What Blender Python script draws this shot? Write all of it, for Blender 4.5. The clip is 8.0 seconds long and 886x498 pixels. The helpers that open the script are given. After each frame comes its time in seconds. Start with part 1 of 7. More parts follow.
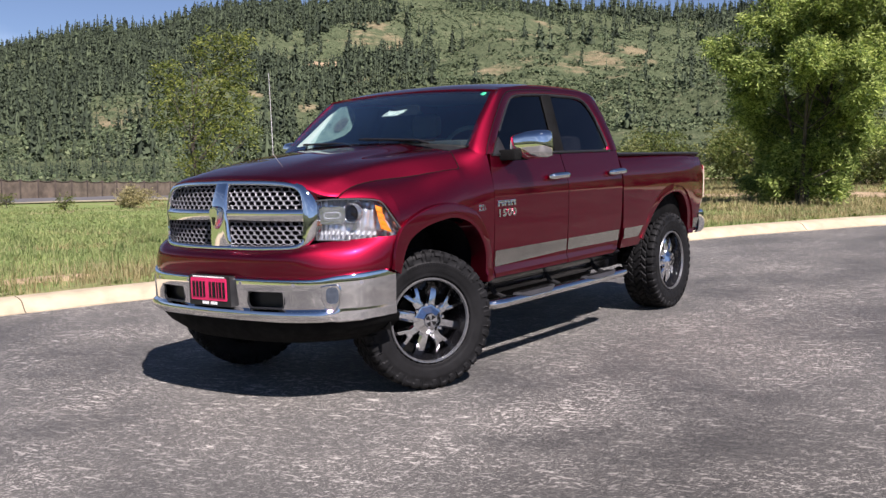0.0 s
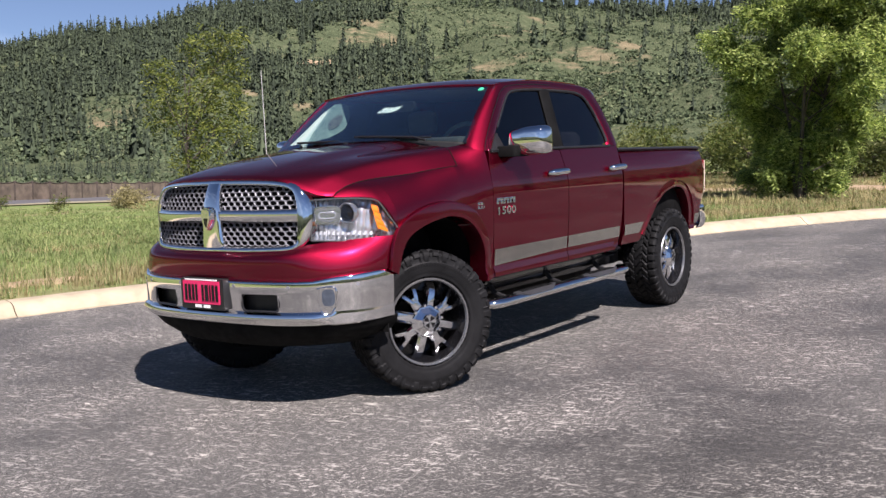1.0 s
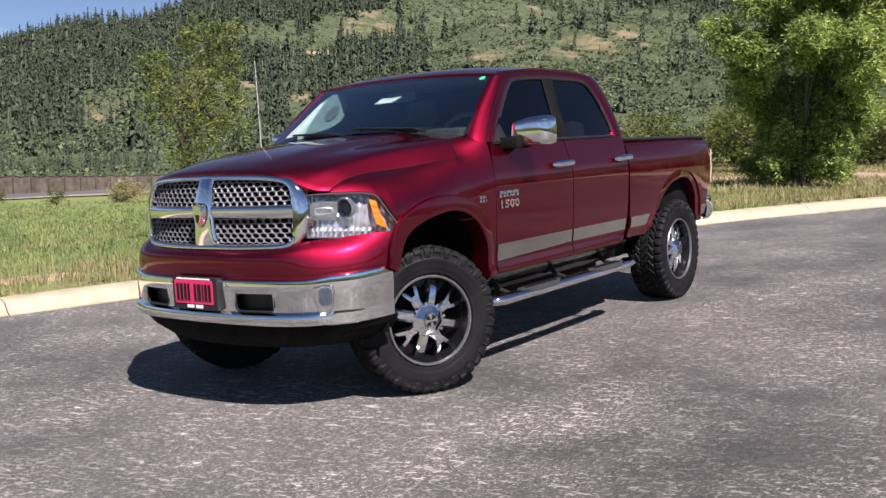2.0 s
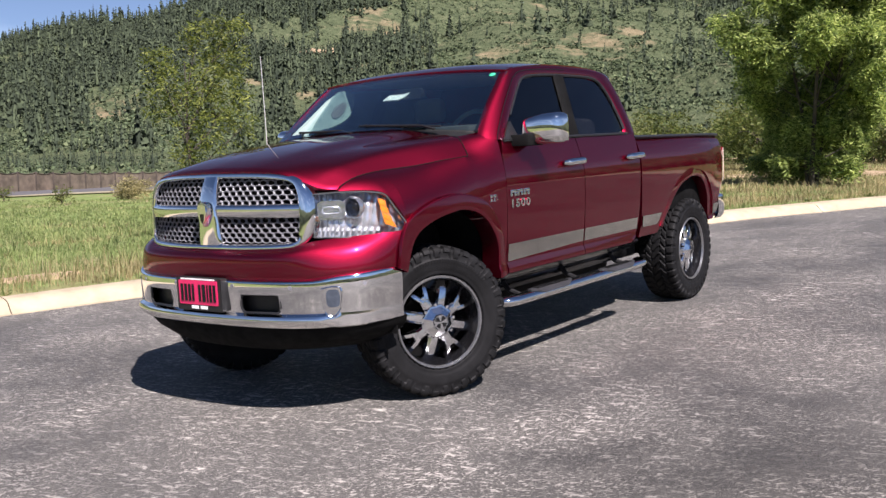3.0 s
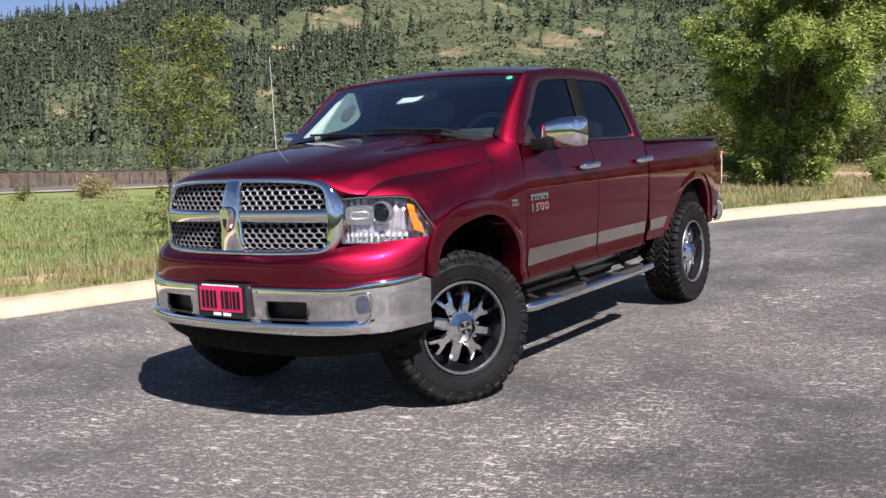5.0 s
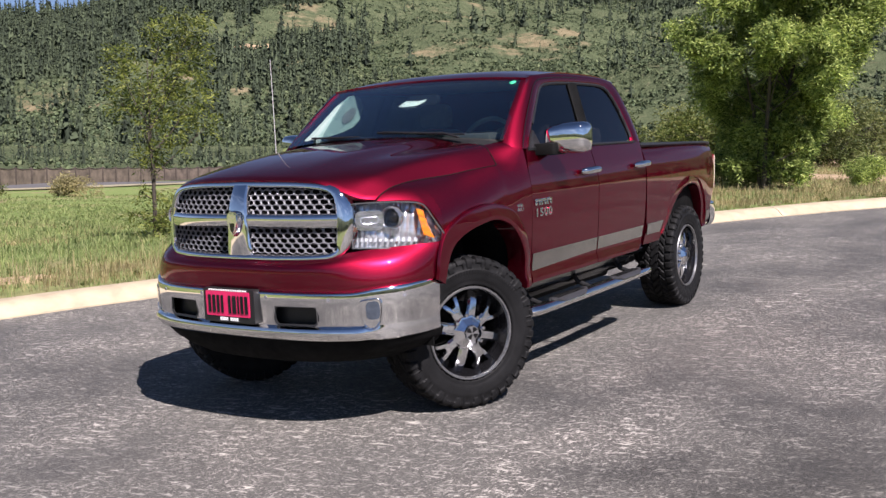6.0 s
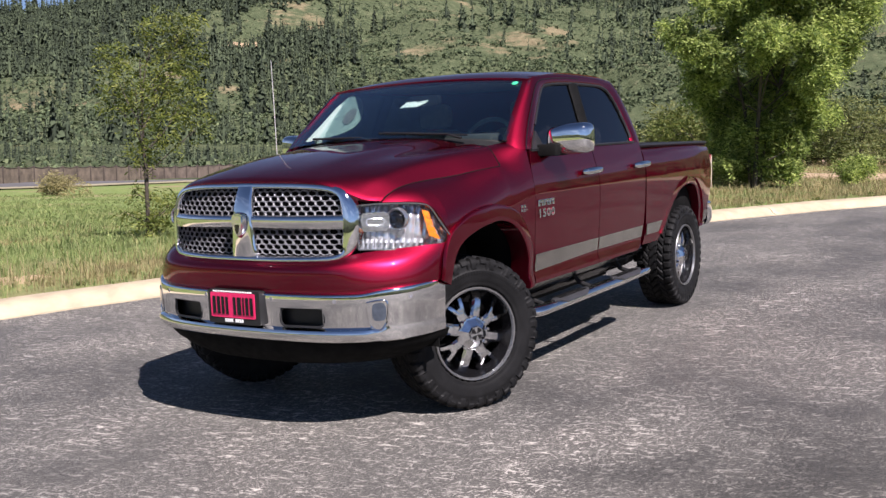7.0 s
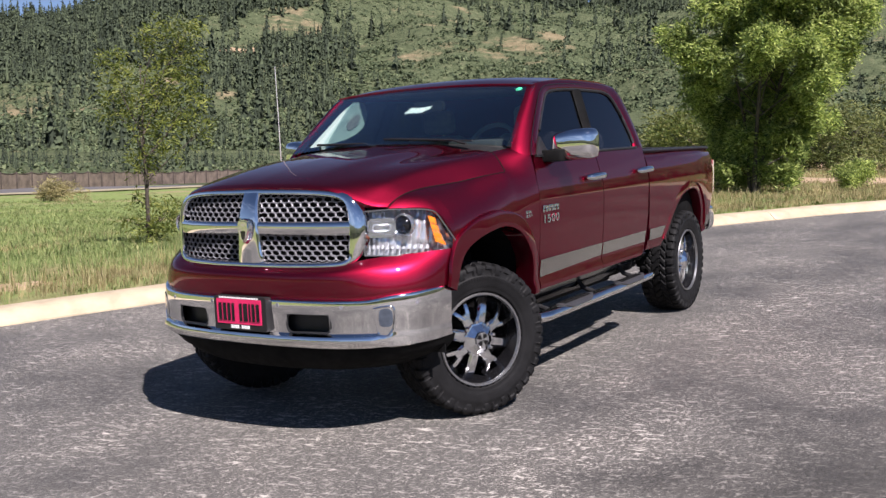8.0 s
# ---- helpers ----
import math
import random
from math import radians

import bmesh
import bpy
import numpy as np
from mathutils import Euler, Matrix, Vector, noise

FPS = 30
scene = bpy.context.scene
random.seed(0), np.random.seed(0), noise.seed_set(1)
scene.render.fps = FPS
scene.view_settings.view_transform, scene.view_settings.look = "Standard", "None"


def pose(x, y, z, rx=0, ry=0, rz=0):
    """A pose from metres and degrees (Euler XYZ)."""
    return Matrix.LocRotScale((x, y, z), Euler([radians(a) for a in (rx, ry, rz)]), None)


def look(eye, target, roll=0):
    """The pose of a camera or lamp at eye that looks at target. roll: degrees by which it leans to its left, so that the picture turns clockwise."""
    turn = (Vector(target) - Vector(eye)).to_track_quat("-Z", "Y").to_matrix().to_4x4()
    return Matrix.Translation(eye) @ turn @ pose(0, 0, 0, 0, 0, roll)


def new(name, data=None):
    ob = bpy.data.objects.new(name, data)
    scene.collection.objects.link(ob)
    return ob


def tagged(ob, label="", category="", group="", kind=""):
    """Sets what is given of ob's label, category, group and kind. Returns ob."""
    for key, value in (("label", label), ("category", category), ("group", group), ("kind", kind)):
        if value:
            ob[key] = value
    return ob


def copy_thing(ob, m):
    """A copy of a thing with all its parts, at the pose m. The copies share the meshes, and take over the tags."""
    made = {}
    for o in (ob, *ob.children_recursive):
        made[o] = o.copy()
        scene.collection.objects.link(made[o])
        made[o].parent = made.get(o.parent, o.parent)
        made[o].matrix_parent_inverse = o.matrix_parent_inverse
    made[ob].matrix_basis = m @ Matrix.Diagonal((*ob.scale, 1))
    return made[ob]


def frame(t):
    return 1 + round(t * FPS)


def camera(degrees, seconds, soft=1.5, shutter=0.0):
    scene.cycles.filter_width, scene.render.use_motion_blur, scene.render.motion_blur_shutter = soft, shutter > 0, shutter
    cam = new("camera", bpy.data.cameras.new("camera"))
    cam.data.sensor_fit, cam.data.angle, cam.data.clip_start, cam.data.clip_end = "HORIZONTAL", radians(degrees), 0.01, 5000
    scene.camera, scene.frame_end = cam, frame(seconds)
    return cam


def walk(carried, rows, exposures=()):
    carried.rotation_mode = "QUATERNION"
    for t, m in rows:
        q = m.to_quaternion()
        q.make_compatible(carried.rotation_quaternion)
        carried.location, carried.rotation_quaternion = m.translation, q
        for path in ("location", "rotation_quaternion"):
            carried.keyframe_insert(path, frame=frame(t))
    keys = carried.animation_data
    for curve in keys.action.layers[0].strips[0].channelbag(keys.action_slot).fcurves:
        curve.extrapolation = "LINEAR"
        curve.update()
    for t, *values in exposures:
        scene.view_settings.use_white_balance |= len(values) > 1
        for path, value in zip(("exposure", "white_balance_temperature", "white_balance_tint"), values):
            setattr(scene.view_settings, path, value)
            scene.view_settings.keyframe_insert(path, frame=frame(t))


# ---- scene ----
# The world stands true to plumb; the road under the truck falls about 2.6 degrees to one side.
TILT = Matrix.Rotation(radians(-2.65), 4, Vector((-0.57, 0.82, 0.0)))
cam = camera(48.7, 8.0, soft=1.45)
PATH = [
    (0, (4.606, -4.808, 1.437), (3.415, -3.212, 1.252), -2.0),
    (0.5, (4.568, -4.778, 1.427), (3.382, -3.178, 1.243), -2.1),
    (1, (4.508, -4.696, 1.437), (3.323, -3.096, 1.246), -2.6),
    (1.5, (4.434, -4.606, 1.449), (3.253, -3.004, 1.244), -3.0),
    (3, (4.272, -4.439, 1.45), (3.08, -2.847, 1.235), -3.0),
    (3.5, (4.218, -4.461, 1.469), (3.032, -2.866, 1.251), -3.0),
    (4, (4.14, -4.501, 1.482), (2.97, -2.894, 1.261), -2.9),
    (4.5, (4.045, -4.548, 1.486), (2.894, -2.927, 1.265), -2.9),
    (6, (3.787, -4.693, 1.537), (2.704, -3.026, 1.312), -2.4),
    (6.5, (3.749, -4.728, 1.547), (2.676, -3.055, 1.32), -2.4),
    (7, (3.712, -4.741, 1.555), (2.649, -3.062, 1.326), -2.4),
    (7.5, (3.684, -4.759, 1.557), (2.627, -3.076, 1.334), -2.4),
    (8, (3.677, -4.768, 1.562), (2.618, -3.086, 1.343), -2.5),
]
walk(cam, [(t, TILT @ look(eye, aim, roll)) for t, eye, aim, roll in PATH],
     exposures=[(0, 0.84, 6500, 20), (1.5, 0.84, 6500, 20), (3, 0.93, 6500, 20), (4.5, 0.89, 6500, 20), (6, 0.84, 6500, 20), (8, 0.85, 6500, 20)])

# ---- world and sun ----
SUN_FROM = Vector((0.78, -0.42, 1.0)).normalized()
world = bpy.data.worlds.new("sky")
scene.world = world
world.use_nodes = True
wn = world.node_tree
sky = wn.nodes.new("ShaderNodeTexSky")
sky.sky_type, sky.sun_disc = "NISHITA", False
sky.sun_elevation = math.asin(SUN_FROM.z)
sky.air_density, sky.dust_density, sky.ozone_density, sky.altitude = 0.70, 0.0, 3.6, 1500
sky.sun_rotation = math.atan2(SUN_FROM.x, SUN_FROM.y)
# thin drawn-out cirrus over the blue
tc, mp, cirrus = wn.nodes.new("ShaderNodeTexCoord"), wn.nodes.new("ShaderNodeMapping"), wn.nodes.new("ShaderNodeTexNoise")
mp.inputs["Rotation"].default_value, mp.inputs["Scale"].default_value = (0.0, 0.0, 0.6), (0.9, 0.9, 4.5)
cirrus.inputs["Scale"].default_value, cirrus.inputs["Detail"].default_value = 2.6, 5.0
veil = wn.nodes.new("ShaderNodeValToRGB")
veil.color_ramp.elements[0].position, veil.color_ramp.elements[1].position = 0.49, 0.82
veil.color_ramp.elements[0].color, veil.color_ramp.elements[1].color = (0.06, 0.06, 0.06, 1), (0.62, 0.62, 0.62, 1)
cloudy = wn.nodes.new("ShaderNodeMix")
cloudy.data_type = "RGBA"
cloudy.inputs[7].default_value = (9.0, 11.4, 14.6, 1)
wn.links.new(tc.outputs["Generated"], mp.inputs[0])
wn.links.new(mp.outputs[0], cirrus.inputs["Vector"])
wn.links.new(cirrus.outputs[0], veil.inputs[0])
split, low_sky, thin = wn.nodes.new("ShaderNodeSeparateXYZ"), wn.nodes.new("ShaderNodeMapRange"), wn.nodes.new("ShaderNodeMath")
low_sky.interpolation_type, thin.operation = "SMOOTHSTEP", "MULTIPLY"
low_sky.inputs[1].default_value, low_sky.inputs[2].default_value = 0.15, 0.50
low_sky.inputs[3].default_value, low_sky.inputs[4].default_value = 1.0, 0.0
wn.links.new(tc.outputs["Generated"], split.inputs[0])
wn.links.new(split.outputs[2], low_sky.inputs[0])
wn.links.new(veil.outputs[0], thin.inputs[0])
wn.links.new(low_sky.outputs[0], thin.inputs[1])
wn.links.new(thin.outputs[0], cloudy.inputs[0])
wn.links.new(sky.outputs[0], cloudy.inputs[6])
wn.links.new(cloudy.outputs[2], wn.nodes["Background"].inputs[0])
wn.nodes["Background"].inputs[1].default_value = 0.05
sun = new("sun", bpy.data.lights.new("sun", "SUN"))
sun.data.energy, sun.data.angle, sun.data.color = 5.3, radians(0.53), (1.0, 0.965, 0.93)
sun.matrix_world = look(SUN_FROM * 60, (0, 0, 0))

# ---- materials ----
def material(name):
    m = bpy.data.materials.new(name)
    m.use_nodes = True
    return m, m.node_tree, m.node_tree.nodes["Principled BSDF"]


def ramp(nt, fac, stops):
    node = nt.nodes.new("ShaderNodeValToRGB")
    while len(node.color_ramp.elements) < len(stops):
        node.color_ramp.elements.new(0.5)
    for el, (p, c) in zip(node.color_ramp.elements, stops):
        el.position, el.color = p, (*c, 1)
    nt.links.new(fac, node.inputs[0])
    return node.outputs[0]


def noise_node(nt, scale, detail=4.0, rough=0.55, coords="Object", stretch=None, turn=None):
    tc = nt.nodes.new("ShaderNodeTexCoord")
    n = nt.nodes.new("ShaderNodeTexNoise")
    n.inputs["Scale"].default_value, n.inputs["Detail"].default_value = scale, detail
    n.inputs["Roughness"].default_value = rough
    src = tc.outputs[coords]
    if stretch:
        mp = nt.nodes.new("ShaderNodeMapping")
        mp.inputs["Scale"].default_value = stretch
        if turn is not None:
            mp.vector_type, mp.inputs["Rotation"].default_value = "TEXTURE", (0, 0, radians(turn))
        nt.links.new(src, mp.inputs[0])
        src = mp.outputs[0]
    nt.links.new(src, n.inputs["Vector"])
    return n.outputs[0]


def bump(nt, bsdf, height, strength, distance, socket="Normal"):
    b = nt.nodes.new("ShaderNodeBump")
    b.inputs["Strength"].default_value, b.inputs["Distance"].default_value = strength, distance
    nt.links.new(height, b.inputs["Height"])
    nt.links.new(b.outputs[0], bsdf.inputs[socket])


def mixed(nt, a, b, fac, mode="MIX"):
    m = nt.nodes.new("ShaderNodeMix")
    m.data_type, m.blend_type = "RGBA", mode
    for sock, val in ((m.inputs[0], fac), (m.inputs[6], a), (m.inputs[7], b)):
        if isinstance(val, bpy.types.NodeSocket):
            nt.links.new(val, sock)
        elif isinstance(val, (int, float)):
            sock.default_value = val
        else:
            sock.default_value = (*val, 1)
    return m.outputs[2]


def plain(name, base, rough=0.5, metal=0.0, vary=0.15, scale=14.0, bumps=0.0, bump_scale=120.0, spec=0.5):
    """A surface of one colour with soft variation in tone and gloss."""
    m, nt, p = material(name)
    n = noise_node(nt, scale)
    lo, hi = [c * (1 - vary) for c in base], [min(1, c * (1 + vary)) for c in base]
    nt.links.new(ramp(nt, n, ((0.3, lo), (0.7, hi))), p.inputs["Base Color"])
    p.inputs["Metallic"].default_value = metal
    p.inputs["Specular IOR Level"].default_value = spec
    r = ramp(nt, noise_node(nt, scale * 2.3), ((0.3, [rough * 0.85] * 3), (0.7, [min(1, rough * 1.15)] * 3)))
    nt.links.new(r, p.inputs["Roughness"])
    if bumps:
        bump(nt, p, noise_node(nt, bump_scale), bumps, 0.004)
    return m


def car_paint(name, base, deep):
    """Metallic candy paint: a broad soft lobe of flakes, a little pigment, and a clear coat over them."""
    m = bpy.data.materials.new(name)
    m.use_nodes = True
    nt = m.node_tree
    nt.nodes.clear()
    out = nt.nodes.new("ShaderNodeOutputMaterial")
    tone = ramp(nt, noise_node(nt, 900.0, 1.0), ((0.35, deep), (0.65, base)))
    flakes, pigment, coat = nt.nodes.new("ShaderNodeBsdfGlossy"), nt.nodes.new("ShaderNodeBsdfDiffuse"), nt.nodes.new("ShaderNodeBsdfGlossy")
    flakes.distribution, flakes.inputs["Roughness"].default_value = "BECKMANN", 0.56
    gleam, metal = nt.nodes.new("ShaderNodeBsdfGlossy"), nt.nodes.new("ShaderNodeMixShader")
    gleam.inputs["Roughness"].default_value, metal.inputs[0].default_value = 0.30, 0.50
    coat.inputs["Roughness"].default_value = 0.012
    body, coated, fresnel = nt.nodes.new("ShaderNodeMixShader"), nt.nodes.new("ShaderNodeMixShader"), nt.nodes.new("ShaderNodeFresnel")
    fresnel.inputs["IOR"].default_value = 1.52
    # orange peel in the clear coat
    peel = nt.nodes.new("ShaderNodeBump")
    peel.inputs["Strength"].default_value, peel.inputs["Distance"].default_value = 0.02, 0.002
    nt.links.new(noise_node(nt, 60.0, 2.0), peel.inputs["Height"])
    nt.links.new(peel.outputs[0], coat.inputs["Normal"])
    for node in (flakes, gleam, pigment):
        nt.links.new(tone, node.inputs["Color"])
    nt.links.new(flakes.outputs[0], metal.inputs[1])
    nt.links.new(gleam.outputs[0], metal.inputs[2])
    body.inputs[0].default_value = 0.05
    nt.links.new(metal.outputs[0], body.inputs[1])
    nt.links.new(pigment.outputs[0], body.inputs[2])
    nt.links.new(fresnel.outputs[0], coated.inputs[0])
    nt.links.new(body.outputs[0], coated.inputs[1])
    nt.links.new(coat.outputs[0], coated.inputs[2])
    nt.links.new(coated.outputs[0], out.inputs[0])
    return m


def glass(name, tint, ior=1.5, grow=3.6):
    m = bpy.data.materials.new(name)
    m.use_nodes = True
    nt = m.node_tree
    nt.nodes.clear()
    out = nt.nodes.new("ShaderNodeOutputMaterial")
    mix = nt.nodes.new("ShaderNodeMixShader")
    tr, gl = nt.nodes.new("ShaderNodeBsdfTransparent"), nt.nodes.new("ShaderNodeBsdfGlossy")
    # gloss grows towards grazing angles, alike on both faces of the pane
    lw, power, scaled = nt.nodes.new("ShaderNodeLayerWeight"), nt.nodes.new("ShaderNodeMath"), nt.nodes.new("ShaderNodeMath")
    lw.inputs["Blend"].default_value = 0.5
    power.operation, power.inputs[1].default_value = "POWER", grow
    f0 = ((ior - 1) / (ior + 1)) ** 2
    scaled.operation, scaled.inputs[1].default_value, scaled.inputs[2].default_value = "MULTIPLY_ADD", 0.85, f0
    nt.links.new(lw.outputs["Facing"], power.inputs[0])
    nt.links.new(power.outputs[0], scaled.inputs[0])
    tr.inputs[0].default_value = (*tint, 1)
    gl.inputs["Roughness"].default_value = 0.01
    gl.inputs[0].default_value = (0.95, 0.97, 1.0, 1)
    nt.links.new(scaled.outputs[0], mix.inputs[0])
    nt.links.new(tr.outputs[0], mix.inputs[1])
    nt.links.new(gl.outputs[0], mix.inputs[2])
    nt.links.new(mix.outputs[0], out.inputs[0])
    return m


PAINT = car_paint("cherry_paint", (0.275, 0.0070, 0.029), (0.155, 0.0038, 0.0165))
CHROME = plain("chrome", (0.80, 0.80, 0.80), 0.05, 1.0, 0.04, 5)
DULL_CHROME = plain("satin_chrome", (0.62, 0.62, 0.62), 0.16, 1.0, 0.06, 8)
BRUSHED = plain("polished_steel_trim", (0.56, 0.54, 0.50), 0.16, 1.0, 0.08, 9, 0.03, 40)
BLACK = plain("black_plastic", (0.012, 0.012, 0.013), 0.45, 0, 0.3, 20, 0.1, 300)
GLOSS_BLACK = plain("gloss_black", (0.008, 0.008, 0.009), 0.12, 0, 0.2)
DARK = plain("chassis_black", (0.006, 0.006, 0.006), 0.8, 0, 0.4, 8, spec=0.1)
RUBBER = plain("tyre_rubber", (0.0085, 0.0085, 0.009), 0.62, 0, 0.4, 9, 0.3, 160, spec=0.16)
SCREEN_GLASS = glass("windscreen_glass", (0.80, 0.93, 0.90), 1.5, 2.0)
SIDE_GLASS = glass("tinted_glass", (0.16, 0.17, 0.19), 1.5, 4.4)
LAMP_GLASS = glass("lamp_cover", (0.95, 0.96, 0.97), 1.35)
LAMP_CHROME = plain("lamp_reflector", (0.78, 0.79, 0.82), 0.10, 0.72, 0.06, 30, 0.85, 40)
LAMP_GREY = plain("lamp_bezel", (0.50, 0.51, 0.53), 0.10, 0.85, 0.2, 40, 0.8, 45)
LAMP_RIM = plain("lamp_rim", (0.13, 0.132, 0.138), 0.2, 0.5, 0.1, 40, 0.3, 45)
LED = plain("led_lens", (0.50, 0.51, 0.53), 0.15, 0.3, 0.15, 60, 0.6, 45)
SILVER = plain("silver_mesh_paint", (0.24, 0.24, 0.26), 0.45, 0.35, 0.06, 30)
AMBER = plain("amber_lens", (0.80, 0.20, 0.010), 0.18, 0, 0.2, 60)
RED_LENS = plain("red_lens", (0.14, 0.006, 0.006), 0.1, 0, 0.1)
CABIN = plain("cabin_trim", (0.15, 0.15, 0.145), 0.75, 0, 0.25, 12, 0.1)
DASH = plain("dash_vinyl", (0.034, 0.033, 0.032), 0.7, 0, 0.2, 12, 0.15)
CABIN_GREY = plain("roof_lining", (0.34, 0.33, 0.31), 0.8, 0, 0.15, 12, 0.1)
SEAT_CLOTH = plain("seat_cloth", (0.22, 0.21, 0.195), 0.9, 0, 0.25, 25, 0.15)
PALE_PANEL = plain("pale_panel", (0.26, 0.34, 0.32), 0.6, 0, 0.06, 12)
PAPER = plain("white_paper", (0.85, 0.86, 0.84), 0.7, 0, 0.04)
GREEN_DOT = plain("green_sticker", (0.05, 0.55, 0.30), 0.5, 0, 0.05)
PINK = plain("pink_plate", (0.75, 0.025, 0.125), 0.4, 0, 0.1, 40)

FOG_LENS = plain("fog_lens", (0.07, 0.085, 0.11), 0.08, 0.3, 0.2, 30)
CREAM_LENS = plain("cream_lens", (0.62, 0.52, 0.42), 0.25, 0, 0.1, 40)
WHIP = plain("bright_steel_whip", (0.42, 0.42, 0.42), 0.5, 0.2, 0.1)
RIM_LIP = plain("satin_rim_lip", (0.30, 0.30, 0.305), 0.30, 0.85, 0.1, 30)
STEP_PAD = plain("worn_step_pad", (0.035, 0.035, 0.038), 0.42, 0.1, 0.25, 30, 0.2, 200)
HUB_CHROME = plain("smoked_chrome", (0.72, 0.73, 0.75), 0.08, 1.0, 0.1, 30, 0.45, 34)

# ---- mesh helpers ----
def spline(keys, t):
    """A smooth curve through keys of (t, values...), read at t."""
    ts = [k[0] for k in keys]
    t = min(max(t, ts[0]), ts[-1])
    i = max(0, min(len(keys) - 2, int(np.searchsorted(ts, t, "right")) - 1))
    k = [np.array(keys[min(max(j, 0), len(keys) - 1)], float) for j in (i - 1, i, i + 1, i + 2)]
    h = k[2][0] - k[1][0]
    f = (t - k[1][0]) / h
    m1 = (k[2] - k[0]) / max(k[2][0] - k[0][0], 1e-6) * h
    m2 = (k[3] - k[1]) / max(k[3][0] - k[1][0], 1e-6) * h
    v = (2 * f**3 - 3 * f**2 + 1) * k[1] + (f**3 - 2 * f**2 + f) * m1 + (3 * f**2 - 2 * f**3) * k[2] + (f**3 - f**2) * m2
    return v[1:] if len(v) > 2 else v[1]


def smooth(a, b, x):
    t = min(1.0, max(0.0, (x - a) / (b - a)))
    return t * t * (3 - 2 * t)


def along(points, n):
    """n points evenly along a smooth curve through the points."""
    pts = [Vector(p) for p in points]
    d = [0.0]
    for a, b in zip(pts, pts[1:]):
        d.append(d[-1] + (b - a).length)
    keys = [(s, *p) for s, p in zip(d, pts)]
    return [Vector(spline(keys, d[-1] * i / (n - 1))) for i in range(n)]


def link_mesh(name, bm, mat, parent=None, label="", smooth=38):
    me = bpy.data.meshes.new(name)
    bm.normal_update()
    bm.to_mesh(me)
    bm.free()
    me.materials.append(mat)
    if smooth:
        me.shade_smooth()
        me.set_sharp_from_angle(angle=radians(smooth))
    ob = new(name, me)
    if parent:
        ob.parent = parent
    if label:
        tagged(ob, label)
    return ob


def part(name, bm, mat, parent, label="", smooth=38):
    return link_mesh(name, bm, mat, parent, label, smooth)


def add_grid(bm, rows):
    vs = [[bm.verts.new(p) for p in r] for r in rows]
    for a, b in zip(vs, vs[1:]):
        for i in range(len(a) - 1):
            try:
                bm.faces.new((a[i], a[i + 1], b[i + 1], b[i]))
            except ValueError:
                pass
    return vs


def thicken(bm, t, out):
    """Turns an open sheet into a closed shell t thick; the sheet stays the outer side, facing along out (a point it faces away from)."""
    bmesh.ops.remove_doubles(bm, verts=bm.verts, dist=0.0004)
    bmesh.ops.recalc_face_normals(bm, faces=bm.faces)
    bm.normal_update()
    vote = sum(f.normal.dot(f.calc_center_median() - Vector(out)) * f.calc_area() for f in bm.faces)
    if vote < 0:
        bmesh.ops.reverse_faces(bm, faces=bm.faces)
        bm.normal_update()
    old = list(bm.verts)
    faces = list(bm.faces)
    edges = [e for e in bm.edges if e.is_boundary]
    twin = {v: bm.verts.new(v.co - v.normal * t) for v in old}
    for e in edges:
        f = e.link_faces[0]
        a, b = e.verts
        for l in f.loops:
            if l.edge == e:
                a, b = l.vert, l.link_loop_next.vert
        bm.faces.new((b, a, twin[a], twin[b]))
    for f in faces:
        bm.faces.new([twin[v] for v in reversed(f.verts)])


def sheet(rows, t, out, sign=1):
    bm = bmesh.new()
    add_grid(bm, [[Vector((p[0] * sign, p[1], p[2])) for p in r] for r in rows])
    thicken(bm, t, (out[0] * sign, out[1], out[2]))
    return bm


def add_box(bm, a, b, bevel=0.0, m=None):
    made = bmesh.ops.create_cube(bm, size=1)["verts"]
    for v in made:
        v.co = Vector([a[i] + (v.co[i] + 0.5) * (b[i] - a[i]) for i in range(3)])
    if m:
        for v in made:
            v.co = m @ v.co
    if bevel:
        es = list({e for v in made for e in v.link_edges})
        bmesh.ops.bevel(bm, geom=es, offset=bevel, segments=2, profile=0.5, affect="EDGES")


def box_mesh(a, b, bevel=0.0, m=None):
    bm = bmesh.new()
    add_box(bm, a, b, bevel, m)
    return bm


def add_tube(bm, pts, r, n=10, squash=1.0, caps=True):
    pts = [Vector(p) for p in pts]
    rings = []
    for i, p in enumerate(pts):
        d = (pts[min(i + 1, len(pts) - 1)] - pts[max(i - 1, 0)]).normalized()
        up = Vector((0, 0, 1)) if abs(d.z) < 0.9 else Vector((1, 0, 0))
        s = d.cross(up).normalized()
        u = s.cross(d)
        rr = r[i] if isinstance(r, (list, tuple)) else r
        rings.append([bm.verts.new(p + s * math.cos(k * 2 * math.pi / n) * rr + u * math.sin(k * 2 * math.pi / n) * rr * squash) for k in range(n)])
    for a, b in zip(rings, rings[1:]):
        for k in range(n):
            bm.faces.new((a[k], a[(k + 1) % n], b[(k + 1) % n], b[k]))
    if caps:
        bm.faces.new(list(reversed(rings[0])))
        bm.faces.new(rings[-1])


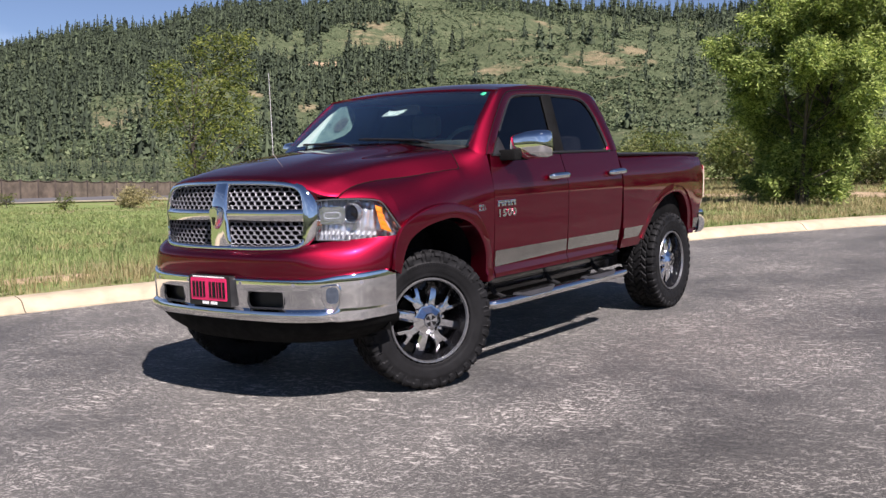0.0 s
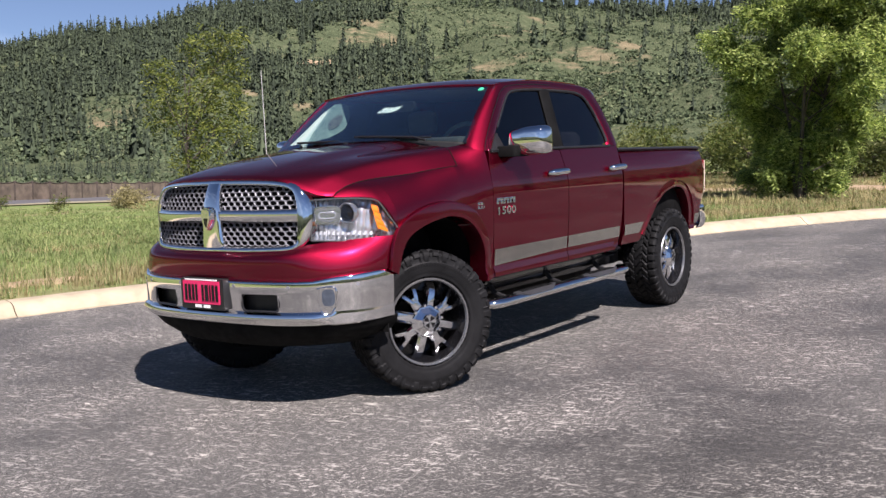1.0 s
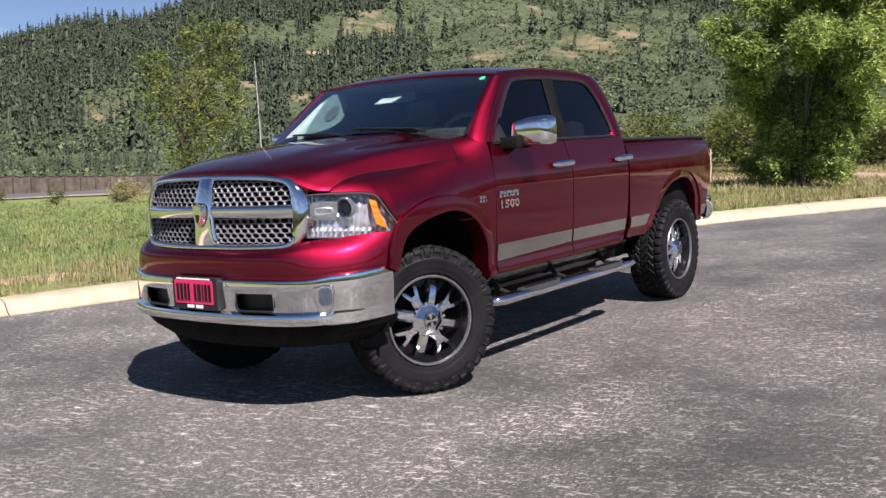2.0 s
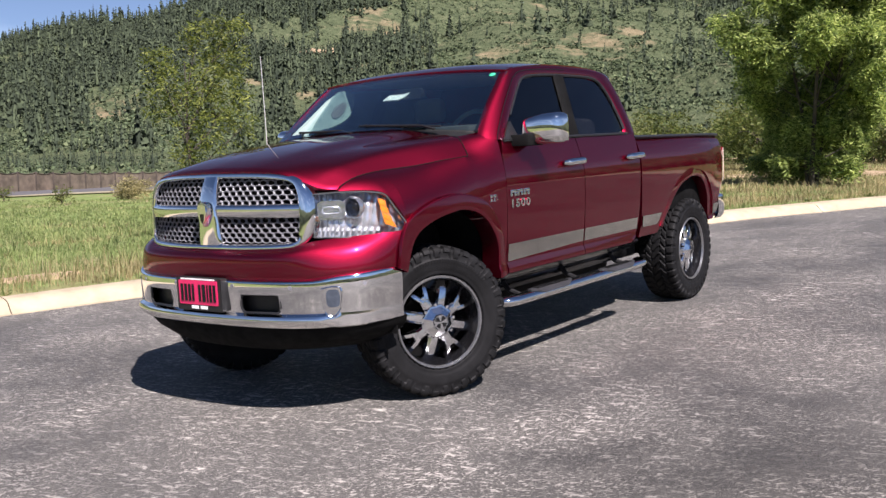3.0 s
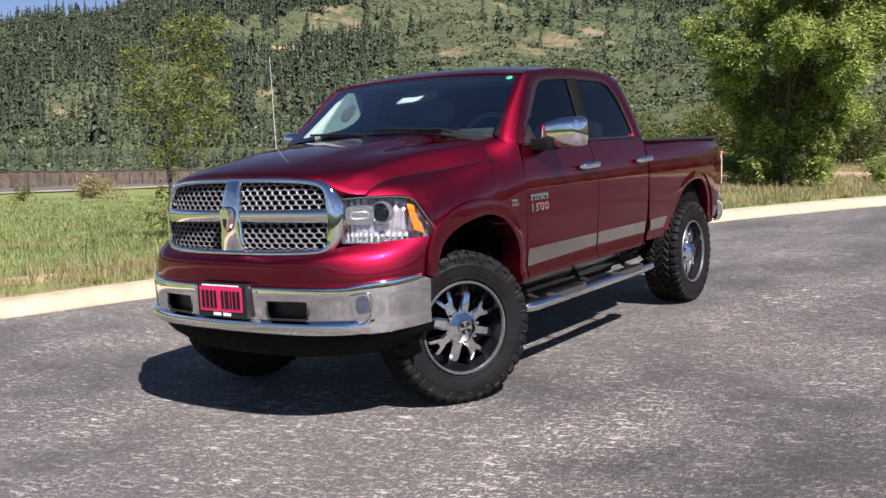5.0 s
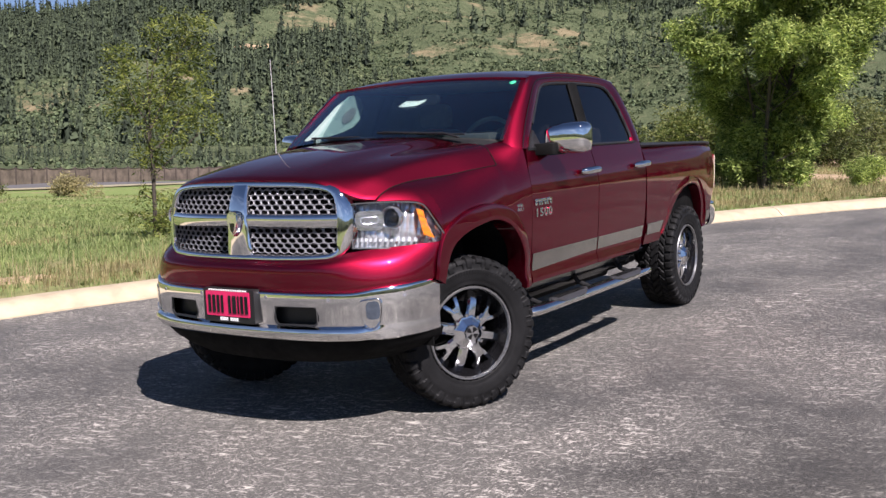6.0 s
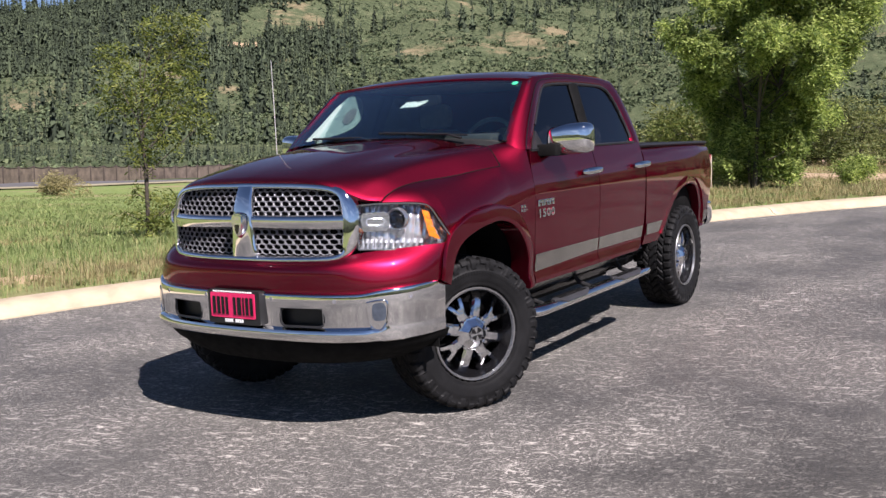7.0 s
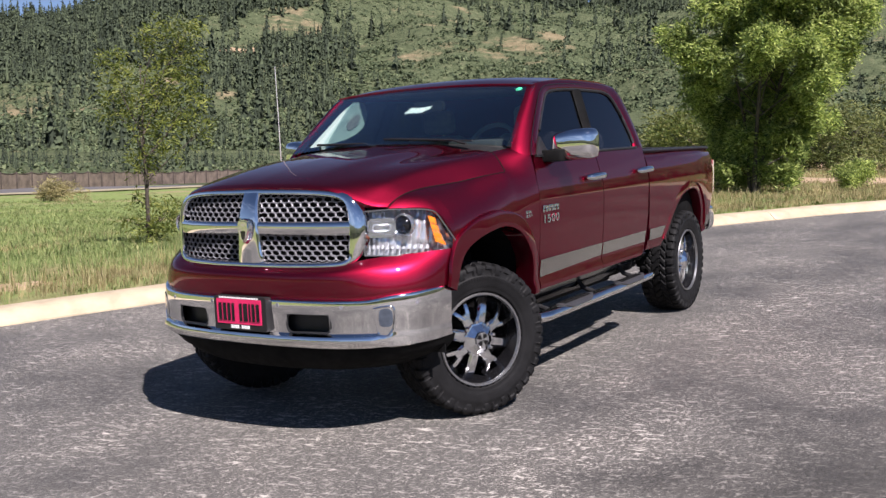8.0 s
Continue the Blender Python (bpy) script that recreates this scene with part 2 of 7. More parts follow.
def add_prism(bm, outline, depth, place):
    """Extrudes a closed outline of (u, v) by depth; place(u, v, w) gives the point."""
    top = [bm.verts.new(place(u, v, depth)) for u, v in outline]
    low = [bm.verts.new(place(u, v, 0.0)) for u, v in outline]
    bm.faces.new(top)
    bm.faces.new(list(reversed(low)))
    for i in range(len(top)):
        j = (i + 1) % len(top)
        bm.faces.new((top[j], top[i], low[i], low[j]))
    bmesh.ops.recalc_face_normals(bm, faces=bm.faces)


def round_rect(w, h, r, n=4):
    out = []
    for cx, cy, a0 in ((w / 2 - r, h / 2 - r, 0), (-w / 2 + r, h / 2 - r, 90), (-w / 2 + r, -h / 2 + r, 180), (w / 2 - r, -h / 2 + r, 270)):
        for k in range(n + 1):
            a = radians(a0 + 90 * k / n)
            out.append((cx + r * math.cos(a), cy + r * math.sin(a)))
    return out


def add_spin(bm, profile, n=48, closed=False):
    """Revolves (radius, offset) points round the x axis."""
    rings = []
    for k in range(n):
        a = 2 * math.pi * k / n
        rings.append([bm.verts.new((o, r * math.cos(a), r * math.sin(a))) for r, o in profile])
    for k in range(n):
        a, b = rings[k], rings[(k + 1) % n]
        m = len(profile)
        for i in range(m if closed else m - 1):
            j = (i + 1) % m
            bm.faces.new((a[i], a[j], b[j], b[i]))


# ---- the pickup truck: x to its driver's side, y to its tail, z up, from the ground under the front axle ----
truck = tagged(new("pickup_truck"), "dark cherry red four-door pickup with chrome trim on all-terrain tyres", "pickup truck")
truck.matrix_world = TILT

SIDE = [(0.57, 0.935), (0.605, 0.976), (0.632, 0.996), (0.652, 0.997), (0.685, 0.982), (0.73, 0.981), (0.80, 0.990), (0.95, 1.001), (1.10, 1.007), (1.19, 1.009),
        (1.235, 1.005), (1.28, 0.996), (1.34, 0.983), (1.43, 0.962), (1.47, 0.952)]


def side_x(z):
    return spline(SIDE, z)


def glass_x(z):
    return 0.978 - 0.36 * (z - 1.40)


def side_panel(front, rear, bottom, top, nz=22, ny=8, profile=side_x):
    """Rows of points of a panel of the body side; front and rear give y at z, bottom and top are heights."""
    rows = []
    for i in range(nz + 1):
        z = bottom + (top - bottom) * i / nz
        y0, y1 = front(z), rear(z)
        rows.append([(profile(z), y0 + (y1 - y0) * j / ny, z) for j in range(ny + 1)])
    return rows


def rounded_low(y, z, z0, r, s):
    """Draws an edge in by up to r below z0 + r."""
    k = max(0.0, 1 - (z - z0) / r)
    return y + s * r * (1 - math.sqrt(max(0.0, 1 - k * k)))


def build_doors(sign):
    edge_f = lambda z: spline([(0.6, 0.612), (1.2, 0.606), (1.34, 0.612), (1.47, 0.650)], z)
    split_f = lambda z: spline([(0.6, 1.588), (1.2, 1.598), (1.47, 1.560)], z)
    split_r = lambda z: split_f(z) + 0.009
    rear = lambda z: rounded_low(spline([(0.6, 2.455), (1.0, 2.487), (1.47, 2.495)], z), z, 0.625, 0.16, -1)
    for name, f, r, hy in (("front_door", edge_f, split_f, 1.325), ("rear_door", split_r, rear, 2.265)):
        door = part(name, sheet(side_panel(f, r, 0.628, 1.452, 26, 10), 0.03, (0, 1.5, 1.0), sign), PAINT, truck)
        # pull handle, with a bowl behind the grip
        bm = bmesh.new()
        w = 0.235 if name == "front_door" else 0.225
        pts = [(1.010, hy, 1.277), (1.036, hy + 0.018, 1.279), (1.045, hy + w * 0.5, 1.282), (1.040, hy + w - 0.02, 1.282), (1.010, hy + w, 1.280)]
        add_tube(bm, [Vector((p[0] * sign, p[1], p[2])) for p in along(pts, 13)], [0.017, 0.022, 0.024, 0.025, 0.025, 0.025, 0.025, 0.025, 0.025, 0.025, 0.024, 0.022, 0.016], 10, 1.0)
        part("handle", bm, CHROME, door, "chrome pull handle")
        # bright lower trim, tapering towards the tail
        y0, y1 = (0.618, 1.582) if name == "front_door" else (1.605, 2.44)
        rows = []
        for i in range(7):
            f2 = i / 6
            row = []
            for j in range(13):
                y = y0 + (y1 - y0) * j / 12
                lo = 0.700 + 0.022 * (y - 0.6) / 0.9 if y < 1.5 else 0.722
                z = lo + (0.808 - lo) * f2
                row.append((side_x(z) + 0.006, y, z))
            rows.append(row)
        part("trim_strip", sheet(rows, 0.004, (0, 1.5, 0.8), sign), BRUSHED, door, "polished metal lower door trim")
    # rocker under the doors
    rows = []
    for x, z in ((0.968, 0.624), (0.950, 0.602), (0.918, 0.575), (0.87, 0.555), (0.80, 0.555)):
        rows.append([(x, 0.57 + 1.93 * j / 8, z) for j in range(9)])
    part("rocker_panel", sheet(rows, 0.02, (0, 1.5, 1.2), sign), GLOSS_BLACK, truck, "black sill under the doors")


# arch edges as (y, z), outer and inner, from the front foot to the rear foot
ARCH_F = [(-0.450, 0.80), (-0.430, 0.93), (-0.375, 1.035), (-0.240, 1.108), (-0.080, 1.150), (0.130, 1.157), (0.360, 1.090), (0.480, 0.965), (0.535, 0.80), (0.545, 0.63)]
ARCH_F_IN = [(-0.385, 0.77), (-0.355, 0.88), (-0.295, 0.965), (-0.185, 1.020), (-0.050, 1.052), (0.125, 1.064), (0.300, 1.012), (0.405, 0.910), (0.455, 0.79), (0.465, 0.62)]
ARCH_R = [(2.872, 0.700), (2.950, 0.80), (3.065, 0.965), (3.240, 1.085), (3.400, 1.133), (3.560, 1.150), (3.790, 1.110), (3.950, 0.985), (4.030, 0.80), (4.045, 0.66)]
ARCH_R_IN = [(2.912, 0.685), (2.990, 0.785), (3.115, 0.912), (3.285, 1.015), (3.420, 1.050), (3.550, 1.062), (3.740, 1.035), (3.868, 0.930), (3.935, 0.77), (3.950, 0.65)]


def arch_z(arch, y):
    """Height of an arch's edge over y; low outside of it."""
    pts = along([(p[0], p[1], 0) for p in arch], 60)
    ys = [p.x for p in pts]
    if y <= min(ys) or y >= max(ys):
        return None
    return float(np.interp(y, ys, [p.y for p in pts]))




def bonnet_point(s, v):
    edge = 0.690 + 0.232 * v ** 0.85 + 0.058 * (1 - v) ** 5
    x = s * edge
    a = abs(s)
    y0 = -0.842 + 0.140 * a ** 2.4 + 0.066 * a ** 12
    y1 = 0.455 - 0.130 * a**5
    y = y0 + (y1 - y0) * v
    zc = spline([(0.0, 1.357), (0.02, 1.373), (0.06, 1.390), (0.14, 1.417), (0.3, 1.456), (0.5, 1.492), (0.75, 1.525), (1.0, 1.548)], v)
    nose = spline([(0.0, 0.0), (0.28, 0.004), (0.39, 0.006), (0.46, 0.009), (0.54, 0.014), (0.63, 0.021), (0.71, 0.036), (0.79, 0.061), (0.86, 0.086), (0.92, 0.108), (1.0, 0.122)], a)
    back = smooth(0.0, 0.667, v)
    front_top = spline([(0.0, 0.0), (0.3, 0.004), (0.46, 0.010), (0.58, 0.020), (0.68, 0.033), (0.78, 0.049), (0.89, 0.066), (1.0, 0.080)], a)
    rear_top = spline([(0.0, 0.0), (0.3, 0.004), (0.42, 0.008), (0.50, 0.020), (0.58, 0.030), (0.68, 0.040), (0.78, 0.051), (0.89, 0.064), (1.0, 0.078)], a)
    top = front_top + (rear_top - front_top) * back
    # a wide flat top that breaks over a crest and falls to the wing
    rim = 0.122 + 0.060 * back - 0.0077 * spline([(0.0, 0.0), (0.13, 0.9), (0.42, 1.0), (0.65, 0.75), (1.0, 0.0)], v)
    t = (a - 0.89) / 0.11
    top += (rim - 0.079) * (t + math.sqrt(t * t + 0.06)) / (1 + math.sqrt(1.06))
    drop = nose + (top - nose) * smooth(0.0, 0.16, v)
    # scooped hollows beside the raised middle, towards the screen
    drop += 0.010 * math.exp(-((a - 0.62) / 0.10) ** 2) * spline([(0, 0.0), (0.5, 0.5), (0.8, 1.0), (1.0, 0.8)], v)
    return (x, y, zc - drop)


# the wing meets the hood along the hood's edge
FENDER_CUT = []
for k in range(13):
    q = bonnet_point(1.0, k / 12)
    FENDER_CUT.append((q[1], q[0] + 0.005, q[2] - 0.003))


# the wing's shoulder from the hood's edge down, as (share of its fall, share of its reach)
SHOULDER = [(0.0, 0.0), (0.05, 0.18), (0.14, 0.39), (0.27, 0.60), (0.42, 0.77), (0.6, 0.91), (0.8, 0.985), (1.0, 1.0)]


def fender_profile(y):
    """(z, x) keys of the front wing at y, from low to the bonnet's edge."""
    _, xc, zc = (y, *spline([(k[0], k[1], k[2]) for k in FENDER_CUT], y))
    wide = spline([(-0.42, 0.984), (-0.2, 0.992), (0.2, 0.992), (0.6, 0.992)], y)
    shoulder = [(zc - 0.27 * t, xc + (wide - xc) * g) for t, g in reversed(SHOULDER)]
    return [(0.60, wide - 0.04), (0.80, wide - 0.010)] + shoulder


def build_fender(sign):
    bm = bmesh.new()
    put = lambda r: [Vector((p[0] * sign, p[1], p[2])) for p in r]
    # main side, in columns from the lamp back to the door
    ys = [-0.36 + 0.668 * i / 28 for i in range(29)]
    rows = []
    for y in ys:
        keys = fender_profile(y)
        az = arch_z(ARCH_F, y)
        z0 = (az - 0.03) if az else 0.62
        zc = keys[-1][0]
        rows.append([(spline(keys, z0 + (zc - z0) * j / 16), y, z0 + (zc - z0) * j / 16) for j in range(17)])
    add_grid(bm, [put(r) for r in rows])
    # rear end of the wing: flush with the hood in front, rising to the screen pillar's foot
    over = [0.84, 0.88, 0.92, 0.95, 0.97, 0.985, 1.0]
    lead = [Vector(bonnet_point(t, 1.0)) for t in over]
    foot = [Vector((x, 0.602, z)) for x, z in ((0.868, 1.510), (0.905, 1.502), (0.935, 1.488), (0.953, 1.466), (0.9605, 1.435), (0.969, 1.400), (0.976, 1.370))]
    keys = fender_profile(0.308)
    rows2 = []
    for k in range(15):
        g = k / 14
        f = 0.75 * g + 0.25 * smooth(0.0, 1.0, g)
        y = 0.330 + 0.272 * g
        az = arch_z(ARCH_F, y) if y < 0.53 else None
        z0 = (az - 0.03) if az else 0.628
        row = []
        for a, b in zip(lead, foot):
            p = a.lerp(b, f)
            row.append((p.x - 0.003 * (1 - f), (a.y + 0.011) * (1 - g) + 0.602 * g, p.z - 0.004 * (1 - f)))
        zt = row[-1][2]
        for j in range(1, 17):
            z = zt + (z0 - zt) * j / 16
            za, zb = keys[-1][0] + (z0 - keys[-1][0]) * j / 16, 1.370 + (z0 - 1.370) * j / 16
            row.append((spline(keys, za) * (1 - f) + side_x(zb) * f, y, z))
        rows2.append(row)
    gap = [list(reversed(rows[-1])), rows2[0][6:]]
    add_grid(bm, [put(r) for r in gap])
    add_grid(bm, [put(r) for r in rows2])
    # nose of the wing over the lamp
    base = along([(0.650, -0.720, 1.225), (0.755, -0.628, 1.229), (0.866, -0.514, 1.223), (0.914, -0.462, 1.211), (0.934, -0.440, 1.192), (0.956, -0.412, 1.134), (0.992, -0.364, 1.038), (0.990, -0.36, 1.0)], 15)
    foot_of = [(p.y, p.z) for p in base]
    nose = []
    for k in range(19):
        y = -0.634 + 0.274 * (k / 18) ** 0.8
        xc, zc = spline(FENDER_CUT, y)
        zb = spline(foot_of, y) if k < 18 else zc - 0.27
        out = spline([(-0.634, 0.800), (-0.60, 0.850), (-0.55, 0.911), (-0.50, 0.954), (-0.45, 0.976), (-0.41, 0.980), (-0.36, 0.986)], y)
        nose.append([(xc + (out - xc) * spline(SHOULDER, (zc - zb) / 0.27 * t / 12), y, zc + (zb - zc) * t / 12) for t in range(13)])
    add_grid(bm, [put(r) for r in nose])
    thicken(bm, 0.02, (0, 0.2, 0.9))
    wing = part("front_fender", bm, PAINT, truck)
    return wing


def build_flare(sign, outer, inner, lift, fade=0.0, bulge=1.0):
    n = 40
    a, b = along([(p[0], p[1], 0) for p in outer], n), along([(p[0], p[1], 0) for p in inner], n)
    rows = []
    for i, (p, q) in enumerate(zip(a, b)):
        row = []
        # the lip stands out over the wheel and dies away into the side at its ends
        stand = (1 - fade * min(1.0, max(0.0, (i / (n - 1) - 0.45) / 0.45))) * (0.25 + 0.75 * smooth(0.08, 0.42, i / (n - 1)))
        for f, dx in ((0.0, -0.012), (0.004, 0.018), (0.02, 0.0275), (0.05, 0.030), (0.12, 0.0315), (0.35, 0.035), (0.7, 0.039), (0.93, 0.040), (0.985, 0.038), (1.0, 0.030), (1.01, -0.02), (1.02, -0.08)):
            z = p.y + (q.y - p.y) * f
            y = p.x + (q.x - p.x) * f
            row.append((min(side_x(max(z, 0.6)), 0.995) + (dx * stand * bulge if dx > 0 else dx) + lift - (0.03 * (1 - stand) if i > n // 2 else 0.0), y, z))
        rows.append(row)
    mid = along([(p[0], p[1], 0) for p in inner], 3)[1]
    return part("fender_flare", sheet(rows, 0.012, (0.2, mid.x, 0.7), sign), PAINT, truck, "painted wheel-arch flare")


def build_bed(sign):
    # the lower tail of the side sweeps forward above the bumper's end
    tail_cut = lambda z: spline([(0.60, 4.065), (0.80, 4.165), (0.92, 4.265), (1.0, 4.33), (1.5, 4.33)], z)
    wide = [(2.5, 0.0), (3.0, 0.004), (3.6, 0.002), (4.0, -0.012), (4.35, -0.045)]
    prof = [(0.62, 0.955), (0.72, 0.982), (0.85, 0.995), (1.05, 1.002), (1.19, 1.004), (1.25, 0.998), (1.31, 0.985), (1.36, 0.968), (1.39, 0.945), (1.40, 0.915)]
    rows = []
    for y in np.concatenate([np.linspace(2.525, 2.74, 6), np.linspace(2.76, 4.04, 40), np.linspace(4.06, 4.33, 8)]):
        az = arch_z(ARCH_R, y)
        z0 = max(0.64, az - 0.03) if az else 0.645
        top = 1.415 - 0.02 * (y - 2.5) / 1.8
        row = []
        for j in range(19):
            f = j / 18
            z = z0 + (top - z0) * f
            ye = min(y, tail_cut(z))
            row.append((spline(prof, z - (top - 1.40)) + spline(wide, ye), ye, z))
        rows.append(row)
    # corner round to the tail lamp
    end = rows[-1]
    rows.append([(p[0] - 0.018, p[1] + 0.025, p[2]) for p in end])
    side = part("bed_side", sheet(rows, 0.025, (0, 3.4, 1.0), sign), PAINT, truck)
    # trim strip carried on over the bed's front end
    strip = []
    for i in range(5):
        z = 0.722 + 0.086 * i / 4
        y1 = 2.81 + 0.075 * i / 4
        strip.append([(spline(prof, z) + 0.007, 2.535 + (y1 - 2.535) * j / 5, z) for j in range(6)])
    part("trim_strip", sheet(strip, 0.004, (0, 2.6, 0.8), sign), BRUSHED, side, "polished metal lower bed trim")
    strip = []
    for i in range(5):
        z = 0.70 + 0.09 * i / 4
        y1 = tail_cut(z) + 0.005
        strip.append([(spline(prof, z) + spline(wide, 4.05) + 0.004, 4.035 + (y1 - 4.035) * j / 5, z) for j in range(6)])
    part("trim_strip", sheet(strip, 0.004, (0, 4.1, 0.8), sign), BRUSHED, side, "polished metal lower bed trim")
    # black rail cap along the top
    bm = bmesh.new()
    rail = [(0.925, 2.53, 1.418), (0.928, 3.2, 1.410), (0.920, 3.9, 1.402), (0.885, 4.33, 1.396)]
    add_tube(bm, [Vector((p[0] * sign, p[1], p[2])) for p in along(rail, 14)], 0.034, 8, 0.45)
    part("bed_rail_cap", bm, BLACK, truck, "black plastic bed rail cap")
    # inner side of the bed
    part("bed_wall", box_mesh((sign * 0.80 if sign > 0 else -0.90, 2.54, 0.80), (sign * 0.90 if sign > 0 else -0.80, 4.33, 1.395), 0.01), DARK, truck)
    # tail lamp
    bm = box_mesh((0.86, 4.338, 0.98), (0.952, 4.395, 1.285), 0.018)
    for v in bm.verts:
        v.co.x *= sign
    bmesh.ops.recalc_face_normals(bm, faces=bm.faces)
    part("tail_light", bm, RED_LENS, truck, "red tail light with a pale edge")


def build_cab():
    # side frames round the windows, one ribbon from the screen pillar's foot over the roof to the rear
    inner = [(0.690, 1.452), (0.735, 1.500), (0.900, 1.650), (1.075, 1.800), (1.150, 1.848), (1.260, 1.868), (1.560, 1.880), (1.950, 1.878), (2.130, 1.868), (2.225, 1.835), (2.300, 1.740), (2.345, 1.600), (2.362, 1.500), (2.345, 1.452)]
    outer = [(0.515, 1.455), (0.545, 1.505), (0.700, 1.660), (0.900, 1.825), (0.980, 1.885), (1.090, 1.922), (1.550, 1.948), (2.000, 1.942), (2.270, 1.926), (2.400, 1.895), (2.465, 1.790), (2.505, 1.640), (2.520, 1.530), (2.522, 1.452)]
    n = 60
    a, b = along([(p[0], p[1], 0) for p in outer], n), along([(p[0], p[1], 0) for p in inner], n)
    for sign in (1, -1):
        rows = []
        for i, (p, q) in enumerate(zip(a, b)):
            row = []
            pillar = 1 - min(1.0, i / 15)
            for f, dx in ((-0.05, -0.045), (-0.02, -0.018), (0.05, -0.004), (0.2, 0.004), (0.5, 0.006), (0.8, 0.004), (0.93, -0.002), (1.0, -0.014)):
                y, z = p.x + (q.x - p.x) * f, p.y + (q.y - p.y) * f
                row.append((glass_x(z) + dx - 0.07 * pillar * pillar * (3 - 2 * pillar) * max(0, 0.55 - f), y, z))
            rows.append(row)
        frame_side = part("cab_pillar", sheet(rows, 0.03, (0, 1.5, 1.5), sign), PAINT, truck, "red windscreen pillar and roof rail")
        # drip seam that runs up the pillar
        bm = bmesh.new()
        pts = [a[i].lerp(b[i], 0.42) for i in range(0, 34)]
        add_tube(bm, [Vector(((glass_x(p.y) + 0.008) * sign, p.x, p.y)) for p in pts], 0.0032, 6)
        part("door_seam", bm, GLOSS_BLACK, frame_side, "dark door seam")
        # black rubber seal inside the window opening
        bm = bmesh.new()
        add_tube(bm, [Vector(((glass_x(p.y) - 0.008) * sign, p.x, p.y)) for p in (a[i].lerp(b[i], 0.985) for i in range(6, n - 1))], 0.011, 6)
        part("window_seal", bm, BLACK, frame_side, "black window seal")
        # black pillar between the two windows
        rows = []
        for k in range(9):
            z = 1.440 + 0.445 * k / 8
            yc = 1.570 + 0.075 * (z - 1.44) / 0.44
            rows.append([(glass_x(z) + dx, yc + dy, z) for dy, dx in ((-0.066, -0.010), (-0.058, 0.002), (0.0, 0.004), (0.058, 0.002), (0.080, -0.010))])
        part("door_pillar", sheet(rows, 0.03, (0, 1.5, 1.5), sign), DARK, truck, "matt black pillar between the windows")
        # side windows
        for name in ("front_window", "rear_window"):
            ring = [(p.x, p.y) for p in b]
            yb = lambda z: 1.570 + 0.075 * (z - 1.44) / 0.44
            rows = []
            for k in range(11):
                z = 1.442 + 0.436 * k / 10
                ys = [y for (y, zz), (y2, zz2) in zip(ring, ring[1:]) if (zz - z) * (zz2 - z) <= 0]
                lo, hi = (min(ys), max(ys)) if len(ys) > 1 else (1.0, 2.2)
                y0, y1 = (lo - 0.01, yb(z)) if name == "front_window" else (yb(z), hi + 0.01)
                rows.append([(glass_x(z) - 0.014, y0 + (y1 - y0) * j / 6, z) for j in range(7)])
            w = part("window_glass", sheet(rows, 0.005, (0, 1.5, 1.5), sign), SIDE_GLASS, truck, "dark tinted side window")
            w.visible_shadow = False
        # chrome-free black belt moulding
        bm = bmesh.new()
        add_tube(bm, [Vector(((glass_x(1.452) + 0.004) * sign, y, 1.452)) for y in (0.66, 1.2, 1.8, 2.36)], 0.010, 6)
        part("belt_moulding", bm, BLACK, truck)
    # roof
    rows = []
    for i in range(21):
        f = i / 20
        row = []
        for j in range(25):
            s = -1 + 2 * j / 24
            y0 = 0.945 + 0.045 * s * s
            y1 = 2.435 - 0.02 * s * s
            y = y0 + (y1 - y0) * f
            zc = spline([(0.0, 1.932), (0.06, 1.956), (0.2, 1.985), (0.45, 2.003), (0.75, 1.995), (0.93, 1.968), (1.0, 1.945)], f)
            edge = spline([(0.0, 1.902), (0.1, 1.925), (0.4, 1.955), (0.8, 1.946), (1.0, 1.915)], f)
            x = s * spline([(0.0, 0.790), (0.3, 0.772), (0.8, 0.768), (1.0, 0.755)], f)
            row.append((x, y, edge + (zc - edge) * (1 - abs(s) ** 2.6)))
        rows.append(row)
    part("roof", sheet(rows, 0.03, (0, 1.5, 1.0)), PAINT, truck, "cherry red cab roof")
    # windscreen
    def screen(s, f):
        y0, z0, x0 = 0.445 + 0.085 * s * s, 1.556 - 0.040 * abs(s) ** 2.2, 0.862
        y1, z1, x1 = 0.952 + 0.040 * s * s, 1.928 - 0.036 * s * s, 0.803
        x = s * (x0 + (x1 - x0) * f)
        return Vector((x, y0 + (y1 - y0) * f, z0 + (z1 - z0) * f + 0.018 * 4 * f * (1 - f) * (1 - 0.5 * s * s)))
    rows = [[screen(-1 + 2 * j / 24, i / 12) for j in range(25)] for i in range(13)]
    w = part("windscreen", sheet(rows, 0.006, (0, 1.5, 1.4)), SCREEN_GLASS, truck, "clear windscreen with a paper label")
    w.visible_shadow = False
    # black border baked on the glass, inside its edge
    rows = [[screen(-1 + 2 * j / 24, f) - Vector((0, -0.006, 0.009)) for j in range(25)] for f in (0.965, 0.98, 1.0)]
    part("screen_border", sheet(rows, 0.003, (0, 1.5, 1.2)), DARK, w)
    for sg in (1, -1):
        rows = [[screen(sg * s, i / 12) - Vector((0, -0.006, 0.009)) for s in (0.965, 0.98, 0.998)] for i in range(13)]
        part("screen_border", sheet(rows, 0.003, (0, 1.5, 1.2)), DARK, w)
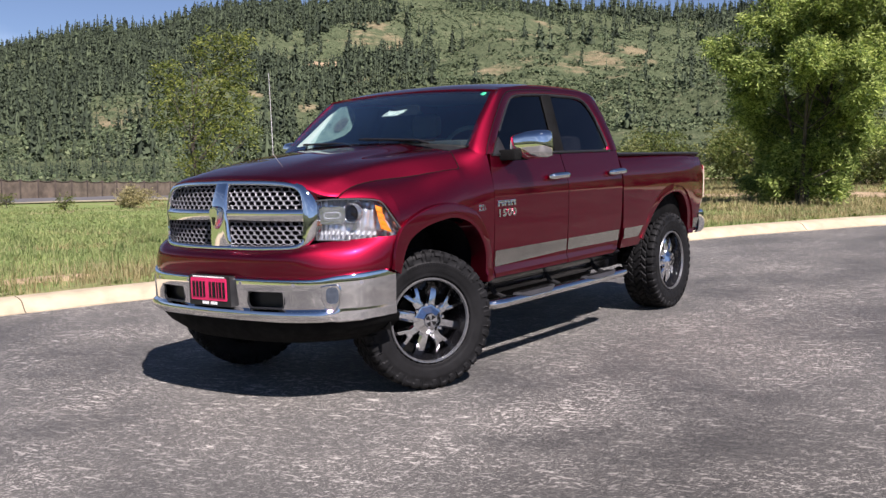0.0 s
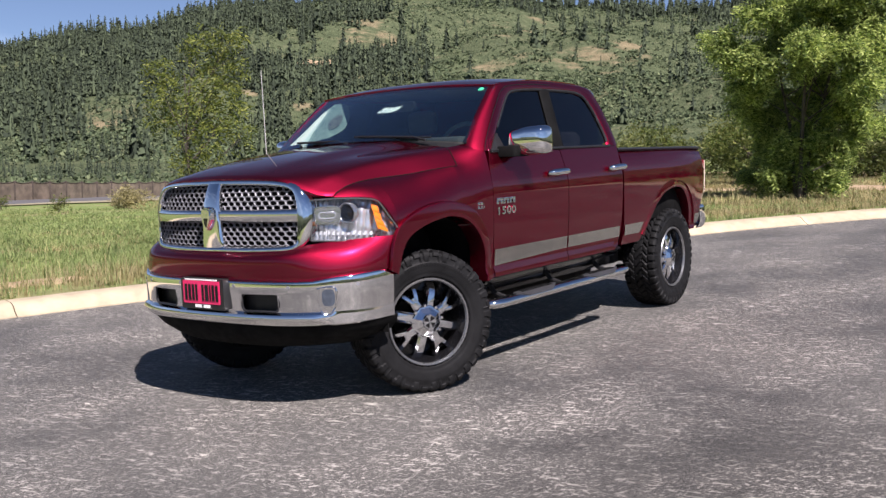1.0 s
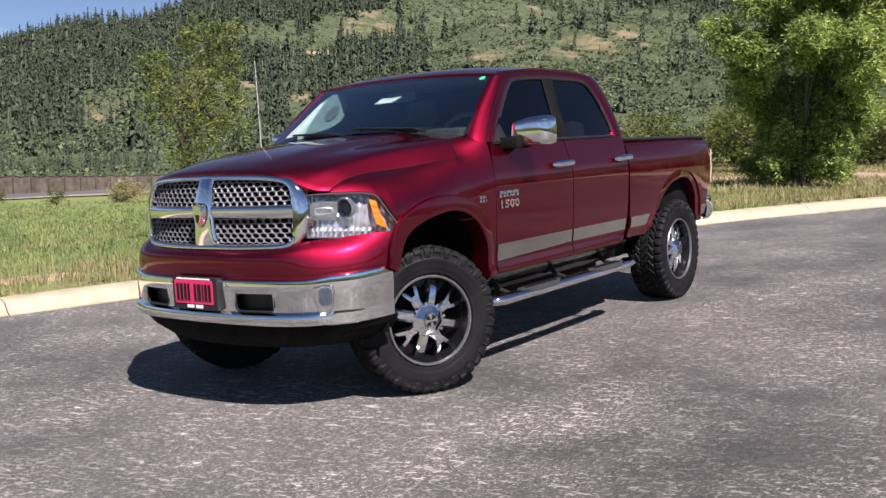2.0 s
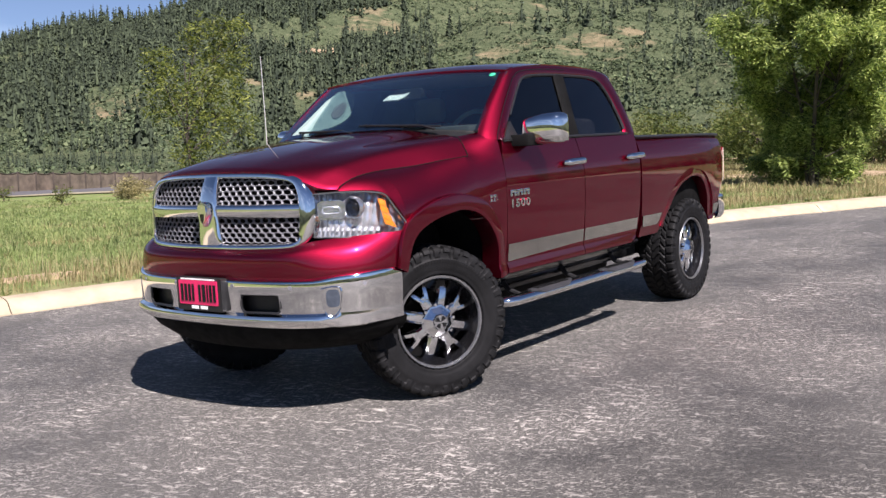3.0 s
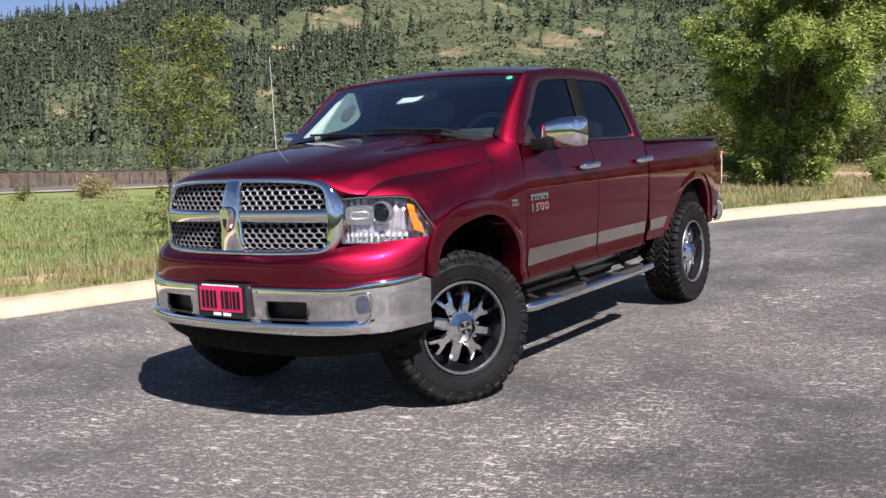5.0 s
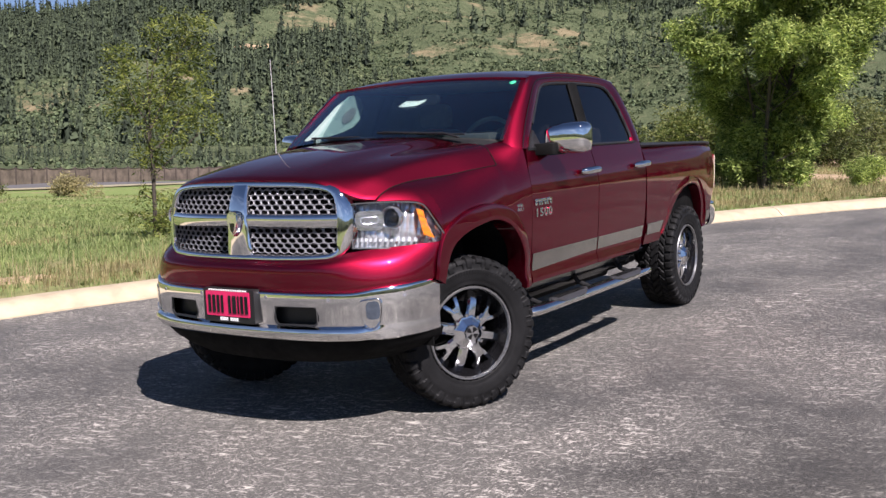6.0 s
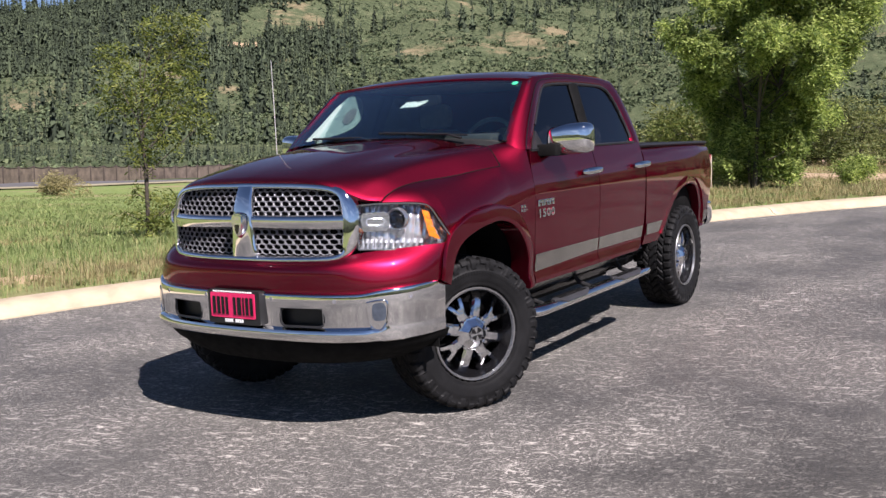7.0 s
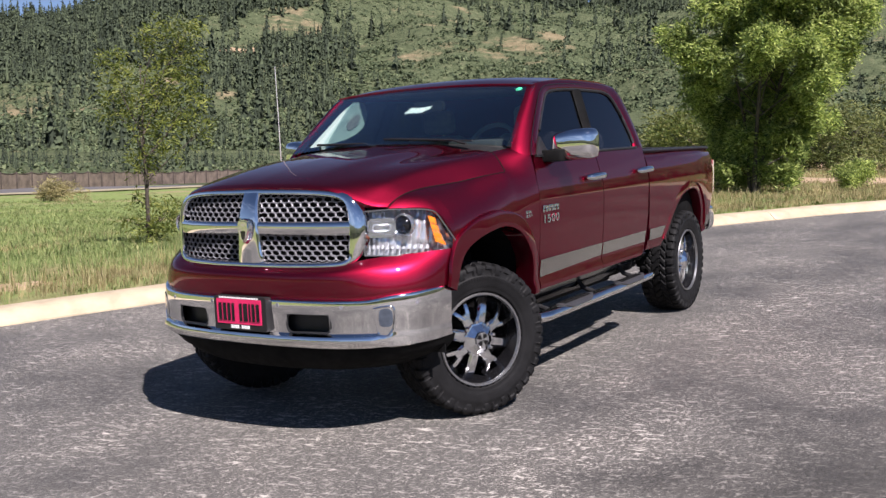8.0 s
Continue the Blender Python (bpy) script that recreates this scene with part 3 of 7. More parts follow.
    # label and round dot stuck inside the glass
    def sticker(name, c, outline, mat, label, lift=-0.014):
        bm = bmesh.new()
        e = Vector((1, 0, 0.02))
        up = Vector((0, 0.80, 0.60))
        nrm = Vector((0, -0.60, 0.80))
        add_prism(bm, outline, 0.002, lambda u, v, d: Vector(c) + e * u + up * v + nrm * (d + lift))
        part(name, bm, mat, w, label)
    sticker("paper_label", (0.03, 0.760, 1.786), [(-0.085, -0.032), (-0.02, -0.030), (0.05, -0.036), (0.10, -0.002), (0.115, 0.034), (0.05, 0.020), (-0.055, 0.030)], PAPER, "white paper label inside the glass")
    sticker("round_sticker", (0.712, 0.952, 1.872), [(0.024 * math.cos(k * math.pi / 8), 0.018 * math.sin(k * math.pi / 8)) for k in range(16)], GREEN_DOT, "small round green sticker", 0.004)
    # rear wall of the cab with its window
    rows = [[(x, 2.505 - 0.10 * max(0, (z - 1.45) / 0.47), z) for x in np.linspace(-1, 1, 9) * min(0.80, glass_x(z) - 0.045)] for z in np.linspace(0.66, 1.915, 12)]
    rear = part("cab_rear_wall", sheet(rows, 0.03, (0, 1.5, 1.2)), PAINT, truck)
    rows = [[(x, 2.522 - 0.10 * max(0, (z - 1.45) / 0.47), z) for x in (-0.62, 0, 0.62)] for z in (1.50, 1.66, 1.82)]
    part("window_glass", sheet(rows, 0.006, (0, 1.5, 1.2)), SIDE_GLASS, rear, "dark tinted rear window")


def build_bonnet():
    across = [1 - (1 - k / 34) ** 1.6 for k in range(35)]
    across = [-s for s in reversed(across[1:])] + across
    rows = [[bonnet_point(s, v) for s in across] for v in [0, 0.006, 0.012, 0.02, 0.03, 0.06, 0.1] + [0.15 + 0.85 * i / 22 for i in range(23)]]
    part("hood", sheet(rows, 0.03, (0, -0.2, 0.7)), PAINT, truck, "cherry red hood with a raised middle")
    # dark gap round the hood, along the wing and the cowl corner
    for sg in (1, -1):
        bm = bmesh.new()
        line = [bonnet_point(1.0, v) for v in [0.01 + 0.98 * k / 20 for k in range(21)]] + [bonnet_point(s, 1.0) for s in (0.995, 0.97, 0.94, 0.90, 0.86, 0.82)]
        add_tube(bm, [Vector(((p[0] + 0.002) * sg, p[1] + (0.005 if i > 20 else 0.0), p[2] - 0.0015)) for i, p in enumerate(line)], 0.0032, 5)
        part("panel_gap", bm, DARK, truck)
    # black scuttle and wipers between hood and glass
    rows = [[(x, y + 0.085 * (x / 0.85) ** 2, z - 0.048 * abs(x / 0.85) ** 2.2) for x in np.linspace(-0.85, 0.85, 15)] for y, z in ((0.440, 1.505), (0.455, 1.515), (0.480, 1.548))]
    part("scuttle", sheet(rows, 0.02, (0, 0.5, 1.0)), BLACK, truck, "black panel under the windscreen")
    for x0, x1 in ((0.58, 0.0), (-0.10, -0.62)):
        bm = bmesh.new()
        add_tube(bm, [(x0, 0.470, 1.540), (x0 - 0.1, 0.472, 1.566), (x1, 0.478, 1.590 - 0.03 * abs(x1))], 0.008, 6)
        add_tube(bm, [(x0 + 0.04, 0.482, 1.556), (x1 - 0.05, 0.482, 1.590 - 0.03 * abs(x1))], 0.006, 6)
        part("wiper", bm, BLACK, truck, "black wiper arm and blade")
    # whip aerial
    bm = bmesh.new()
    add_tube(bm, [(-0.945, 0.49, 1.33), (-0.945, 0.49, 1.42)], 0.014, 8)
    add_tube(bm, [(-0.945, 0.49, 1.40), (-0.946, 0.49, 1.76), (-0.948, 0.488, 2.128)], [0.0036, 0.0031, 0.0026], 6)
    part("antenna", bm, WHIP, truck, "thin upright whip antenna")


# plan curves of the nose, as (x, y)
NOSE_LAMP = [(0.0, -0.865), (0.30, -0.850), (0.55, -0.805), (0.64, -0.765), (0.75, -0.672), (0.86, -0.560), (0.94, -0.462), (0.985, -0.375)]
NOSE_BULGE = [(0.0, -0.952), (0.30, -0.938), (0.55, -0.892), (0.70, -0.826), (0.82, -0.728), (0.91, -0.610), (0.962, -0.48), (0.982, -0.400)]
NOSE_BUMPER = [(0.0, -0.958), (0.28, -0.944), (0.52, -0.905), (0.70, -0.832), (0.82, -0.742), (0.905, -0.640), (0.950, -0.52), (0.966, -0.405)]


def nose_y(curve, x):
    return spline(curve, abs(x))


def curve_xy(curve, n):
    """Points along a nose curve from the centre line to its end, evenly spaced."""
    return [(p.x, p.y) for p in along([(a, b, 0) for a, b in curve], n)]


def build_fascia():
    lamp, bulge = curve_xy(NOSE_LAMP, 25), curve_xy(NOSE_BULGE, 25)
    def column(i):
        (xa, ya), (xb, yb) = lamp[i], bulge[i]
        e = i / 24
        top = spline([(0, 0.945), (0.45, 0.950), (0.62, 0.978), (1, 1.000)], e)
        low = spline([(0, 0.776), (0.55, 0.772), (0.72, 0.790), (1, 0.812)], e)
        out = []
        # a sharp crest under the grille that softens into a long slope under the lamps
        soft = smooth(0.42, 0.72, e)
        for f, w, g in ((0.0, 0.0, 0.0), (0.05, 0.26, 0.13), (0.11, 0.56, 0.28), (0.17, 0.80, 0.42), (0.23, 0.93, 0.54), (0.31, 0.985, 0.67), (0.45, 1.0, 0.83), (0.65, 0.985, 0.955), (0.85, 0.95, 1.0), (0.94, 0.92, 0.99), (1.0, 0.82, 0.90)):
            w += (g - w) * soft
            out.append((xa + (xb - xa) * w, ya + (yb - ya) * w, top + (low - top) * f))
        return out
    right = [column(i) for i in range(25)]
    left = [[(-p[0], p[1], p[2]) for p in c] for c in reversed(right[1:])]
    part("front_fascia", sheet(left + right, 0.02, (0, 0.2, 0.85)), PAINT, truck, "cherry red panel above the bumper")


def in_hole(e, z):
    """Openings of the bumper as (distance from the centre line, height)."""
    return 0.285 < e < 0.545 and 0.607 < z < 0.703


def build_bumper():
    line = curve_xy(NOSE_BUMPER, 61)
    dist = [0.0]
    for a, b in zip(line, line[1:]):
        dist.append(dist[-1] + math.hypot(b[0] - a[0], b[1] - a[1]))
    def section(i, sg):
        x, y = line[i]
        e = dist[i]
        f = e / dist[-1]
        top = spline([(0, 0.778), (0.5, 0.776), (0.60, 0.778), (0.70, 0.796), (1, 0.818)], f)
        low = spline([(0, 0.522), (0.6, 0.522), (1, 0.532)], f)
        nx, ny = (line[min(i + 1, 60)][1] - line[max(i - 1, 0)][1]), -(line[min(i + 1, 60)][0] - line[max(i - 1, 0)][0])
        ln = math.hypot(nx, ny)
        nx, ny = nx / ln, ny / ln
        ledge = 0.034 * max(0.0, min(1.0, (0.86 - e) / 0.10))
        out = []
        for z, d in ((top, -0.03), (top - 0.001, -0.008), (top - 0.004, -0.001), (top - 0.008, 0.0035), (top - 0.014, 0.005), (0.725, 0.005), (0.703, 0.004), (0.655, 0.001), (0.607, -0.002), (0.602, -0.002), (0.590, ledge * 0.75), (0.572, ledge), (0.552, ledge * 0.92), (low + 0.008, ledge * 0.4), (low, -0.012), (low + 0.004, -0.03)):
            out.append(((x + nx * d) * sg, y + ny * d, z))
        return out
    bm = bmesh.new()
    cols = [section(i, -1) for i in range(60, 0, -1)] + [section(i, 1) for i in range(61)]
    es = [-dist[i] for i in range(60, 0, -1)] + dist
    vs = [[bm.verts.new(p) for p in c] for c in cols]
    for i in range(len(vs) - 1):
        mid = abs(es[i] + es[i + 1]) / 2
        for j in range(len(vs[0]) - 1):
            z = (cols[i][j][2] + cols[i][j + 1][2]) / 2
            if in_hole(mid, z):
                continue
            bm.faces.new((vs[i][j], vs[i + 1][j], vs[i + 1][j + 1], vs[i][j + 1]))
    bmesh.ops.delete(bm, geom=[v for v in bm.verts if not v.link_faces], context="VERTS")
    thicken(bm, 0.012, (0, 0.3, 0.65))
    bumper = part("front_bumper", bm, CHROME, truck, "chrome front bumper")
    for sg in (1, -1):
        # dark liners behind the openings, with two louvres
        xs = [0.25, 0.34, 0.42, 0.50, 0.57]
        rows = [[(x * sg, nose_y(NOSE_BUMPER, x) + 0.055, z) for x in xs] for z in (0.58, 0.66, 0.73)]
        part("intake", sheet(rows, 0.02, (0, 0.3, 0.65)), BLACK, bumper, "black bumper air opening")
        # rounded black frame round the opening
        bm = bmesh.new()
        outl = round_rect(0.262, 0.100, 0.036, 5)
        ring = []
        for u, v in outl + outl[:1]:
            e = 0.415 + u
            k = float(np.interp(e, dist, range(61)))
            x = float(np.interp(e, dist, [p[0] for p in line]))
            y = float(np.interp(e, dist, [p[1] for p in line]))
            ring.append(Vector((x * sg, y + 0.004, 0.655 + v)))
        add_tube(bm, ring, 0.007, 6, caps=False)
        part("intake_rim", bm, BLACK, bumper, "black rim of the air opening")
        # fog lamp: chrome scoop, raised rim, dark lens
        c = Vector((0.785 * sg, nose_y(NOSE_BUMPER, 0.785), 0.668))
        nrm = Vector((0.60 * sg, -0.80, 0.0))
        tan = Vector((0.80 * sg, 0.60, 0.0))
        on = lambda u, v, d: c + tan * u + Vector((0, 0, v)) + nrm * d
        shape = along([(-0.050, 0.062, 0), (0.0, 0.070, 0), (0.050, 0.066, 0), (0.060, 0.015, 0), (0.046, -0.050, 0), (0.012, -0.084, 0), (-0.026, -0.066, 0), (-0.048, 0.0, 0), (-0.050, 0.062, 0)], 29)[:-1]
        bm = bmesh.new()
        add_prism(bm, [(p.x, p.y) for p in shape], 0.004, lambda u, v, d: on(u, v, d + 0.001 - 0.012 * max(0.0, u) / 0.06 + 0.004))
        bezel = part("fog_lamp", bm, DULL_CHROME, bumper, "fog lamp in a bright bezel", 30)
        bm = bmesh.new()
        add_tube(bm, [on(p.x, p.y, 0.005) for p in shape + shape[:1]], 0.0055, 6, caps=False)
        part("bezel_rim", bm, CHROME, bezel)
        bm = bmesh.new()
        add_prism(bm, [(0.012 + 0.036 * math.copysign(abs(math.cos(a)) ** 0.6, math.cos(a)), 0.012 + 0.046 * math.copysign(abs(math.sin(a)) ** 0.6, math.sin(a))) for a in [k * math.pi / 12 for k in range(24)]], 0.004, lambda u, v, d: on(u, v, d + 0.006))
        part("lens", bm, FOG_LENS, bezel, "bluish dark lamp glass")
        # parking sensors
        for x, z in ((0.905, 0.748), (0.60, 0.742), (0.235, 0.748)):
            bm = bmesh.new()
            y = nose_y(NOSE_BUMPER, x)
            y2 = nose_y(NOSE_BUMPER, x + 0.01)
            t2 = Vector((0.01 * sg, y2 - y, 0)).normalized()
            n2 = Vector((-t2.y, t2.x, 0)) * (-1 if sg > 0 else 1)
            n2 = n2 if n2.y < 0 else -n2
            cc = Vector((x * sg, y, z)) + n2 * 0.003
            add_prism(bm, [(0.0105 * math.cos(k * math.pi / 7), 0.0105 * math.sin(k * math.pi / 7)) for k in range(14)], 0.004, lambda u, v, d: cc + t2 * u + Vector((0, 0, v)) + n2 * d)
            part("parking_sensor", bm, SILVER, bumper, "round grey parking sensor")
    # plate on its black holder
    bm = bmesh.new()
    add_prism(bm, round_rect(0.372, 0.182, 0.012, 3), 0.052, lambda u, v, d: Vector((-0.005 + u, -0.930 - d, 0.694 + v)))
    holder = part("license_plate", bm, BLACK, truck, "pink dealer plate in a black frame")
    bm = bmesh.new()
    add_prism(bm, round_rect(0.318, 0.134, 0.006, 2), 0.004, lambda u, v, d: Vector((-0.010 + u, -0.982 - d, 0.704 + v)))
    part("plate", bm, PINK, holder, "pink plate")
    x = -0.150
    for w in (0.019, 0.020, 0.018, 0.016, 0.0, 0.016, 0.026, 0.009, 0.018, 0.019):
        if w:
            part("dark_bar", box_mesh((x, -0.990, 0.655), (x + w, -0.985, 0.750)), GLOSS_BLACK, holder)
        x += (w or 0.014) + 0.0125
    for k in range(9):
        if k != 4:
            part("white_bar", box_mesh((-0.072 + k * 0.0150, -0.985, 0.613), (-0.061 + k * 0.0150, -0.981, 0.631)), PAPER, holder)
    for k in range(16):
        part("white_bar", box_mesh((-0.150 + k * 0.0178, -0.985, 0.7735), (-0.138 + k * 0.0178, -0.981, 0.7815)), PAPER, holder)
    # black valance under the bumper
    rows = []
    for z, back, shrink in ((0.540, 0.03, 1.0), (0.500, 0.035, 0.985), (0.455, 0.055, 0.93), (0.400, 0.10, 0.80), (0.375, 0.14, 0.76)):
        r = [(-p[0] * shrink, p[1] + back, z) for p in reversed(line[1:])] + [(p[0] * shrink, p[1] + back, z) for p in line]
        rows.append(r[::4])
    part("valance", sheet(rows, 0.015, (0, 0.3, 0.5)), DARK, truck, "black plastic air dam")


def grille_y(x, z):
    return spline([(0.0, -0.900), (0.25, -0.886), (0.45, -0.852), (0.60, -0.800), (0.70, -0.735)], abs(x)) + 0.012 + 0.04 * (z - 0.93) + 0.050 * max(0.0, (z - 1.02) / 0.33) ** 3


def grille_outline(shrink, n=56):
    """Half-width shape of the grille, closed, (x, z)."""
    half = [(0.0, 1.358), (0.35, 1.351), (0.53, 1.332), (0.608, 1.298), (0.647, 1.245), (0.664, 1.18), (0.668, 1.10), (0.662, 1.025), (0.644, 0.975), (0.605, 0.948), (0.54, 0.936), (0.30, 0.930), (0.0, 0.930)]
    pts = along([(p[0], p[1], 0) for p in half], n)
    c = Vector((0, 1.14, 0))
    out = []
    for i, p in enumerate(pts):
        d = pts[min(i + 1, n - 1)] - pts[max(i - 1, 0)]
        nrm = Vector((d.y, -d.x, 0)).normalized()
        if nrm.dot(c - p) < 0:
            nrm = -nrm
        if i in (0, n - 1):
            nrm = Vector((0, -1 if i == 0 else 1, 0))
        # the frame is slimmer above and below than at its sides
        q = p + nrm * shrink * (1.0 - (0.42 if nrm.y < 0 else 0.55) * nrm.y * nrm.y)
        out.append((max(0.0, q.x), q.y))
    return out


def inside(poly, x, z):
    hit = False
    for (x0, z0), (x1, z1) in zip(poly, poly[1:] + poly[:1]):
        if (z0 > z) != (z1 > z) and x < (x1 - x0) * (z - z0) / (z1 - z0) + x0:
            hit = not hit
    return hit


def build_grille():
    grille = new("grille")
    grille.parent = truck
    tagged(grille, "chrome cross-bar grille with honeycomb mesh")
    # surround, swept from outer edge over its crown to the inner edge
    steps = [(0.0, 0.045), (0.002, 0.010), (0.007, -0.007), (0.016, -0.015), (0.036, -0.016), (0.058, -0.011), (0.068, -0.002), (0.074, 0.014), (0.075, 0.045)]
    loops = [(grille_outline(s), d) for s, d in steps]
    for sg in (1, -1):
        rows = [[(x * sg, grille_y(x, z) + d, z) for (x, z) in lp] for lp, d in loops]
        bm = bmesh.new()
        add_grid(bm, [[Vector(p) for p in r] for r in rows])
        thicken(bm, 0.006, (0, -0.2, 1.14))
        part("surround", bm, CHROME, grille, "chrome surround")
    # upright and cross bars
    rows = []
    for k in range(17):
        z = 0.955 + 0.375 * k / 16
        w = spline([(0.98, 0.088), (1.05, 0.078), (1.15, 0.070), (1.29, 0.056)], z)
        face = grille_y(0, 1.14) + spline([(0.96, -0.012), (1.06, -0.014), (1.15, -0.012), (1.20, -0.006), (1.27, 0.010), (1.33, 0.036)], z)
        rows.append([(sx * w, face + d, z) for sx, d in ((-1, 0.05), (-1, 0.022), (-0.94, 0.006), (-0.84, -0.002), (-0.5, -0.006), (0, -0.007), (0.5, -0.006), (0.84, -0.002), (0.94, 0.006), (1, 0.022), (1, 0.05))])
    part("upright_bar", sheet(rows, 0.006, (0, -0.3, 1.14)), CHROME, grille, "chrome upright bar")
    for sg in (1, -1):
        rows = []
        for k in range(11):
            x = 0.05 + 0.565 * k / 10
            zc = 1.144 - 0.008 * k / 10
            h = 0.034 + 0.006 * (k / 10)
            rows.append([(x * sg, grille_y(x, zc) + d, zc + s * h) for s, d in ((-1, 0.04), (-1, 0.006), (-0.86, -0.006), (-0.4, -0.009), (0.2, -0.010), (0.6, -0.008), (0.84, 0.0), (1, 0.014), (1, 0.04))])
        part("cross_bar", sheet(rows, 0.006, (0, -0.3, 1.14)), CHROME, grille, "chrome cross bar")
    # honeycomb mesh in the four openings
    full = grille_outline(0.060)
    poly = full + [(-x, z) for x, z in reversed(full)]
    cw, ch = 0.051, 0.0262
    hexagon = [(0.0, 2 / 3), (0.5, 1 / 3), (0.5, -1 / 3), (0.0, -2 / 3), (-0.5, -1 / 3), (-0.5, 1 / 3)]
    for sg in (1, -1):
        for zlo, zhi in ((0.956, 1.118), (1.182, 1.326)):
            bm = bmesh.new()
            r = 0
            z = zlo
            while z < zhi + ch * 0.4:
                x = 0.058 + cw * (0.5 if r % 2 else 0.0)
                while x < 0.68:
                    if inside(poly, x, z) and x > 0.05:
                        o, f1, i1, i2 = [], [], [], []
                        for k, (u, v) in enumerate(hexagon):
                            shear = 0.16 * v
                            for ring, fu, fv, dep in ((o, 1.0, 1.0, 0.024), (f1, 0.95, 0.92, 0.018), (i1, 0.84, 0.74, 0.021), (i2, 0.93, 0.90, 0.032)):
                                px, pz = x + (u * fu - shear * fu * 0.8) * cw, z + v * ch * fv * 1.02
                                ring.append(bm.verts.new((px * sg, grille_y(px, pz) + dep, pz)))
                        for k in range(6):
                            j = (k + 1) % 6
                            for a, b in ((o, f1), (f1, i1), (i1, i2)):
                                q = (a[k], a[j], b[j], b[k])
                                bm.faces.new(q if sg > 0 else tuple(reversed(q)))
                    x += cw
                z += ch
                r += 1
            part("grille_mesh", bm, SILVER, grille, "bright honeycomb mesh", 30)
    rows = [[(x, grille_y(x, z) + 0.075, z) for x in np.linspace(-0.62, 0.62, 13)] for z in (0.94, 1.14, 1.31)]
    part("grille_backing", sheet(rows, 0.01, (0, 0, 1.1)), DARK, grille, "black backing")
    # plain shield badge
    bm = bmesh.new()
    shield = [(-0.046, 0.052), (-0.020, 0.064), (0.020, 0.064), (0.046, 0.052), (0.050, 0.0), (0.036, -0.05), (0.0, -0.085), (-0.036, -0.05), (-0.050, 0.0)]
    add_prism(bm, shield, 0.030, lambda u, v, d: Vector((u * (1 - d * 6), grille_y(0, 1.14) - 0.018 - d, 1.135 + v * (1 - d * 6))))
    bmesh.ops.bevel(bm, geom=list(bm.edges), offset=0.006, segments=2, affect="EDGES")
    emblem = part("emblem", bm, HUB_CHROME, grille, "chrome shield badge")
    bm = bmesh.new()
    add_prism(bm, [(-0.016, -0.004), (0.016, -0.004), (0.012, -0.040), (0.0, -0.056), (-0.012, -0.040)], 0.006, lambda u, v, d: Vector((u, grille_y(0, 1.14) - 0.044 - d, 1.135 + v)))
    part("emblem_inlay", bm, GLOSS_BLACK, emblem)


def lamp_surface(a, b):
    """Skin of the headlamp: a from the grille outwards, b from low to high."""
    low = spline([(0.0, 0.660, -0.735, 0.990), (0.35, 0.768, -0.655, 0.984), (0.7, 0.886, -0.532, 0.974), (0.92, 0.964, -0.412, 0.970), (0.97, 0.978, -0.388, 0.982), (1.0, 0.986, -0.374, 1.012)], a)
    top = spline([(0.0, 0.652, -0.722, 1.217), (0.33, 0.752, -0.632, 1.221), (0.62, 0.862, -0.518, 1.215), (0.74, 0.908, -0.468, 1.204), (0.80, 0.926, -0.448, 1.188), (0.88, 0.950, -0.418, 1.132), (1.0, 0.990, -0.368, 1.036)], a)
    p = Vector(low) * (1 - b) + Vector(top) * b
    swell = 0.022 * 4 * b * (1 - b) * min(1, 6 * a * (1 - a) + 0.2)
    return p + Vector((0.62, -0.74, 0.1)) * swell


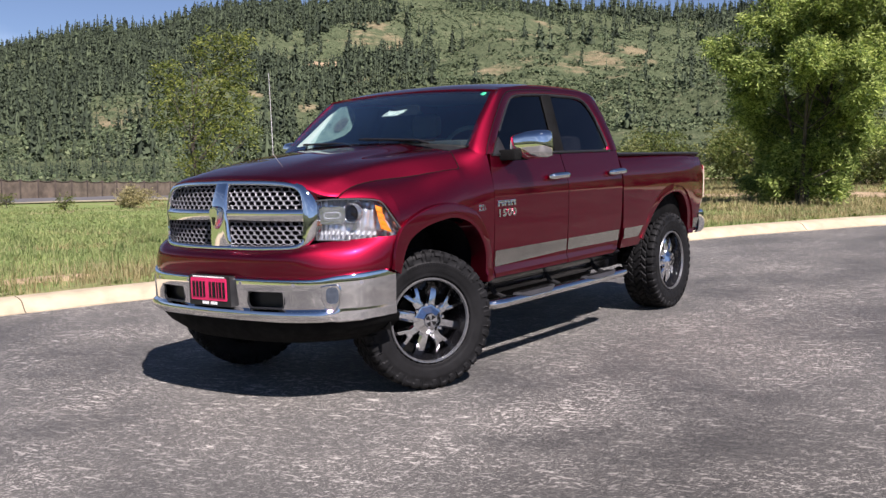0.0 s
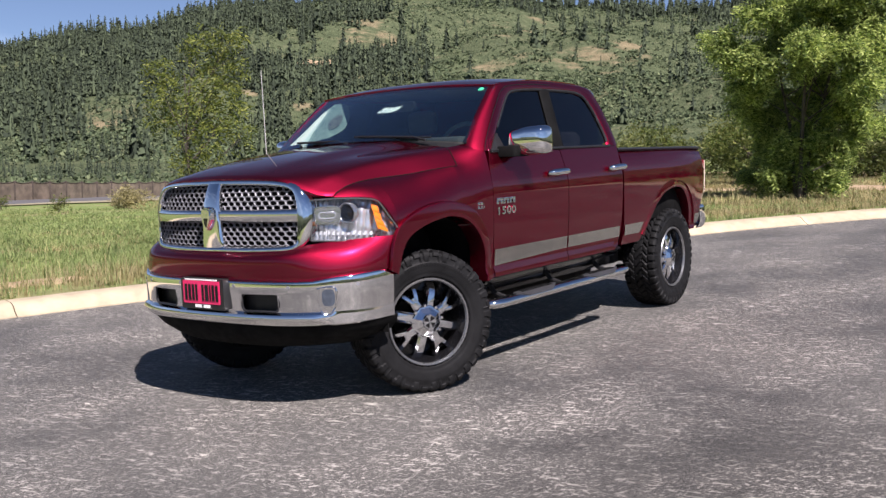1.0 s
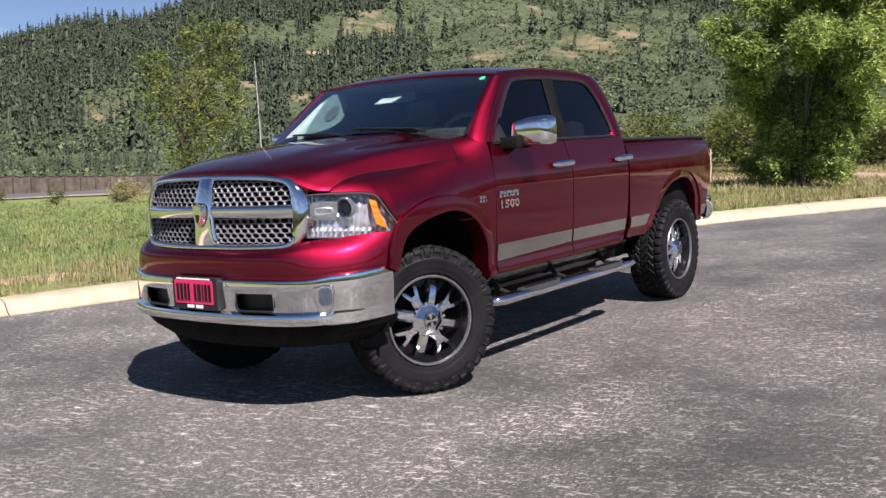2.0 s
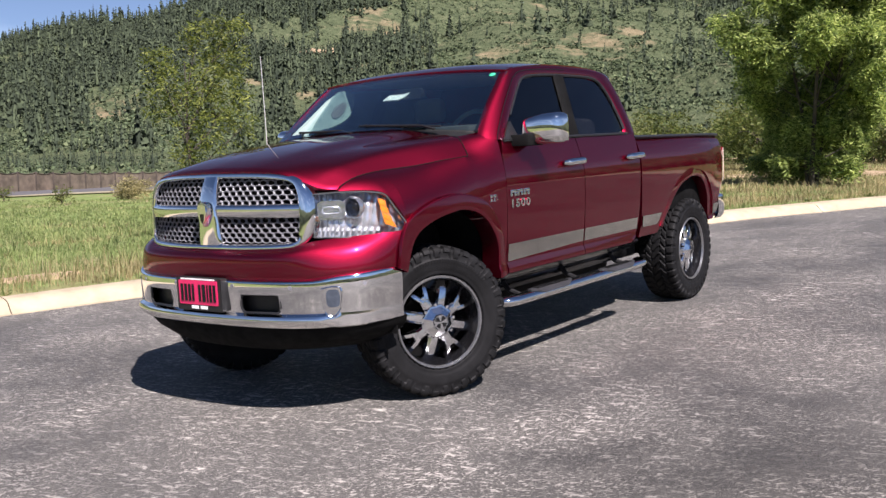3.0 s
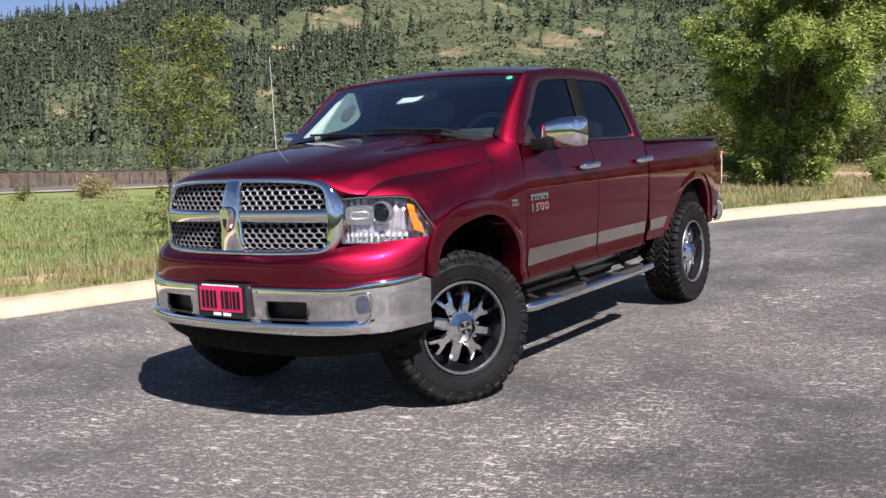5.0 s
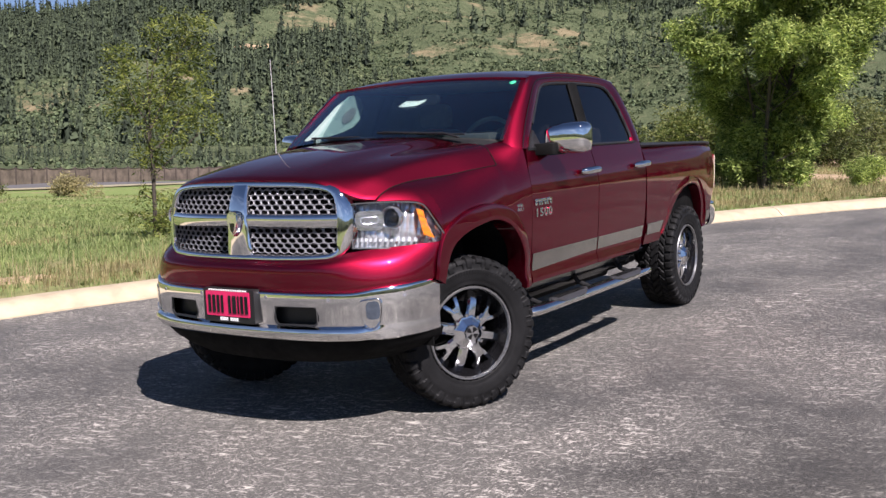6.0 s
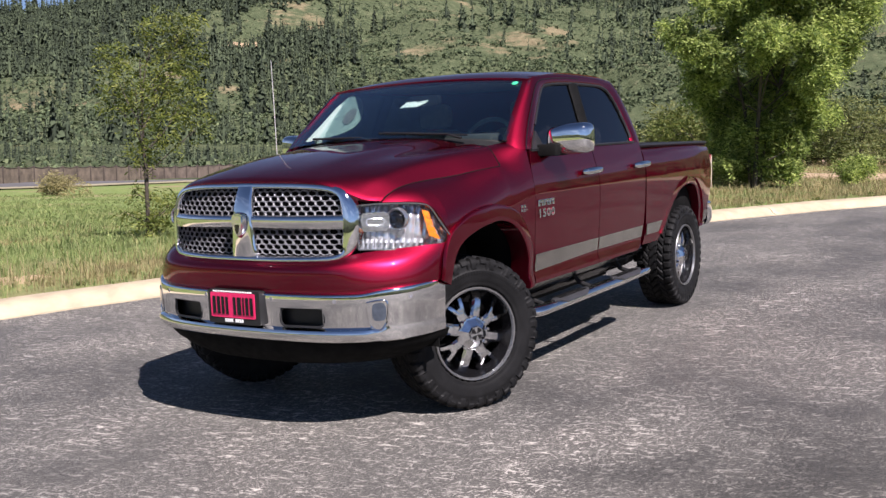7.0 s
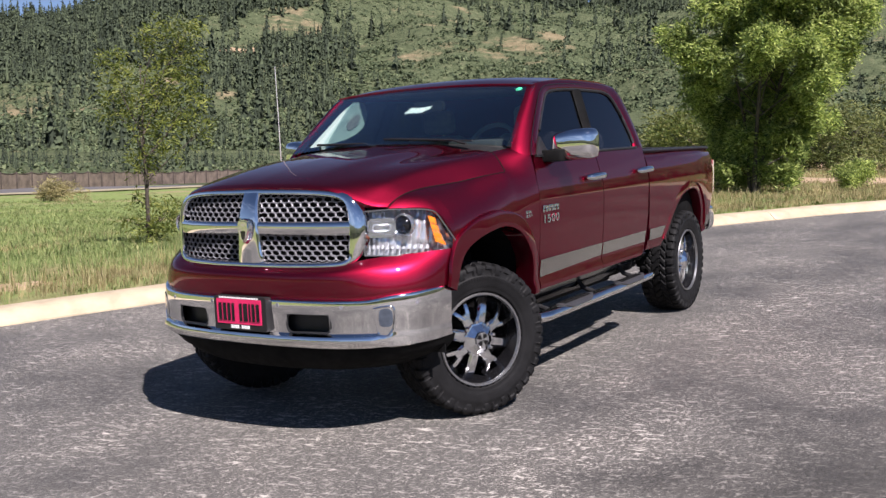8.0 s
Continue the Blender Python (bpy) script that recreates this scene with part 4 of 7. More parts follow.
def build_headlight(sign):
    flip = lambda p: Vector((p[0] * sign, p[1], p[2]))
    lamp = new("headlight")
    lamp.parent = truck
    tagged(lamp, "clear headlight with a projector and amber corner")
    inw = Vector((-0.62, 0.76, 0.0))
    # bowl: rim on the skin, floor set back
    def bowl(a, b, d):
        return lamp_surface(a, b) + inw * d
    rows = [[bowl(i / 96, j / 16, 0.075 - 0.010 * abs(math.sin(i * math.pi / 8)) - 0.004 * math.sin(j * 1.3 + i * 0.11)) for i in range(97)] for j in range(17)]
    part("reflector", sheet([[flip(p) for p in r] for r in rows], 0.005, (0.3 * sign, 0.4, 1.1)), LAMP_CHROME, lamp, "bright reflector")
    # rim of the lamp
    edge = [lamp_surface(i / 24, 0) for i in range(25)] + [lamp_surface(1, j / 4) for j in range(1, 4)] + [lamp_surface(1 - i / 24, 1) for i in range(25)] + [lamp_surface(0, 1 - j / 6) for j in range(1, 6)]
    bm = bmesh.new()
    vs1 = [bm.verts.new(flip(p)) for p in edge]
    vs2 = [bm.verts.new(flip(p + inw * 0.08)) for p in edge]
    for k in range(len(edge)):
        j = (k + 1) % len(edge)
        try:
            bm.faces.new((vs1[k], vs1[j], vs2[j], vs2[k]))
        except ValueError:
            pass
    add_tube(bm, [flip(p - inw * 0.001) for p in edge + edge[:1]], 0.0042, 5, caps=False)
    part("rim", bm, LAMP_RIM, lamp, "grey lamp rim")
    # row of light cells along the foot
    bm = bmesh.new()
    for k in range(14):
        a = 0.05 + 0.86 * k / 14
        p0, p1 = lamp_surface(a, 0.13) + inw * 0.050, lamp_surface(a + 0.030, 0.13) + inw * 0.050
        t = (p1 - p0)
        q = [p0, p1, p1 + Vector((-0.014, 0.014, 0.024)) + t * 0.7, p0 + Vector((-0.014, 0.014, 0.024)) + t * 0.7]
        front = [bm.verts.new(flip(v)) for v in q]
        back = [bm.verts.new(flip(v + inw * 0.022)) for v in q]
        bm.faces.new(front)
        bm.faces.new(list(reversed(back)))
        for i in range(4):
            j = (i + 1) % 4
            bm.faces.new((front[j], front[i], back[i], back[j]))
    bmesh.ops.recalc_face_normals(bm, faces=bm.faces)
    part("running_light", bm, LED, lamp, "row of clear running-light cells", 20)
    # projector: barrel, bezel and dark lens
    axis = Vector((0.10, -1.0, -0.03)).normalized()
    c = Vector((0.806, -0.588, 1.136))
    rot = axis.to_track_quat("X", "Z").to_matrix()
    def spun(profile, mat, name, parent, label="", n=32):
        bm = bmesh.new()
        add_spin(bm, profile, n)
        for v in bm.verts:
            v.co = flip(c + rot @ v.co)
        bmesh.ops.recalc_face_normals(bm, faces=bm.faces)
        return part(name, bm, mat, parent, label)
    proj = spun([(0.058, -0.03), (0.062, 0.0), (0.056, 0.012), (0.048, 0.006), (0.044, -0.004)], LAMP_GREY, "projector", lamp, "round projector lamp")
    spun([(0.044, -0.006), (0.038, 0.006), (0.026, 0.014), (0.012, 0.018), (0.001, 0.019)], GLOSS_BLACK, "lens", proj, "dark glass lens")
    # inner chamber, a rounded slot in a grey housing
    bm = bmesh.new()
    cc = lamp_surface(0.24, 0.60) + inw * 0.055
    tan = Vector((0.74, 0.67, 0.0)).normalized()
    add_prism(bm, round_rect(0.150, 0.100, 0.03, 4), 0.020, lambda u, v, d: flip(cc + tan * u + Vector((0, 0, v)) - inw * d))
    house = part("lamp_chamber", bm, HUB_CHROME, lamp, "grey lamp chamber", 30)
    bm = bmesh.new()
    ring = [flip(cc + tan * u + Vector((0, 0, v)) - inw * 0.024) for u, v in round_rect(0.092, 0.034, 0.016, 4)]
    add_tube(bm, ring + ring[:1], 0.0038, 6, caps=False)
    part("slot_rim", bm, LAMP_CHROME, house)
    # amber corner, in three steps
    bm = bmesh.new()
    for k in range(4):
        b0, b1 = 0.32 + 0.14 * k, 0.45 + 0.14 * k
        a0, a1 = 0.805 - 0.024 * k, 0.905 - 0.032 * k
        q = [lamp_surface(a0, b0), lamp_surface(a1, b0), lamp_surface(a1 - 0.02, b1), lamp_surface(a0 - 0.02, b1)]
        front = [bm.verts.new(flip(v + inw * 0.012)) for v in q]
        back = [bm.verts.new(flip(v + inw * 0.05)) for v in q]
        bm.faces.new(front)
        bm.faces.new(list(reversed(back)))
        for i in range(4):
            j = (i + 1) % 4
            bm.faces.new((front[j], front[i], back[i], back[j]))
    bmesh.ops.recalc_face_normals(bm, faces=bm.faces)
    part("turn_signal", bm, AMBER, lamp, "ribbed amber turn signal", 20)
    # clear cover
    rows = [[flip(lamp_surface(i / 24, j / 8)) for i in range(25)] for j in range(9)]
    cover = part("cover", sheet(rows, 0.003, (0.3 * sign, 0.3, 1.1)), LAMP_GLASS, lamp, "clear plastic cover")
    cover.visible_shadow = False


def build_mirror(sign):
    mirror = new("side_mirror")
    mirror.parent = truck
    tagged(mirror, "large chrome-capped side mirror")
    flip = lambda p: Vector((p[0] * sign, p[1], p[2]))
    # cap: a rounded shell, flat to the rear
    bm = bmesh.new()
    bmesh.ops.create_uvsphere(bm, u_segments=28, v_segments=18, radius=1.0)
    for v in bm.verts:
        q = v.co.copy()
        e = 0.40
        sx = math.copysign(abs(q.x) ** e, q.x)
        sz = math.copysign(abs(q.z) ** e, q.z)
        sy = math.copysign(abs(q.y) ** 0.7, q.y)
        p = Vector((1.112 + sx * 0.139, 0.935 + (sy * 0.105 if sy < 0 else sy * 0.03) + sx * 0.025, 1.506 + sz * 0.098 + sx * 0.004))
        if sx < 0:
            p.z += 0.022 * sx * sz
        v.co = flip(p)
    bmesh.ops.recalc_face_normals(bm, faces=bm.faces)
    part("cap", bm, CHROME, mirror, "chrome mirror cap")
    rows = [[flip((1.112 + u * 0.120, 0.971 + u * 0.025, 1.506 + v * 0.080)) for u in (-1, 0, 1)] for v in (-1, 0, 1)]
    part("mirror_glass", sheet(rows, 0.004, (0, 0.5, 1.5)), CHROME, mirror)
    # arm and sail panel
    bm = bmesh.new()
    add_box(bm, (0.945, 0.745, 1.405), (1.075, 0.935, 1.478), 0.010)
    for v in bm.verts:
        v.co.y += 0.25 * (v.co.x - 0.955)
        v.co = flip(v.co)
    bmesh.ops.recalc_face_normals(bm, faces=bm.faces)
    part("arm", bm, DARK, mirror, "black folding arm")
    bm = bmesh.new()
    out = [(0.660, 1.440), (0.720, 1.500), (0.800, 1.565), (0.845, 1.440)]
    add_prism(bm, out, 0.014, lambda u, v, d: flip((glass_x(v) - 0.006 + d, u, v)))
    part("sail_panel", bm, BLACK, mirror)


# ---- wheels ----
def wheel_meshes():
    """Meshes of one wheel about its hub, the outer face towards +x."""
    out = []
    # one carcass whose tread and shoulders are cut by grooves
    half = [(0.437, 0.0), (0.436, 0.09), (0.433, 0.125), (0.424, 0.144), (0.405, 0.1535), (0.375, 0.1545), (0.345, 0.1535), (0.310, 0.1495), (0.292, 0.1445), (0.281, 0.1450), (0.277, 0.1395), (0.268, 0.132), (0.256, 0.118)]
    section = along([(r, -o, 0) for r, o in reversed(half[1:])] + [(r, o, 0) for r, o in half], 96)
    lugs, turns = 40, 360
    frac = lambda v: v - math.floor(v)

    def cut(a, r, o):
        """Depth of the groove at the angle a, radius r and offset o."""
        q, w, side = a * lugs / (2 * math.pi), abs(o), 1 if o > 0 else -1
        zig = 0.007 * (abs(2 * frac(q) - 1) - 0.5)
        if w > 0.136:
            if 0.346 < r < 0.367 and 0.5 < a < 1.9 and o > 0:
                return -0.0025 if frac(a * 19) < 0.62 else 0.0
            long = 0.374 if int(q) % 2 else 0.396
            return 0.0 if r > long and frac(q + 0.2) < 0.68 else 0.008 * min(1.0, max(0.0, (r - 0.355) / 0.03))
        if abs(w - 0.036 - zig) < 0.0045 or abs(w - 0.089 + zig) < 0.0055:
            return 0.013
        if w < 0.036:
            return 0.012 if frac(q + o * 13) < 0.24 else 0.0
        if w < 0.089:
            return 0.012 if frac(q + 0.5 - side * w * 16) < 0.26 else 0.0
        return 0.014 if frac(q + 0.2) > 0.68 else 0.0
    bm = bmesh.new()
    rings = []
    for k in range(turns):
        a = 2 * math.pi * k / turns
        ring = []
        for i, p in enumerate(section):
            t = section[min(i + 1, 95)] - section[max(i - 1, 0)]
            nr, no = t.y / t.length, -t.x / t.length
            c = cut(a, p.x, p.y)
            r, o = p.x - nr * c, p.y - no * c
            ring.append(bm.verts.new((o, r * math.cos(a), r * math.sin(a))))
        rings.append(ring)
    for k in range(turns):
        a, b = rings[k], rings[(k + 1) % turns]
        for i in range(95):
            bm.faces.new((a[i], a[i + 1], b[i + 1], b[i]))
    out.append(("tyre", bm, RUBBER, "chunky all-terrain tyre"))
    # barrel and lip
    bm = bmesh.new()
    add_spin(bm, [(0.266, 0.120), (0.268, 0.140), (0.264, 0.145), (0.256, 0.144), (0.251, 0.132), (0.248, 0.112)], 64)
    out.append(("rim_lip", bm, RIM_LIP, "satin grey rim lip"))
    bm = bmesh.new()
    add_spin(bm, [(0.2505, 0.130), (0.244, 0.100), (0.238, 0.030), (0.236, -0.100), (0.150, -0.110), (0.001, -0.105)], 48)
    out.append(("rim_barrel", bm, GLOSS_BLACK, "black inside of the rim"))
    # brake disc, dark behind the spokes
    bm = bmesh.new()
    add_spin(bm, [(0.001, -0.02), (0.165, -0.02), (0.165, -0.045), (0.001, -0.045)], 40)
    out.append(("brake_disc", bm, DARK, ""))
    # spokes: four broad ones and four forked ones
    def spoke(kind, ang):
        bm = bmesh.new()
        arms = [((0.075, 0.0), (0.238, 0.0), 0.034, 0.030)] if kind == "broad" else [((0.075, 0.0), (0.170, 0.0), 0.032, 0.031), ((0.140, -0.014), (0.238, -0.052), 0.019, 0.017), ((0.140, 0.014), (0.238, 0.052), 0.019, 0.017)]
        for (r0, s0), (r1, s1), w0, w1 in arms:
            vs = []
            for f in (0.0, 0.2, 0.4, 0.6, 0.8, 1.0):
                r, sd, w = r0 + (r1 - r0) * f, s0 + (s1 - s0) * f, w0 + (w1 - w0) * f
                crown = spline([(0.05, 0.106), (0.10, 0.105), (0.14, 0.102), (0.18, 0.096), (0.21, 0.086), (0.24, 0.062)], r)
                for ds, do in ((-w, crown - 0.050), (-w, crown - 0.014), (-w * 0.62, crown - 0.002), (0.0, crown), (w * 0.62, crown - 0.002), (w, crown - 0.014), (w, crown - 0.050)):
                    vs.append(bm.verts.new((do, r, sd + ds)))
            for i in range(5):
                for k in range(7):
                    a, b = i * 7 + k, i * 7 + (k + 1) % 7
                    bm.faces.new((vs[a], vs[b], vs[b + 7], vs[a + 7]))
            bm.faces.new([vs[k] for k in range(6, -1, -1)])
            bm.faces.new([vs[35 + k] for k in range(7)])
        bmesh.ops.recalc_face_normals(bm, faces=bm.faces)
        bmesh.ops.rotate(bm, verts=bm.verts, cent=(0, 0, 0), matrix=Matrix.Rotation(ang, 3, "X"))
        return bm
    for k in range(8):
        out.append(("spoke", spoke("broad" if k % 2 else "forked", radians(22 + 45 * k)), HUB_CHROME, "chrome spoke"))
    # hub with its cap, wheel bolts and a dark cross on it
    bm = bmesh.new()
    add_spin(bm, [(0.112, 0.040), (0.110, 0.096), (0.098, 0.108), (0.088, 0.110), (0.048, 0.134), (0.044, 0.146), (0.001, 0.147)], 8)
    bmesh.ops.rotate(bm, verts=bm.verts, cent=(0, 0, 0), matrix=Matrix.Rotation(radians(22), 3, "X"))
    out.append(("hub_cap", bm, HUB_CHROME, "faceted chrome hub cap"))
    for k in range(8):
        a = radians(44.5 + 45 * k)
        bm = bmesh.new()
        add_prism(bm, [(0.0095 * math.cos(j * math.pi / 3), 0.0095 * math.sin(j * math.pi / 3)) for j in range(6)], 0.016, lambda u, v, d: Vector((0.098 + d, 0.098 * math.cos(a) + u, 0.098 * math.sin(a) + v)))
        out.append(("wheel_bolt", bm, CHROME, "chrome wheel bolt"))
    bm = bmesh.new()
    for k in range(4):
        a = radians(45 + 90 * k)
        q = [(0.004, 0.0), (0.034, -0.016), (0.037, 0.0), (0.034, 0.016)]
        add_prism(bm, q, 0.003, lambda u, v, d: Vector((0.1465 + d, u * math.cos(a) - v * math.sin(a), u * math.sin(a) + v * math.cos(a))))
    out.append(("hub_mark", bm, GLOSS_BLACK, "black cross on the hub"))
    return out


def build_wheels():
    first = new("wheel")
    first.parent = truck
    tagged(first, "chrome and black alloy wheel with off-road tyre")
    for name, bm, mat, label in wheel_meshes():
        part(name, bm, mat, first, label, 8 if name == "hub_cap" else 32)
    spots = [pose(0.812, 0.016, 0.436, 0, 0, -27) @ pose(0.005, 0, 0, 8), pose(-0.800, 0.0, 0.436, 0, 0, -27) @ pose(-0.005, 0, 0, 0, 0, 180),
             pose(0.815, 3.57, 0.436, 30), pose(-0.815, 3.57, 0.436, 0, 0, 180)]
    first.matrix_basis = spots[0]
    for m in spots[1:]:
        copy_thing(first, m)
    # wheel housings, axles and frame
    for sg in (1, -1):
        for arch, y0 in ((ARCH_F_IN, 0.03), (ARCH_R_IN, 3.50)):
            pts = along([(p[0], p[1], 0) for p in arch], 24)
            rows = []
            for x in (0.955, 0.80, 0.62, 0.48):
                rows.append([(x, y0 + (p.x - y0) * 1.04, p.y + 0.015) for p in pts])
            part("wheel_housing", sheet(rows, 0.01, (0.7, y0, 0.5), sg), DARK, truck, "black wheel housing")
            rows = [[(0.48, y0 + (p.x - y0) * 1.04 * f, 0.5 + (p.y - 0.485) * f) for p in pts] for f in (1.0, 0.5, 0.1)]
            part("wheel_housing", sheet(rows, 0.01, (1.0, y0, 0.5), sg), DARK, truck, "black wheel housing")
        rows = [[(x, -0.435 - 0.03 * (z - 0.5), z) for x in (0.42, 0.68, 0.935)] for z in (0.44, 0.65, 0.84)]
        part("splash_guard", sheet(rows, 0.01, (0.6, 0.0, 0.6), sg), DARK, truck, "black splash guard")
        # ladder frame rail
        part("frame_rail", box_mesh((sg * 0.36, -0.60, 0.47), (sg * 0.46, 4.25, 0.62), 0.01), DARK, truck, "black frame rail")
        # upright and lower arm at the front wheel, shock at the rear
        bm = bmesh.new()
        add_tube(bm, [(sg * 0.42, 0.0, 0.38), (sg * 0.66, 0.0, 0.36)], 0.035, 8)
        add_tube(bm, [(sg * 0.55, 0.02, 0.36), (sg * 0.50, 0.02, 0.95)], 0.045, 10)
        part("suspension", bm, DARK, truck, "black front suspension")
        bm = bmesh.new()
        add_tube(bm, [(sg * 0.60, 3.35, 0.40), (sg * 0.50, 3.25, 0.95)], 0.032, 10)
        part("shock_absorber", bm, DARK, truck)
    bm = bmesh.new()
    add_tube(bm, [(-0.68, 3.57, 0.435), (0.68, 3.57, 0.435)], 0.055, 12)
    bmesh.ops.create_uvsphere(bm, u_segments=16, v_segments=10, radius=0.15, matrix=Matrix.Translation((0, 3.57, 0.435)))
    part("rear_axle", bm, DARK, truck, "black rear axle")
    part("floor_pan", box_mesh((-0.88, 0.50, 0.60), (0.88, 2.50, 0.66), 0.01), DARK, truck)
    part("bed_floor", box_mesh((-0.88, 2.53, 0.80), (0.88, 4.36, 0.86), 0.01), BLACK, truck)
    # boxes added so that no sunlit ground shows through the underbody
    part("underbody_block", box_mesh((-0.62, 0.62, 0.36), (0.58, 2.75, 0.60), 0.04), DARK, truck, "black box blocking the view under the floor")
    part("rear_underbody_block", box_mesh((-0.70, 2.72, 0.44), (0.70, 3.02, 0.66), 0.03), DARK, truck, "black box closing the gap behind the floor")
    for sg in (1, -1):
        part("sill_rail", box_mesh((sg * 0.68, 0.58, 0.475), (sg * 0.82, 2.62, 0.61), 0.03), GLOSS_BLACK, truck, "dark rail under the sill")
    part("engine_bay", box_mesh((-0.60, -0.62, 0.62), (0.60, 0.46, 1.18), 0.02), DARK, truck)
    # unseen baffle, added to stop sun leaking through the nose onto the ground
    part("light_baffle", box_mesh((-0.60, -0.665, 0.55), (0.60, -0.63, 1.20), 0.01), DARK, truck, "black baffle added behind the grille")
    part("firewall", box_mesh((-0.90, 0.55, 0.62), (0.90, 0.60, 1.40), 0.01), DARK, truck)


def build_tail():
    rows = [[(x, 4.372 + 0.012 * math.cos(x * 1.6) - 0.018 * (z < 0.9), z) for x in np.linspace(-0.86, 0.86, 13)] for z in (0.82, 0.90, 1.10, 1.30, 1.385)]
    part("tailgate", sheet(rows, 0.05, (0, 3.5, 1.1)), PAINT, truck, "cherry red tailgate")
    bm = bmesh.new()
    add_tube(bm, [(-0.86, 4.38, 1.395), (0, 4.39, 1.402), (0.86, 4.38, 1.395)], 0.024, 8, 0.6)
    part("tailgate_cap", bm, BLACK, truck)
    pts = along([(-0.945, 4.24, 0.70), (-0.950, 4.36, 0.70), (-0.90, 4.455, 0.70), (-0.60, 4.51, 0.70), (0, 4.52, 0.70), (0.60, 4.51, 0.70), (0.90, 4.455, 0.70), (0.950, 4.36, 0.70), (0.945, 4.24, 0.70)], 49)
    rows = [[(p.x * (1 + d * 0.3), p.y + d, z) for p in pts] for z, d in ((0.850, -0.03), (0.842, -0.006), (0.825, 0.0), (0.76, 0.006), (0.70, 0.004), (0.665, -0.012), (0.640, -0.05))]
    part("rear_bumper", sheet(rows, 0.012, (0, 4.0, 0.7)), CHROME, truck, "chrome rear bumper")
    # pale edge of each tail lamp
    for sg in (1, -1):
        bm = bmesh.new()
        add_tube(bm, [(sg * 0.945, 4.350, 0.975), (sg * 0.948, 4.362, 1.10), (sg * 0.948, 4.366, 1.275)], 0.009, 6)
        part("tail_light_edge", bm, CREAM_LENS, truck, "pale tail light edge")


def build_steps(sign):
    flip = lambda p: Vector((p[0] * sign, p[1], p[2]))
    bar = new("step_bar")
    bar.parent = truck
    tagged(bar, "oval chrome side step bar with black pads")
    bm = bmesh.new()
    pts = along([(0.93, 0.585, 0.452), (0.985, 0.62, 0.452), (0.995, 0.75, 0.452), (0.995, 1.6, 0.452), (0.990, 2.40, 0.452), (0.975, 2.52, 0.452), (0.93, 2.56, 0.452)], 40)
    add_tube(bm, [flip(p) for p in pts], 0.054, 16, 0.66)
    part("tube", bm, CHROME, bar, "chrome tube")
    for y0, y1 in ((0.83, 1.36), (1.80, 2.33)):
        bm = bmesh.new()
        rows = []
        for k in range(15):
            f = k / 14
            w = 0.056 * min(1.0, 1.5 * math.sin(math.pi * (0.03 + 0.94 * f)) ** 0.8)
            rows.append([(0.999 + s * w, y0 + (y1 - y0) * f, 0.452 + 0.043 * math.sqrt(1 - ((0.004 + s * w) / 0.064) ** 2)) for s in (-1, -0.7, -0.35, 0, 0.35, 0.7, 1)])
        pad = part("step_pad", sheet(rows, 0.010, (0.97, 1.5, 0.2), sign), STEP_PAD, bar, "ribbed grey step pad")
        bm = bmesh.new()
        for k in range(12):
            y = y0 + (y1 - y0) * (0.14 + 0.72 * k / 11)
            add_box(bm, (-0.026, y - 0.007, 0.488), (0.026, y + 0.007, 0.4975), 0.0, Matrix.Translation((0.997 * sign, 0, 0)))
        part("pad_ribs", bm, RUBBER, pad)
    for y in (0.80, 1.55, 2.30):
        bm = bmesh.new()
        add_tube(bm, [flip((0.985, y, 0.45)), flip((0.86, y, 0.49)), flip((0.78, y, 0.58))], 0.018, 8)
        part("bracket", bm, BLACK, bar, "black mounting bracket")


def build_badges():
    # bright block characters on each front door, and a small plate on the wing
    for sg in (1, -1):
        bm = bmesh.new()
        def block(y0, y1, z0, z1):
            z0, z1 = z0 + 0.022, z1 + 0.022
            x = side_x((z0 + z1) / 2)
            add_box(bm, (min(sg * (x + 0.002), sg * (x + 0.009)), y0, z0), (max(sg * (x + 0.002), sg * (x + 0.009)), y1, z1), 0.0015)
        for k in range(3):
            y = 0.632 + k * 0.077
            block(y, y + 0.070, 1.102, 1.120)
            block(y, y + 0.026, 1.080, 1.103)
            block(y + 0.044, y + 0.070, 1.080, 1.103)
        badge = part("door_badge", bm, DULL_CHROME, truck, "bright block badge on the front door")
        # bright figures under it
        curve = bpy.data.curves.new("figures", "FONT")
        curve.body, curve.size, curve.extrude, curve.offset, curve.space_character = "1500", 0.070, 0.003, 0.0022, 1.18
        holder = new("figures", curve)
        bpy.context.view_layer.update()
        flat = bpy.data.meshes.new_from_object(holder.evaluated_get(bpy.context.evaluated_depsgraph_get()))
        bpy.data.objects.remove(holder)
        bm = bmesh.new()
        bm.from_mesh(flat)
        wide = max(v.co.x for v in bm.verts)
        for v in bm.verts:
            u = v.co.x / wide * 0.232
            v.co = Vector((sg * (side_x(1.05) + 0.005 + v.co.z), 0.632 + (u if sg > 0 else 0.232 - u), 1.034 + v.co.y))
        bmesh.ops.recalc_face_normals(bm, faces=bm.faces)
        part("figures", bm, DULL_CHROME, badge, "bright figures", 30)
        bm = bmesh.new()
        def plate(y0, y1, z0, z1, d):
            x = 0.990
            add_box(bm, (min(sg * x, sg * (x + d)), y0, z0), (max(sg * x, sg * (x + d)), y1, z1), 0.001)
        for k in range(4):
            plate(0.432 + k * 0.033, 0.458 + k * 0.033, 1.108, 1.126, 0.012)
            plate(0.432 + k * 0.033, 0.450 + k * 0.033, 1.090, 1.104, 0.012)
        plate(0.428, 0.562, 1.084, 1.089, 0.011)
        part("wing_badge", bm, DULL_CHROME, truck, "small bright badge on the wing")


